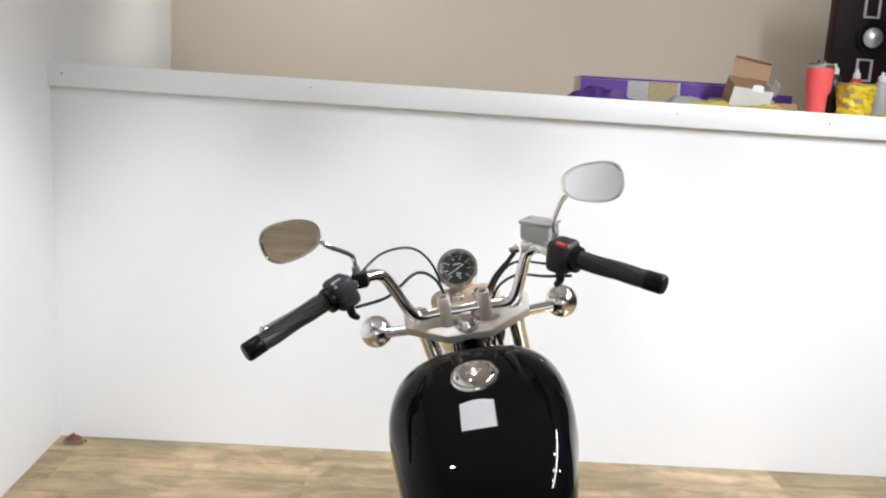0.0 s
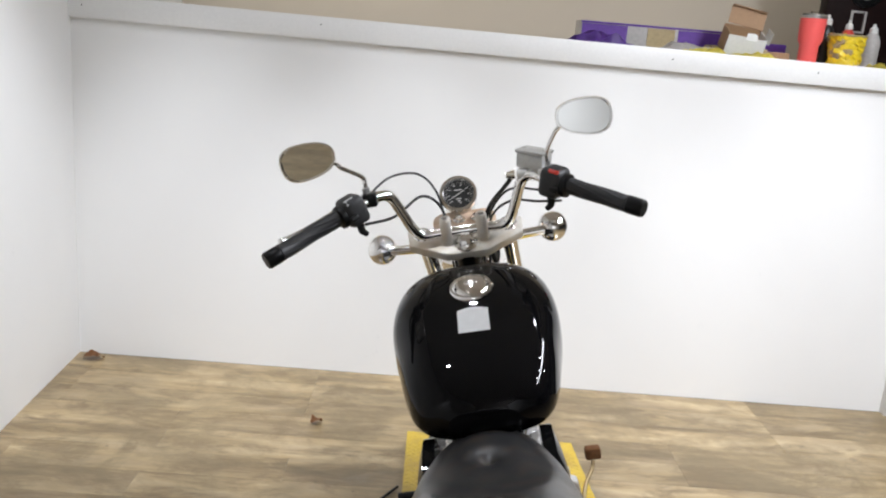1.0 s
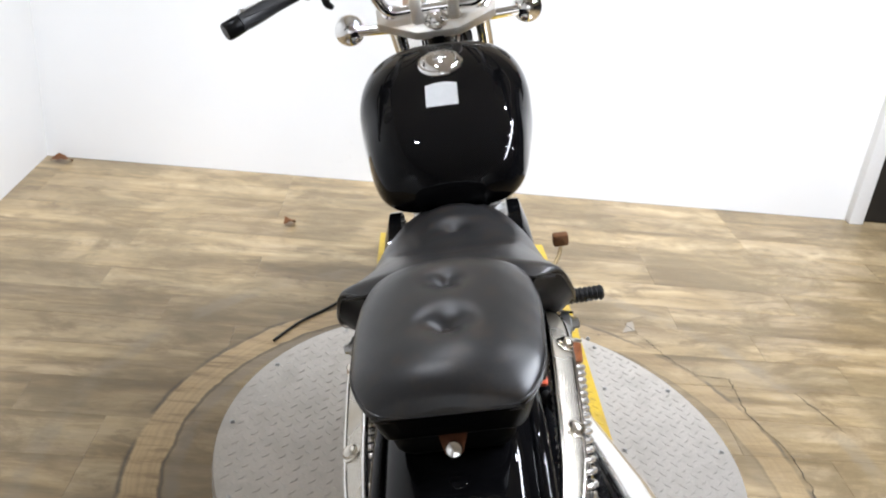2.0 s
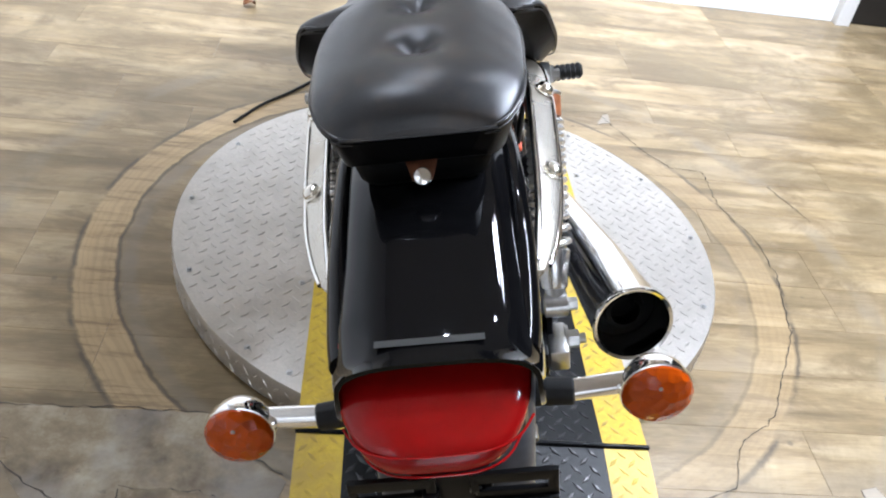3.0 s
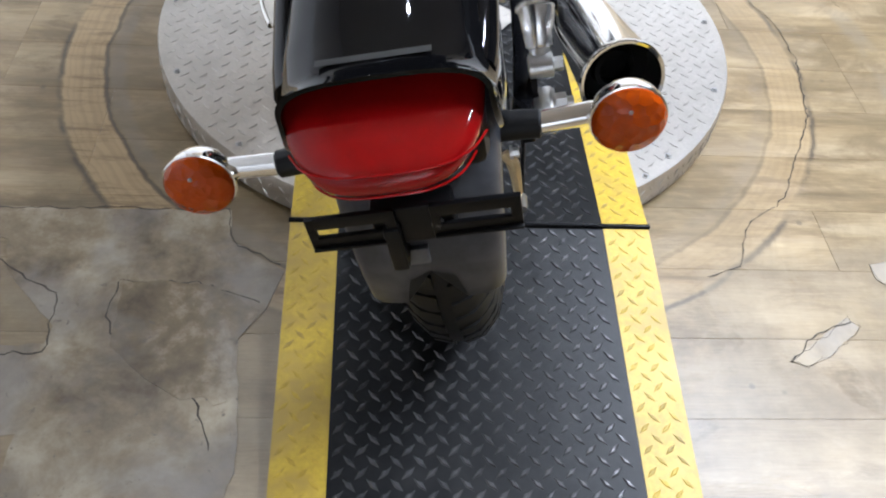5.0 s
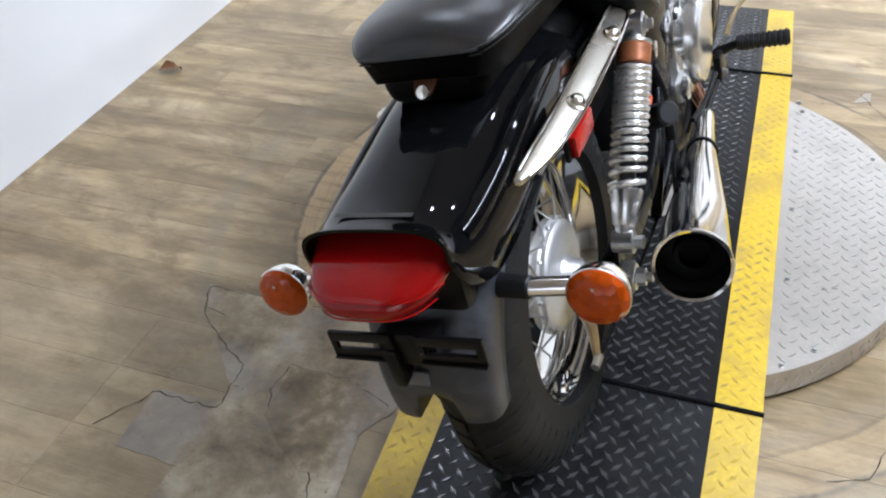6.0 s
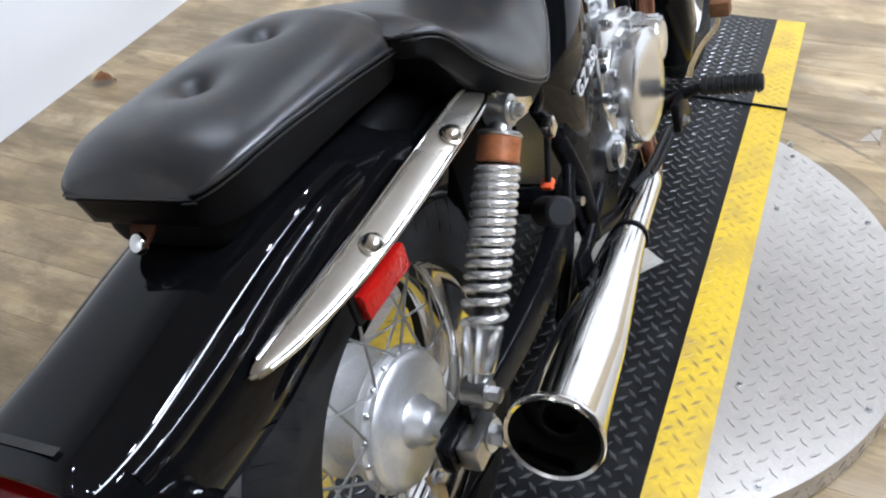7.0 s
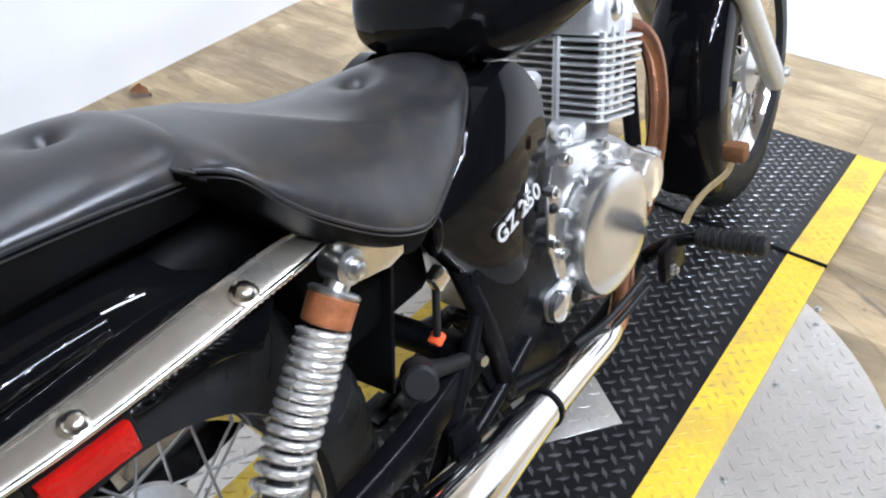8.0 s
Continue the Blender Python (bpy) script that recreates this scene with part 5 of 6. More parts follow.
part("boss_cap", lathe((0.14, 0.578, 0.312), (1, 0, 0), [(0.023, 0), (0.023, 0.010), (0.019, 0.013), (0.001, 0.013)], 24), POLISHED, low)
# a flat near-black disc gives the dark of the hole
part("boss_hole", lathe((0.1445, 0.622, 0.304), (1, 0, 0), [(0.014, 0), (0.014, 0.002), (0.001, 0.002)], 20), DARK, low)
cy = 0.83
CT = pose(0, 0.80, 0.475, -14, 0, 0)
# barrel coloured dark so that the fin gaps read as shaded
barrel = part("cylinder", extrude(rounded(0.150, 0.080, 0.03), 0.19, CT @ pose(0, 0.058, -0.05), 0.0), SHADED_CAST, bike, "finned aluminium cylinder")
for k in range(11):
    grow = 0.010 if k > 6 else 0.0
    part("fin", extrude(rounded(0.208 + grow, 0.116 + grow, 0.018), 0.0042, CT @ pose(0, 0.058, 0.008 + 0.0118 * k), 0.0012), CAST, barrel)
for x, y in ((0.094, 0.030), (0.094, 0.058), (0.094, 0.088), (0.03, 0.006)):
    part("fin_post", box((x, y, 0.070), (0.010, 0.010, 0.13), 0.003, CT), CAST, barrel)
head = part("cylinder_head", extrude(rounded(0.190, 0.118, 0.025), 0.052, CT @ pose(0, 0.058, 0.134), 0.005), CAST, bike, "cast aluminium cylinder head")
part("head_cover", extrude(rounded(0.15, 0.11, 0.030), 0.034, CT @ pose(0, 0.058, 0.186), 0.008), CAST, head)
part("cam_cover", lathe((0.086, 0.885, 0.628), (1, 0, 0), [(0.017, 0), (0.017, 0.010), (0.013, 0.013), (0.001, 0.014)], 28), POLISHED, head)
bm = box((0.084, 0.735, 0.494), (0.04, 0.06, 0.030), 0.010)
lathe((0.092, 0.712, 0.508), (0.75, -0.62, 0.1), [(0.015, -0.02), (0.015, 0.010), (0.011, 0.011), (0.0095, 0.003), (0.006, 0.003), (0.005, 0.012), (0.001, 0.012)], 22, bm)
part("starter_boss", bm, CAST, crank)
bm = lathe((0.082, 0.665, 0.602), (0.55, -0.8, 0.1), [(0.006, -0.02), (0.016, 0.0), (0.016, 0.005), (0.008, 0.007), (0.008, 0.013), (0.001, 0.013)], 20)
part("intake_flange", bm, CAST, head)
part("carburettor", box((0.0, 0.655, 0.60), (0.07, 0.09, 0.09), 0.015), CAST, bike)
part("spark_lead", tube([(0.05, cy + 0.06, 0.68), (0.08, cy + 0.07, 0.70), (0.06, 0.95, 0.71)], 0.0045, 8), RUBBER, bike)
for k, (a, b2) in enumerate((((0.146, 0.60, 0.228), (0.17, 0.78, 0.242)), ((0.150, 0.60, 0.212), (0.172, 0.78, 0.222)))):
    part("hose", tube([a, (a[0] + 0.012, 0.68, a[2] - 0.004), b2], 0.0055, 10), RUBBER, bike)

# --- foot controls
for s in (-1, 1):
    peg = part("footpeg", cyl((s * 0.20, 0.905, 0.252), (s * 0.312, 0.912, 0.252), 0.0165, n=18, bev=0.003), RUBBER, bike, "ribbed black rubber footpeg")
    for k in range(9):
        x0 = s * (0.208 + 0.0115 * k)
        part("peg_rib", lathe((x0, 0.9055 + 0.0007 * k, 0.252), (s, 0.06, 0), [(0.0165, 0), (0.0187, 0.001), (0.0187, 0.006), (0.0165, 0.007)], 18), RUBBER, peg)
    part("peg_mount", tube([(s * 0.105, 0.90, 0.19), (s * 0.15, 0.90, 0.23), (s * 0.205, 0.905, 0.252)], [0.013, 0.012, 0.009], 10), FRAME, peg)
    part("peg_bracket", box((s * 0.163, 0.885, 0.215), (0.016, 0.075, 0.06), 0.004), FRAME, peg)
    part("peg_bolt", bolt((s * 0.172, 0.872, 0.20), (s, 0, 0), 0.007, 0.008), STEEL, peg)
    pp = part("passenger_peg", cyl((s * 0.135, 0.300, 0.400), (s * 0.178, 0.262, 0.428), 0.0205, n=20, bev=0.004), RUBBER, bike, "folded black passenger footpeg")
    part("peg_stem", tube([(s * 0.126, 0.40, 0.345), (s * 0.13, 0.345, 0.372), (s * 0.137, 0.298, 0.402)], [0.010, 0.011, 0.014], 10), RUBBER, pp)
    part("pivot_pin", cyl((s * 0.118, 0.41, 0.34), (s * 0.145, 0.405, 0.342), 0.007, n=12), STEEL, pp)
lever = part("brake_pedal", tube([(0.182, 0.90, 0.275), (0.188, 0.915, 0.295), (0.20, 0.945, 0.315), (0.220, 0.975, 0.333), (0.226, 0.988, 0.348)], [0.006, 0.0055, 0.005, 0.005, 0.0045], 8), BRASSY, bike, "yellowed brake pedal lever")
part("pedal_pad", box((0.228, 0.998, 0.364), (0.038, 0.028, 0.030), 0.006), PEDAL, lever, "brown worn pedal pad")
shift = part("shift_lever", tube([(-0.15, 0.86, 0.22), (-0.18, 0.95, 0.24), (-0.235, 1.01, 0.30)], 0.006, 8), STEEL, bike)
part("shift_rubber", cyl((-0.21, 1.01, 0.30), (-0.26, 1.01, 0.30), 0.011, n=14, bev=0.002), RUBBER, shift)
stand = part("side_stand", tube([(-0.10, 0.62, 0.20), (-0.15, 0.55, 0.12), (-0.195, 0.50, 0.055)], [0.012, 0.011, 0.010], 10), FRAME, bike, "black side stand on the runway")
part("stand_foot", box((-0.2, 0.495, 0.05), (0.05, 0.06, 0.008), 0.002, Matrix.Rotation(radians(13), 4, "Y")), FRAME, stand)
cable = part("rear_brake_switch", cyl((0.138, 0.357, 0.490), (0.124, 0.355, 0.412), 0.005, n=10), RUBBER, bike)
part("switch_clip", box((0.142, 0.357, 0.496), (0.016, 0.022, 0.024), 0.003, pose(0, 0, 0, 20, 0, 0)), CHROME_OLD, cable)
part("orange_tab", box((0.122, 0.355, 0.406), (0.018, 0.018, 0.012), 0.004, pose(0, 0, 0, 30, 0, 0)), ORANGE_TAB, cable, "small orange plug")
part("chain_guard", box((-0.10, 0.22, 0.40), (0.02, 0.34, 0.05), 0.008), FRAME, bike)

# --- front fork, clamp, fender
RAKE = radians(31.5)
UP, FWD = V(0, -math.sin(RAKE), math.cos(RAKE)), V(0, math.cos(RAKE), math.sin(RAKE))


def forkp(x, up, f=0.0):
    """Point on the fork line: up metres along it from the axle height, f ahead of it."""
    return V(x, 1.428, 0.30) + UP * up + FWD * f


for s in (-1, 1):
    leg = part("fork_leg", cyl(FW @ forkp(s * 0.098, 0.25), forkp(s * 0.098, 0.765), 0.0185, n=24), CHROME, bike, "chrome fork tube with grey slider")
    part("slider", lathe(FW @ forkp(s * 0.098, -0.035), forkp(s * 0.098, 0.765) - FW @ forkp(s * 0.098, -0.035), [(0.012, 0), (0.020, 0.006), (0.022, 0.03), (0.0235, 0.07), (0.0245, 0.30), (0.026, 0.305), (0.026, 0.325), (0.021, 0.33)], 28), FORK, leg, "pale grey fork slider")
    part("axle_bolt", bolt(FW @ (forkp(s * 0.117, 0.0) + V(0, 0.012, 0)), (s, 0, 0), 0.009, 0.009), STEEL, leg)
    part("fork_cap", lathe(forkp(s * 0.098, 0.757), UP, [(0.0225, 0), (0.0225, 0.006), (0.018, 0.010), (0.012, 0.010), (0.012, 0.014), (0.001, 0.015)], 24), CHROME, leg)
    part("dust_seal", cyl(FW @ forkp(s * 0.098, 0.292), FW @ forkp(s * 0.098, 0.318), 0.0275, n=24, bev=0.003), RUBBER, leg)
CLM = Matrix.Translation(forkp(0, 0.738, 0.0)) @ Matrix.Rotation(RAKE, 4, "X")
top_clamp = part("triple_clamp", extrude([(-0.046, -0.074), (0.046, -0.074), (0.130, -0.030), (0.134, 0.018), (0.110, 0.030), (0.060, 0.012), (0.030, 0.004), (-0.030, 0.004), (-0.060, 0.012), (-0.110, 0.030), (-0.134, 0.018), (-0.130, -0.030)], 0.024, CLM, 0.005), CLAMP, bike, "pale cast upper fork clamp")
bm = lathe((0, 0, 0), (0, 0, 1), [(0.027, 0), (0.027, 0.003), (0.018, 0.004), (0.018, 0.014), (0.013, 0.019), (0.001, 0.020)], 28)
bm.transform(CLM @ pose(0, -0.045, 0.024))
part("steering_nut", bm, CHROME, top_clamp)
for s in (-1, 1):
    bm = extrude(rounded(0.026, 0.036, 0.011), 0.064, CLM @ pose(s * 0.041, -0.034, 0.018, -RAKE * 57.3 * 0.75, 0, 0), 0.006)
    rz = part("riser", bm, CLAMP, top_clamp, "pale cast handlebar riser")
    bm = lathe((0, 0, 0), (0, 0, 1), [(0.0075, 0), (0.0075, 0.005), (0.004, 0.005)], 12)
    bm.transform(CLM @ pose(s * 0.041, -0.034, 0.018, -RAKE * 57.3 * 0.75, 0, 0) @ pose(0, -0.006, 0.064))
    part("riser_bolt", bm, STEEL, rz)
    part("clamp_bolt", bolt(CLM @ V(s * 0.1, -0.028, 0.012), (0, -1, 0), 0.006, 0.006), STEEL, top_clamp)
part("lower_clamp", extrude(rounded(0.26, 0.075, 0.03), 0.035, Matrix.Translation(forkp(0, 0.50, -0.01)) @ Matrix.Rotation(RAKE, 4, "X"), 0.005), FRAME, bike)
part("steering_stem", cyl(forkp(0, 0.50, -0.05), forkp(0, 0.745, -0.05), 0.027, n=20), FRAME, bike)
# headlamp bucket under the dial
bm = lathe(forkp(0, 0.60, 0.055), (0, 1, -0.05), [(0.02, -0.02), (0.05, 0.0), (0.075, 0.03), (0.085, 0.075), (0.09, 0.085), (0.09, 0.10), (0.082, 0.105), (0.05, 0.118), (0.001, 0.122)], 40)
part("headlamp", bm, CHROME, bike, "round chrome headlamp")
bm = extrude(rounded(0.150, 0.070, 0.030), 0.010, Matrix.Translation(forkp(0, 0.726, 0.058)) @ Matrix.Rotation(RAKE * 0.8, 4, "X"), 0.001)
mount = part("gauge_mount", bm, TAN_MOUNT, bike, "yellowed instrument bracket")
for x in (-0.045, -0.012, 0.030, 0.052):
    bm = lathe((0, 0, 0), (0, 0, 1), [(0.015, 0), (0.015, 0.006), (0.009, 0.007), (0.009, 0.014), (0.001, 0.015)], 16)
    bm.transform(Matrix.Translation(forkp(x, 0.735, 0.056)) @ Matrix.Rotation(RAKE * 0.8, 4, "X"))
    part("mount_bolt", bm, CHROME, mount)

# --- dial
GM = look((-0.006, 1.120, 1.015), (-0.006, 1.120 + 0.84, 1.015 - 0.54))
bm = lathe((0, 0, 0), (0, 0, 1), [(0.030, -0.062), (0.040, -0.055), (0.0425, -0.01), (0.0455, -0.004), (0.0465, 0.004), (0.0440, 0.010), (0.0385, 0.0105), (0.0345, 0.004), (0.0338, -0.001), (0.002, -0.001)], 48)
bm.transform(GM)
gauge = part("speedometer", bm, CHROME, bike, "round chrome speedometer with black dial", 30)
bm = lathe((0, 0, 0), (0, 0, 1), [(0.0339, -0.0005), (0.0339, 0.001), (0.001, 0.001)], 40)
bm.transform(GM)
part("dial_face", bm, DIAL, gauge)
bm = bmesh.new()
for k in range(29):
    a = radians(222 - 264 * k / 28)
    L_ = 0.006 if k % 4 == 0 else 0.0032
    box((0, 0, 0), (L_, 0.0011 if k % 4 == 0 else 0.0006, 0.0006), m=pose(0, 0, 0, 0, 0, math.degrees(a)), bm=bm)
    g = bm.verts[-8:]
    bmesh.ops.translate(bm, vec=(0.0298 * math.cos(a), 0.0298 * math.sin(a), 0.0014), verts=g)
bm.transform(GM)
part("dial_marks", bm, PRINT, gauge)
bm = bmesh.new()
for k in range(8):
    a = radians(222 - 264 * k / 7)
    box((0.0235 * math.cos(a), 0.0235 * math.sin(a), 0.0014), (0.0042, 0.0022, 0.0005), bm=bm)
for x, y, w in ((0, 0.011, 0.018), (0, -0.011, 0.012), (0, -0.0165, 0.007), (0.003, -0.022, 0.005)):
    box((x, y, 0.0014), (w, 0.0024, 0.0005), bm=bm)
bm.transform(GM)
part("dial_legend", bm, PRINT, gauge)
bm = extrude([(-0.016, -0.0012), (0.026, -0.0006), (0.026, 0.0006), (-0.016, 0.0012)], 0.0008, GM @ pose(0, 0, 0.003, 0, 0, 208))
part("needle", bm, PRINT, gauge)

# --- handlebar and controls
half = [(0.0, 1.0, 0.955), (0.055, 1.0, 0.955), (0.092, 0.995, 0.957), (0.113, 0.985, 0.975), (0.133, 0.968, 1.025), (0.150, 0.952, 1.062), (0.176, 0.930, 1.070), (0.215, 0.900, 1.060), (0.372, 0.793, 1.008)]
full = [(-x, y, z) for x, y, z in reversed(half[1:])] + [(x * (0.905 if x > 0.2 else 0.96), y, z) for x, y, z in half]
part("handlebar", tube(full, 0.0118, 16, 5), CHROME, bike, "swept-back chrome handlebar")
for s in (-1, 1):
    k_ = 0.905 if s > 0 else 1.0
    g0, g1 = V(s * 0.252 * k_, 0.875, 1.049), V(s * 0.372 * k_, 0.793, 1.0085)
    ax = (g1 - g0).normalized()
    L = (g1 - g0).length
    grip = part("grip", lathe(g0, ax, [(0.018, 0), (0.0185, 0.003), (0.0168, 0.006), (0.0168, L - 0.006), (0.0182, L - 0.004), (0.0182, L)], 28), GRIP, bike, "black rubber grip with spiral ribs")
    _, u, w = basis(ax)
    for q in range(7):
        pts = []
        for k in range(10):
            f = k / 9
            an = 2 * math.pi * q / 7 + 1.1 * f
            pts.append(g0 + ax * (0.01 + (L - 0.02) * f) + (u * math.cos(an) + w * math.sin(an)) * 0.0166)
        part("grip_rib", tube(pts, 0.0014, 6, 1, smooth=False), GRIP, grip)
    part("bar_end", lathe(g1 + ax * 0.001, ax, [(0.0175, 0), (0.0185, 0.002), (0.0185, 0.030), (0.016, 0.034), (0.001, 0.0345)], 24), PLASTIC, grip)
    c = V(s * 0.226 * k_, 0.893, 1.056)
    rot = (ax).to_track_quat("X", "Z").to_matrix().to_4x4()
    sw = part("switch_housing", box((0, 0, 0), (0.050, 0.056, 0.064), 0.013, seg=3), GRIP, bike, "black handlebar switch housing")
    sw.data.transform(Matrix.Translation(c) @ rot)
    bm = lathe((0, 0, 0), (1, 0, 0), [(0.025, 0.024), (0.026, 0.03), (0.025, 0.036), (0.02, 0.038)], 24)
    bm.transform(Matrix.Translation(c) @ rot)
    part("housing_flange", bm, PLASTIC, sw)
    bm = box((0, 0, 0), (0.024, 0.010, 0.016), 0.003)
    bm.transform(Matrix.Translation(c + V(0, -0.023, 0.022)) @ rot @ pose(0, 0, 0, 45, 0, 0))
    part("button", bm, RED_PLASTIC if s > 0 else GREY_BUTTON, sw, "red kill switch" if s > 0 else "grey switch button")
    bm = box((0, 0, 0), (0.020, 0.012, 0.012), 0.004)
    bm.transform(Matrix.Translation(c + V(-s * 0.006, -0.030, -0.012)) @ rot)
    part("lower_button", bm, RUBBER, sw)
    part("cable_boot", tube([c + V(-s * 0.01, 0.0, -0.03), c + V(-s * 0.012, 0.004, -0.048), c + V(-s * 0.02, 0.012, -0.058)], [0.009, 0.008, 0.006], 10), RUBBER, sw)
    # lever ahead of the grip
    lo = 0.022 if s > 0 else 0.0
    p = V(s * 0.205, 0.94, 1.062 - lo)
    lev = part("hand_lever", tube([p, V(s * 0.255, 0.93, 1.055 - lo), V(s * 0.32 * k_, 0.885, 1.035 - lo), V(s * 0.372 * k_, 0.845, 1.022 - lo)], [0.009, 0.0075, 0.006, 0.006], 10), POLISHED, bike, "polished hand lever")
    part("lever_ball", ball((s * 0.376 * k_, 0.841, 1.021 - lo), 0.0095, 14), POLISHED, lev)
    part("lever_perch", box((s * 0.19, 0.925, 1.068), (0.034, 0.045, 0.030), 0.007), CAST if s > 0 else PLASTIC, lev)
    # mirror
    mc = V(s * 0.297, 0.872, 1.176) if s < 0 else V(0.283, 0.915, 1.181)
    mr = look(mc, mc + V(s * -0.05, 1.0, -0.07 if s > 0 else 0.09)) @ pose(0, 0, 0, 0, 0, 8 if s < 0 else -6)
    prof = []
    for i in range(40):
        t = 2 * math.pi * i / 40
        c_, s_ = se(t, 0.78)
        prof.append((0.060 * c_, 0.0385 * s_ * (1 + 0.16 * c_ * s)))
    bm = bmesh.new()
    rings = []
    for sc, d in ((0.3, -0.030), (0.72, -0.024), (0.93, -0.012), (1.0, -0.002), (1.015, 0.002), (0.985, 0.0065), (0.935, 0.0065), (0.905, 0.003), (0.90, 0.0)):
        rings.append([mr @ V(x * sc, y * sc, d) for x, y in prof])
    shell = part("mirror", skin(bm, rings), CHROME, bike, "teardrop chrome mirror on a bent stem", 50)
    bm = bmesh.new()
    rings = [[mr @ V(x * 0.91, y * 0.91, d) for x, y in prof] for d in (0.0008, 0.0022)]
    part("mirror_glass", skin(bm, rings), MIRROR, shell, "", 20)
    q0 = V(s * 0.196, 0.930, 1.082)
    q2 = mr @ V(-s * 0.050, -0.022, -0.012)
    part("mirror_stem", tube([q0, q0 + V(0, -0.002, 0.022), q0 + V(s * 0.004, -0.006, 0.038), q2 + V(-s * 0.012, 0, -0.012), q2], 0.0048, 10), CHROME, shell)
    part("stem_nut", cyl(q0 + V(0, 0, -0.008), q0 + V(0, 0, 0.012), 0.009, n=6), STEEL, shell)

# brake fluid reservoir
rot = V(0.52, -0.36, -0.12).to_track_quat("X", "Z").to_matrix().to_4x4()
RC = V(0.172, 0.952, 1.098)
bm = box((0, 0, 0), (0.066, 0.046, 0.034), 0.006)
bm.transform(Matrix.Translation(RC) @ rot)
res = part("brake_reservoir", bm, RESERVOIR, bike, "square aluminium brake reservoir")
bm = box((0, 0, 0.020), (0.070, 0.050, 0.008), 0.003)
bm.transform(Matrix.Translation(RC) @ rot)
part("lid", bm, RESERVOIR, res)
bm = bmesh.new()
for x in (-0.026, 0.026):
    lathe((x, 0, 0.0235), (0, 0, 1), [(0.0045, 0), (0.0045, 0.0018), (0.001, 0.002)], 10, bm)
bm.transform(Matrix.Translation(RC) @ rot)
part("lid_screws", bm, STEEL, res)
part("master_cylinder", cyl((0.135, 0.955, 1.072), (0.20, 0.925, 1.066), 0.013, n=18, bev=0.002), CAST, res)
part("banjo", lathe((0.128, 0.957, 1.072), (-1, 0.2, 0), [(0.010, 0), (0.010, 0.010), (0.007, 0.011), (0.007, 0.020)], 14), CHROME_OLD, res)

# cables
part("cable", tube([(-0.20, 0.945, 1.07), (-0.15, 1.02, 1.095), (-0.09, 1.07, 1.085), (-0.055, 1.10, 1.03), (-0.045, 1.11, 0.94), (-0.04, 1.08, 0.84)], 0.0027, 8), RUBBER, bike, "black clutch cable")
part("cable", tube([(-0.205, 0.90, 1.02), (-0.15, 0.99, 1.01), (-0.09, 1.055, 1.035), (-0.05, 1.075, 1.0), (-0.035, 1.06, 0.92), (-0.03, 1.04, 0.82)], 0.0034, 8), RUBBER, bike)
part("brake_hose", tube([(0.122, 0.958, 1.070), (0.105, 0.985, 1.045), (0.065, 1.06, 0.99), (0.045, 1.09, 0.93), (0.06, 1.10, 0.84), (0.075, 1.16, 0.72)], 0.0050, 8), RUBBER, bike, "black front brake hose")
part("cable", tube([(0.215, 0.90, 1.012), (0.17, 0.96, 1.005), (0.11, 1.03, 1.0), (0.06, 1.07, 0.95), (0.045, 1.04, 0.83)], 0.0030, 8), RUBBER, bike)
part("cable", tube([(0.212, 0.905, 1.022), (0.165, 0.975, 1.03), (0.105, 1.05, 1.02), (0.05, 1.09, 0.94), (0.03, 1.05, 0.82)], 0.0027, 8), RUBBER, bike)
part("cable", tube([(-0.012, 1.15, 0.96), (-0.01, 1.14, 0.88), (0.02, 1.10, 0.78)], 0.0055, 8), RUBBER, bike)

# front fender
rings = []
for k in range(37):
    u = k / 36
    a = radians(-38 + 158 * u)
    end = min(1.0, min(u, 1 - u) / 0.06)
    rings.append(fender_ring(a, 0.328, 0.078 * (0.86 + 0.14 * end), 0.088 * (0.6 + 0.4 * end), 22, 0.0035, 0.55, 1.452, 0.30))
ff = part("front_fender", skin(bmesh.new(), rings), PAINT, bike, "gloss black front fender", 60)
ff.matrix_local = FW
for s in (-1, 1):
    part("fender_stay", tube([(s * 0.07, 1.40, 0.585), (s * 0.082, 1.36, 0.50), (s * 0.09, 1.32, 0.46)], 0.005, 8), FRAME, ff)
part("caliper", box((-0.085, 1.36, 0.395), (0.05, 0.06, 0.09), 0.012), CAST, bike).matrix_local = FW

# ---------------- things on the ledge deck ----------------
DZ = 1.4255


def tumbler():
    t = thing("tumbler", "coral red insulated tumbler with a clear lid", "cup")
    coral = simple("coral_powder_coat", (0.90, 0.12, 0.11), 0.45, 0, 200, 0.05, 0.05, 0.05)
    part("body", lathe((1.215, 2.285, DZ + 0.004), (0, 0, 1), [(0.036, 0), (0.038, 0.004), (0.0385, 0.075), (0.049, 0.095), (0.0525, 0.18), (0.0525, 0.184)], 36), coral, t)
    part("steel_base", lathe((1.215, 2.285, DZ), (0, 0, 1), [(0.034, 0), (0.0365, 0.003), (0.0365, 0.006)], 36), STEEL, t)
    part("steel_rim", lathe((1.215, 2.285, DZ + 0.186), (0, 0, 1), [(0.0522, 0), (0.0528, 0.002), (0.0522, 0.012), (0.048, 0.013)], 36), STEEL, t)
    part("lid", lathe((1.215, 2.285, DZ + 0.198), (0, 0, 1), [(0.048, 0), (0.048, 0.006), (0.040, 0.008), (0.001, 0.009)], 36), GLASS, t)
    part("lid_slider", box((1.215, 2.285, DZ + 0.211), (0.03, 0.018, 0.012), 0.003), GLASS, t)


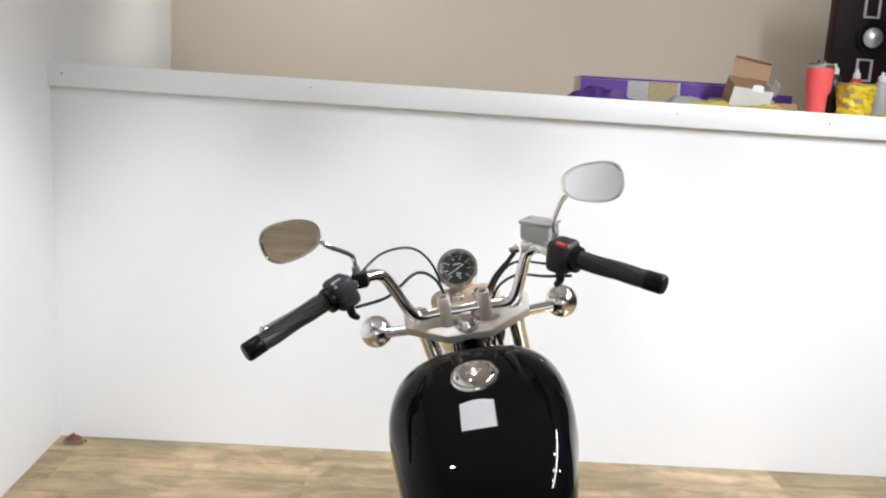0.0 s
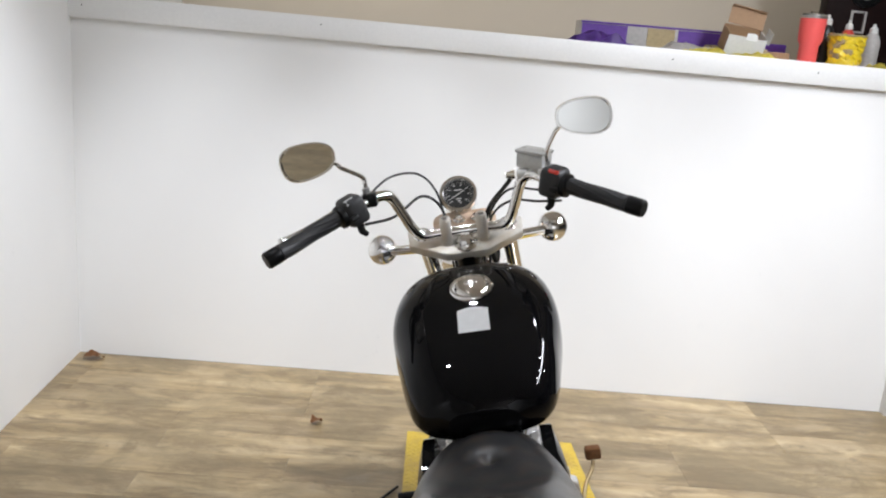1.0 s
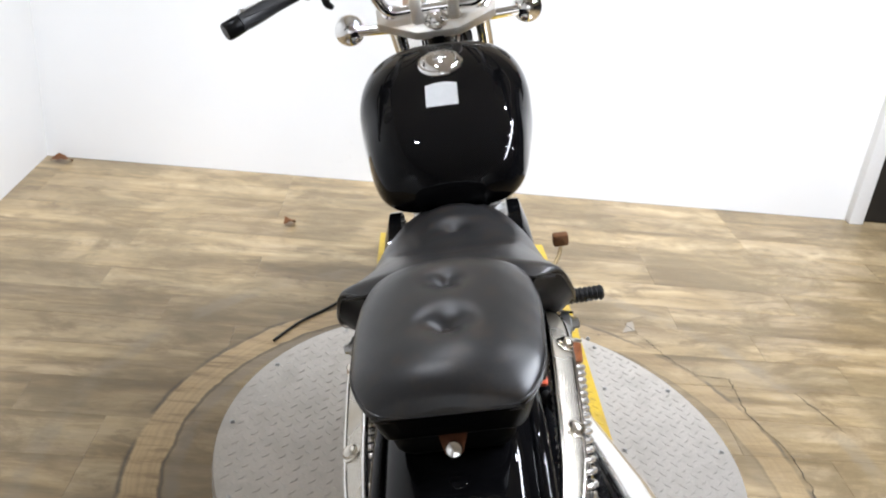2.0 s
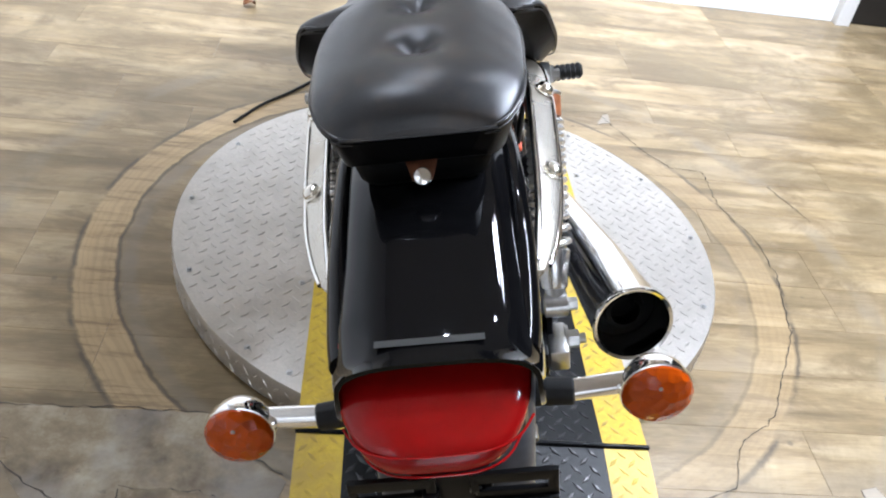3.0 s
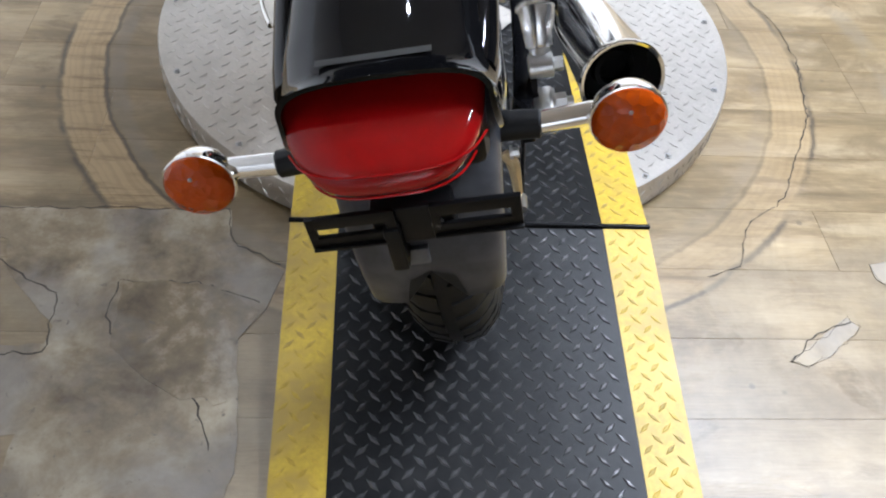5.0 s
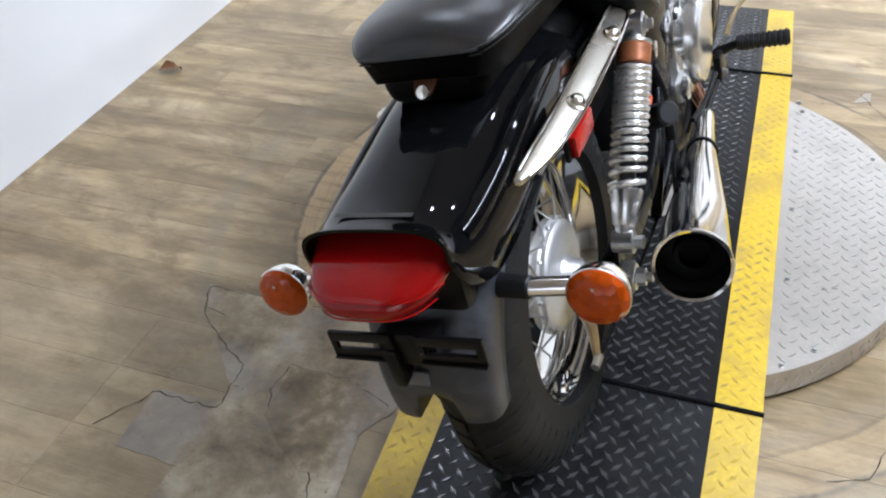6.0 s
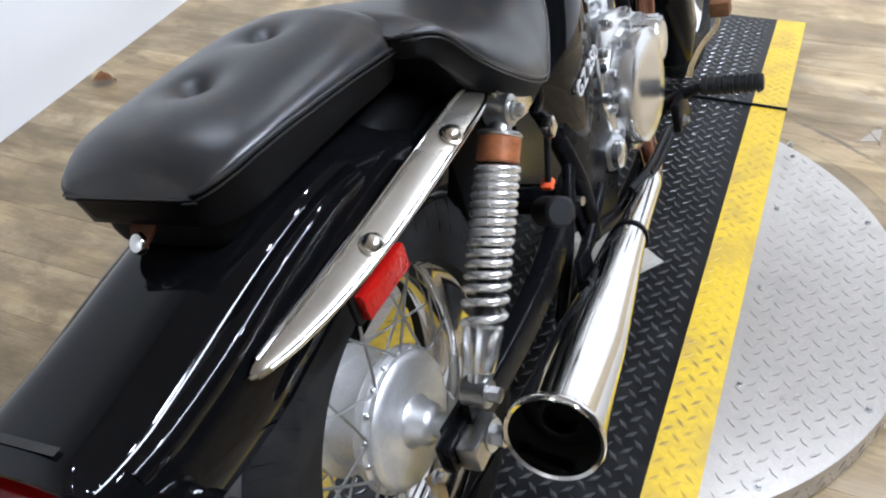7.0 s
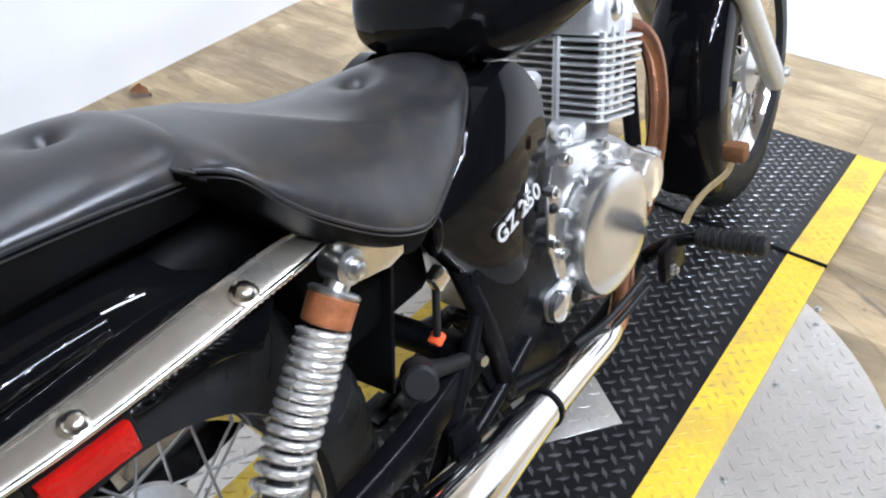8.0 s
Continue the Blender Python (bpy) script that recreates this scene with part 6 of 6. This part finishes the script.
tumbler()
KRAFT = simple("kraft_card", (0.36, 0.22, 0.12), 0.7, 0, 150, 0.12, 0.05, 0.08)
CARD = simple("white_card", (0.74, 0.74, 0.72), 0.6, 0, 90, 0.05, 0.05, 0.05)
PURPLE = simple("purple_print", (0.13, 0.05, 0.33), 0.4, 0, 40, 0.2, 0.06)
YELLOW = simple("yellow_print", (0.78, 0.66, 0.10), 0.45, 0, 60, 0.15, 0.06)
GREYP = simple("grey_film", (0.45, 0.43, 0.41), 0.35, 0, 60, 0.15, 0.08)
SACHET = simple("yellow_sachet_film", (0.80, 0.60, 0.03), 0.32, 0, 60, 0.2, 0.08)
CLEAR_FILM = simple("hazy_plastic_film", (0.62, 0.58, 0.55), 0.25, 0, 60, 0.2, 0.08)
OCHRE = simple("tan_card", (0.42, 0.33, 0.18), 0.6, 0, 60, 0.15, 0.06)
carton = thing("carton", "open white cardboard box with a brown inner lid", "box", m=pose(0.925, 2.285, DZ + 0.028, 20, 6, 0))
for nm, c, s_, mt in (("front_panel", (0, -0.050, 0.042), (0.160, 0.003, 0.080), CARD), ("back_panel", (0, 0.050, 0.048), (0.160, 0.003, 0.092), KRAFT), ("side_panel", (-0.0785, 0, 0.045), (0.003, 0.097, 0.086), KRAFT), ("side_panel", (0.0785, 0, 0.045), (0.003, 0.097, 0.086), CARD), ("base", (0, 0, 0.0015), (0.154, 0.097, 0.003), CARD)):
    part(nm, box(c, s_), mt, carton)
lid = part("lid_flap", box((0, 0, 0.036), (0.150, 0.003, 0.072), 0.0), KRAFT, carton, "brown kraft lid flap")
lid.matrix_local = pose(0.006, 0.050, 0.095, -34, 3, -4)
part("lid_lip", box((0, -0.007, 0.074), (0.146, 0.017, 0.003), 0.0), KRAFT, lid)
part("front_tab", extrude([(-0.024, 0), (0.024, 0), (0.022, 0.026), (0.008, 0.03), (-0.02, 0.027)], 0.002, pose(0.014, -0.053, 0.072, 74, 0, 0)), CARD, carton)
part("side_flap", box((0.094, -0.012, 0.088), (0.002, 0.070, 0.050), 0.0, Matrix.Rotation(radians(4), 4, "Y")), CARD, carton)
tagged(part("tan_box", box((0.935, 2.355, DZ + 0.024), (0.24, 0.10, 0.048), 0.003), OCHRE), "low tan cardboard box under the open carton", "box")
bx = thing("flat_box", "long flat box with purple and grey printing", "box", m=pose(0.615, 2.60, DZ, 0, 0, -2))
part("body", box((0, 0, 0.055), (0.64, 0.20, 0.110), 0.003), GREYP, bx)
for px, pw, mt in ((-0.215, 0.20, PURPLE), (0.035, 0.12, OCHRE), (0.21, 0.20, PURPLE)):
    part("print_panel", box((px, -0.1015, 0.054), (pw, 0.003, 0.088), 0), mt, bx)
part("print_border", box((0, -0.1015, 0.105), (0.64, 0.003, 0.008), 0), PURPLE, bx)
tagged(part("purple_case", box((1.10, 2.60, DZ + 0.038), (0.24, 0.14, 0.076), 0.004), PURPLE), "dark purple box behind the tumbler", "box")
tagged(part("card_sleeve", box((1.09, 2.37, DZ + 0.02), (0.14, 0.08, 0.04), 0.003), KRAFT), "low brown card sleeve beside the tumbler", "box")


def crumpled(name, c, s_, mat, label, seed, rz):
    rng = random.Random(seed)
    bm = bmesh.new()
    n = 10
    g = [[bm.verts.new((s_[0] * (i / n - 0.5), s_[1] * (j / n - 0.5), 0.0)) for i in range(n + 1)] for j in range(n + 1)]
    h = [[rng.random() for i in range(n + 3)] for j in range(n + 3)]
    for j in range(n + 1):
        for i in range(n + 1):
            rim = min(1.0, 0.35 + 0.35 * min(i, j, n - i, n - j))
            g[j][i].co.z = 0.003 + s_[2] * rim * (0.45 * h[j][i] + 0.2 * (h[j + 1][i] + h[j][i + 1]) + 0.15 * h[j + 1][i + 1])
    for j in range(n):
        for i in range(n):
            bm.faces.new((g[j][i], g[j][i + 1], g[j + 1][i + 1], g[j + 1][i]))
    bmesh.ops.solidify(bm, geom=bm.faces[:], thickness=0.0015)
    bm.transform(pose(*c, 0, 0, rz))
    return tagged(part(name, bm, mat, None, "", 25), label, "packet")


crumpled("plastic_packet", (0.335, 2.26, DZ), (0.27, 0.13, 0.075), PURPLE, "crumpled purple plastic packet", 2, 2)
crumpled("wrapper", (0.705, 2.235, DZ), (0.25, 0.13, 0.058), CLEAR_FILM, "crumpled clear and grey wrapper", 3, 4)
crumpled("wrapper", (0.745, 2.165, DZ), (0.20, 0.08, 0.045), YELLOW, "crumpled yellow foil snack wrapper", 5, -6)
crumpled("envelope", (0.955, 2.185, DZ), (0.20, 0.09, 0.038), YELLOW, "flat yellow paper envelope", 7, -3)
crumpled("wrapper", (1.52, 2.24, DZ), (0.15, 0.1, 0.036), YELLOW, "crumpled yellow wrapper beside the basket", 9, 5)
tub = thing("basket", "clear tub filled with bright yellow sachets", "basket", m=pose(1.372, 2.29, DZ))
part("tub_base", lathe((0, 0, 0.001), (0, 0, 1), [(0.048, 0), (0.050, 0.006), (0.062, 0.118), (0.001, 0.122)], 28), SACHET, tub)
part("tub_rim", lathe((0, 0, 0.126), (0, 0, 1), [(0.072, 0), (0.078, 0.003), (0.078, 0.007), (0.072, 0.009)], 28, loop=True), OCHRE, tub)
rng = random.Random(4)
for j in range(7):
    for k in range(12):
        a, zz = 2 * math.pi * (k + 0.5 * (j % 2) + rng.uniform(-0.15, 0.15)) / 12, 0.012 + 0.018 * j
        rr = 0.052 + 0.11 * zz
        part("sachet", box((0, 0, 0), (0.042, 0.012, 0.024), 0.005, pose(rr * math.cos(a), rr * math.sin(a), zz, rng.uniform(-25, 25), rng.uniform(-32, 32), math.degrees(a) + 90 + rng.uniform(-20, 20))), SACHET if rng.random() < 0.85 else OCHRE, tub)


def bottle(x, y, r, h, body, cap_, label):
    t = thing("bottle", label, "bottle", m=pose(x, y, DZ))
    part("body", lathe((0, 0, 0), (0, 0, 1), [(r * 0.9, 0), (r, 0.005), (r, h * 0.62), (r * 0.75, h * 0.74), (r * 0.4, h * 0.82)], 24), body, t)
    part("cap", lathe((0, 0, h * 0.80), (0, 0, 1), [(r * 0.5, 0), (r * 0.5, h * 0.1), (r * 0.22, h * 0.14), (r * 0.16, h * 0.2)], 18), cap_, t)


bottle(1.335, 2.42, 0.036, 0.215, DOOR_DARK, CARD, "black bottle with a white cap")
bottle(1.44, 2.44, 0.03, 0.20, RED_PLASTIC, CARD, "red bottle with a white nozzle")
bottle(1.53, 2.40, 0.034, 0.19, GREYP, CARD, "clear bottle with a pale cap")
bottle(1.28, 2.40, 0.022, 0.11, lens_mat("green_liquid", (0.12, 0.32, 0.14), 0.2), PLASTIC, "small bottle with a green label")
WOODC = simple("dark_wood_veneer", (0.013, 0.005, 0.0045), 0.5, 0, 40, 0.3, 0.06, 0.05, spec=0.15)
spk = thing("loudspeaker", "dark wood cabinet loudspeaker with a round grey driver", "loudspeaker", m=pose(1.68, 2.80, DZ))
part("cabinet", box((0.02, 0.01, 0.34), (0.46, 0.08, 0.68), 0.006), WOODC, spk)
part("driver_rim", lathe((-0.035, -0.032, 0.356), (0, -1, 0), [(0.080, 0), (0.080, 0.008), (0.072, 0.014), (0.064, 0.006)], 40), PLASTIC, spk)
part("driver_cone", lathe((-0.035, -0.030, 0.356), (0, -1, 0), [(0.066, 0.004), (0.052, 0.000), (0.048, 0.004), (0.036, 0.018), (0.014, 0.028), (0.001, 0.029)], 40), CAST, spk)
for z in (0.49, 0.21):
    bm = bmesh.new()
    for c, s_ in (((-0.032, 0, 0), (0.010, 0.008, 0.10)), ((0.032, 0, 0), (0.010, 0.008, 0.10)), ((0, 0, 0.046), (0.054, 0.008, 0.009)), ((0, 0, -0.046), (0.054, 0.008, 0.009))):
        box(c, s_, 0.001, bm=bm)
    bm.transform(pose(-0.055, -0.034, z))
    part("port_frame", bm, GREYP, spk, "pale rectangular port frame")


def leaf(x, y, rz, size, label):
    bm = bmesh.new()
    n = 10
    L_, R_ = [], []
    mid = []
    for k in range(n + 1):
        u = k / n
        w = size * 0.34 * math.sin(math.pi * u) ** 0.8 * (1 + 0.25 * math.sin(u * 21)) + 0.001
        z = 0.006 + 0.012 * math.sin(math.pi * u)
        mid.append(bm.verts.new((size * (u - 0.5), 0, z)))
        L_.append(bm.verts.new((size * (u - 0.5), w, z + 0.010 * math.sin(u * 5))))
        R_.append(bm.verts.new((size * (u - 0.5), -w, z + 0.004)))
    for k in range(n):
        bm.faces.new((mid[k], mid[k + 1], L_[k + 1], L_[k]))
        bm.faces.new((R_[k], R_[k + 1], mid[k + 1], mid[k]))
    bmesh.ops.solidify(bm, geom=bm.faces[:], thickness=0.0006)
    lo = min(v.co.z for v in bm.verts)
    bm.transform(pose(x, y, -lo, 0, 0, rz))
    return tagged(part("dry_leaf", bm, LEAF), label, "leaf", "dry leaves on the floor")


LEAF = simple("dry_leaf", (0.26, 0.11, 0.04), 0.7, 0, 120, 0.3, 0.05, 0.2)
leaf(-1.66, 1.955, 15, 0.085, "curled brown dry leaf in the room corner")
leaf(-0.667, 1.52, 50, 0.055, "small brown dry leaf on the floor")
leaf(-1.60, 0.585, 30, 0.07, "brown dry leaf by the side wall")
cord = thing("cord", "thin black cord lying on the floor", "cable")
part("lead", tube([(-0.345, 1.10, 0.012), (-0.40, 1.02, 0.006), (-0.47, 0.918, 0.005), (-0.54, 0.83, 0.005), (-0.60, 0.72, 0.005)], 0.0045, 8), RUBBER, cord)

# ---------------- floor planks ----------------
floor = slab("floor", (0.85, -0.5, -0.0555), (5.5, 5.1, 0.10), GAP, "worn wood-look vinyl plank floor", "floor")
slab("floor_south", (2.6, -5.58, -0.050), (9.2, 5.06, 0.10), PLANK, "wood-look vinyl floor continuing across the showroom", "floor")
slab("floor_east", (5.3, -0.5, -0.050), (3.4, 5.1, 0.10), PLANK, "wood-look vinyl floor beside the bay", "floor")


def plank_shape(L_, W_):
    bm = bmesh.new()
    b = 0.0004
    top = [bm.verts.new(p) for p in ((b, b, 0), (L_ - b, b, 0), (L_ - b, W_ - b, 0), (b, W_ - b, 0))]
    lip = [bm.verts.new(p) for p in ((0, 0, -0.0005), (L_, 0, -0.0005), (L_, W_, -0.0005), (0, W_, -0.0005))]
    foot = [bm.verts.new(p) for p in ((0, 0, -0.005), (L_, 0, -0.005), (L_, W_, -0.005), (0, W_, -0.005))]
    bm.faces.new(top)
    for a, c in ((top, lip), (lip, foot)):
        for i in range(4):
            bm.faces.new((c[i], c[(i + 1) % 4], a[(i + 1) % 4], a[i]))
    me = bpy.data.meshes.new("plank")
    bm.to_mesh(me)
    bm.free()
    me.materials.append(PLANK)
    return me




def crack(pts, r=0.0022, seed=0):
    rng = random.Random(seed)
    fine = []
    for a, b in zip(pts, pts[1:]):
        n = max(2, int((Vector((*b, 0)) - Vector((*a, 0))).length / 0.014))
        for k in range(n):
            t = k / n
            fine.append((a[0] + (b[0] - a[0]) * t + rng.uniform(-0.004, 0.004), a[1] + (b[1] - a[1]) * t + rng.uniform(-0.004, 0.004), 0.0004))
    fine.append((*pts[-1], 0.0004))
    bm = tube(fine, [r * rng.uniform(0.22, 0.75) for _ in fine], 6, 1, smooth=False)
    for v in bm.verts:
        v.co.z = 0.0016 + (v.co.z - 0.0004) * 0.35
    part("floor_crack", bm, SEALANT, floor)


crack([(0.482, 0.96), (0.56, 0.80), (0.633, 0.692), (0.729, 0.684), (0.723, 0.516), (0.781, 0.36), (0.784, 0.224), (0.742, 0.02)], 0.0020, 1)
crack([(0.742, 0.02), (0.606, -0.238), (0.509, -0.314), (0.464, -0.416), (0.40, -0.44)], 0.0018, 2)
crack([(0.28, 0.996), (0.311, 0.989), (0.363, 0.977), (0.429, 0.981), (0.508, 0.985)], 0.0013, 9)
crack([(0.909, 0.635), (0.978, 0.46)], 0.0018, 3)
crack([(0.631, -0.534), (0.56, -0.56), (0.497, -0.62)], 0.0022, 4)
crack([(-0.897, -0.307), (-0.66, -0.302), (-0.446, -0.301), (-0.435, -0.38), (-0.348, -0.429)], 0.0020, 5)
crack([(-0.897, -0.307), (-0.86, -0.39), (-0.794, -0.44), (-0.70, -0.50), (-0.693, -0.571), (-0.691, -0.613), (-0.834, -0.614), (-0.90, -0.72)], 0.0024, 6)
crack([(-0.607, -0.469), (-0.61, -0.54), (-0.59, -0.59), (-0.52, -0.64), (-0.452, -0.694), (-0.42, -0.78)], 0.0022, 7)
crack([(-0.607, -0.469), (-0.48, -0.47), (-0.375, -0.511)], 0.0016, 8)


def worn_patch(name, outline, z, mat, label, seed):
    """A torn floor layer: an outline with ragged edges and a small thickness."""
    rng = random.Random(seed)
    pts = []
    for a, b in zip(outline, outline[1:] + outline[:1]):
        n = max(1, int(math.hypot(b[0] - a[0], b[1] - a[1]) / 0.02))
        for k in range(n):
            j = 0.003 if k else 0.0
            pts.append((a[0] + (b[0] - a[0]) * k / n + rng.uniform(-j, j), a[1] + (b[1] - a[1]) * k / n + rng.uniform(-j, j)))
    ob = part(name, extrude(pts, 0.0012, pose(0, 0, z)), mat, floor, label)
    return ob


worn_patch("worn_patch", [(-0.902, -0.300), (-0.65, -0.305), (-0.446, -0.301), (-0.435, -0.378), (-0.341, -0.443), (-0.364, -0.526), (-0.401, -0.582), (-0.379, -0.814), (-0.42, -0.96), (-0.55, -1.02), (-0.70, -0.95), (-0.693, -0.753), (-0.825, -0.749), (-0.836, -0.608), (-0.694, -0.597), (-0.689, -0.563), (-0.746, -0.501), (-0.797, -0.44), (-0.811, -0.381), (-0.864, -0.369)], 0.0003, BARE, "bare grey-brown patch where the vinyl has worn off", 21)
worn_patch("torn_layer", [(-0.601, -0.478), (-0.539, -0.466), (-0.449, -0.48), (-0.372, -0.528), (-0.402, -0.585), (-0.405, -0.70), (-0.424, -0.706), (-0.44, -0.69), (-0.473, -0.697), (-0.53, -0.66), (-0.595, -0.602)], 0.0012, FLAP, "torn olive-brown piece of flooring", 22)
worn_patch("worn_patch", [(0.488, 0.973), (0.508, 0.982), (0.503, 0.926), (0.461, 0.91)], 0.0003, BARE, "small bare grey chip in the vinyl", 23)
worn_patch("worn_patch", [(0.495, -0.618), (0.56, -0.575), (0.626, -0.526), (0.639, -0.549), (0.58, -0.600), (0.522, -0.628)], 0.0003, CHIP, "bare strip where the vinyl has worn off", 24)
worn_patch("worn_patch", [(0.715, -0.405), (0.749, -0.397), (0.758, -0.423), (0.730, -0.454), (0.713, -0.439)], 0.0003, CHIP, "small bare grey chip in the vinyl", 25)
worn_patch("worn_patch", [(0.880, -0.162), (0.912, -0.148), (0.895, -0.209), (0.862, -0.228)], 0.0003, CHIP, "small bare grey chip in the vinyl", 26)
crack([(0.495, -0.618), (0.56, -0.575), (0.626, -0.526), (0.639, -0.549), (0.58, -0.600), (0.522, -0.628), (0.495, -0.618)], 0.0010, 10)
crack([(0.715, -0.405), (0.749, -0.397), (0.758, -0.423), (0.730, -0.454), (0.713, -0.439), (0.715, -0.405)], 0.0009, 11)
crack([(0.880, -0.162), (0.912, -0.148), (0.895, -0.209), (0.862, -0.228), (0.880, -0.162)], 0.0009, 12)
PW, PL = 0.1524, 0.9144
shapes = {}
rng = random.Random(11)
row = 0
y = 2.018
while y > -2.95:
    y -= PW
    x = -1.86 - rng.choice((0.0, 0.23, 0.46, 0.69))
    while x < 3.6:
        x0, x1 = max(x, -1.86), min(x + PL, 3.6)
        if x1 - x0 > 0.05:
            key = round(x1 - x0 - 0.0003, 3)
            if key not in shapes:
                shapes[key] = plank_shape(key, PW - 0.0003)
            pl = new("plank", shapes[key])
            pl.parent = floor
            pl.location = (x0, y, 0)
        x += PL
    row += 1
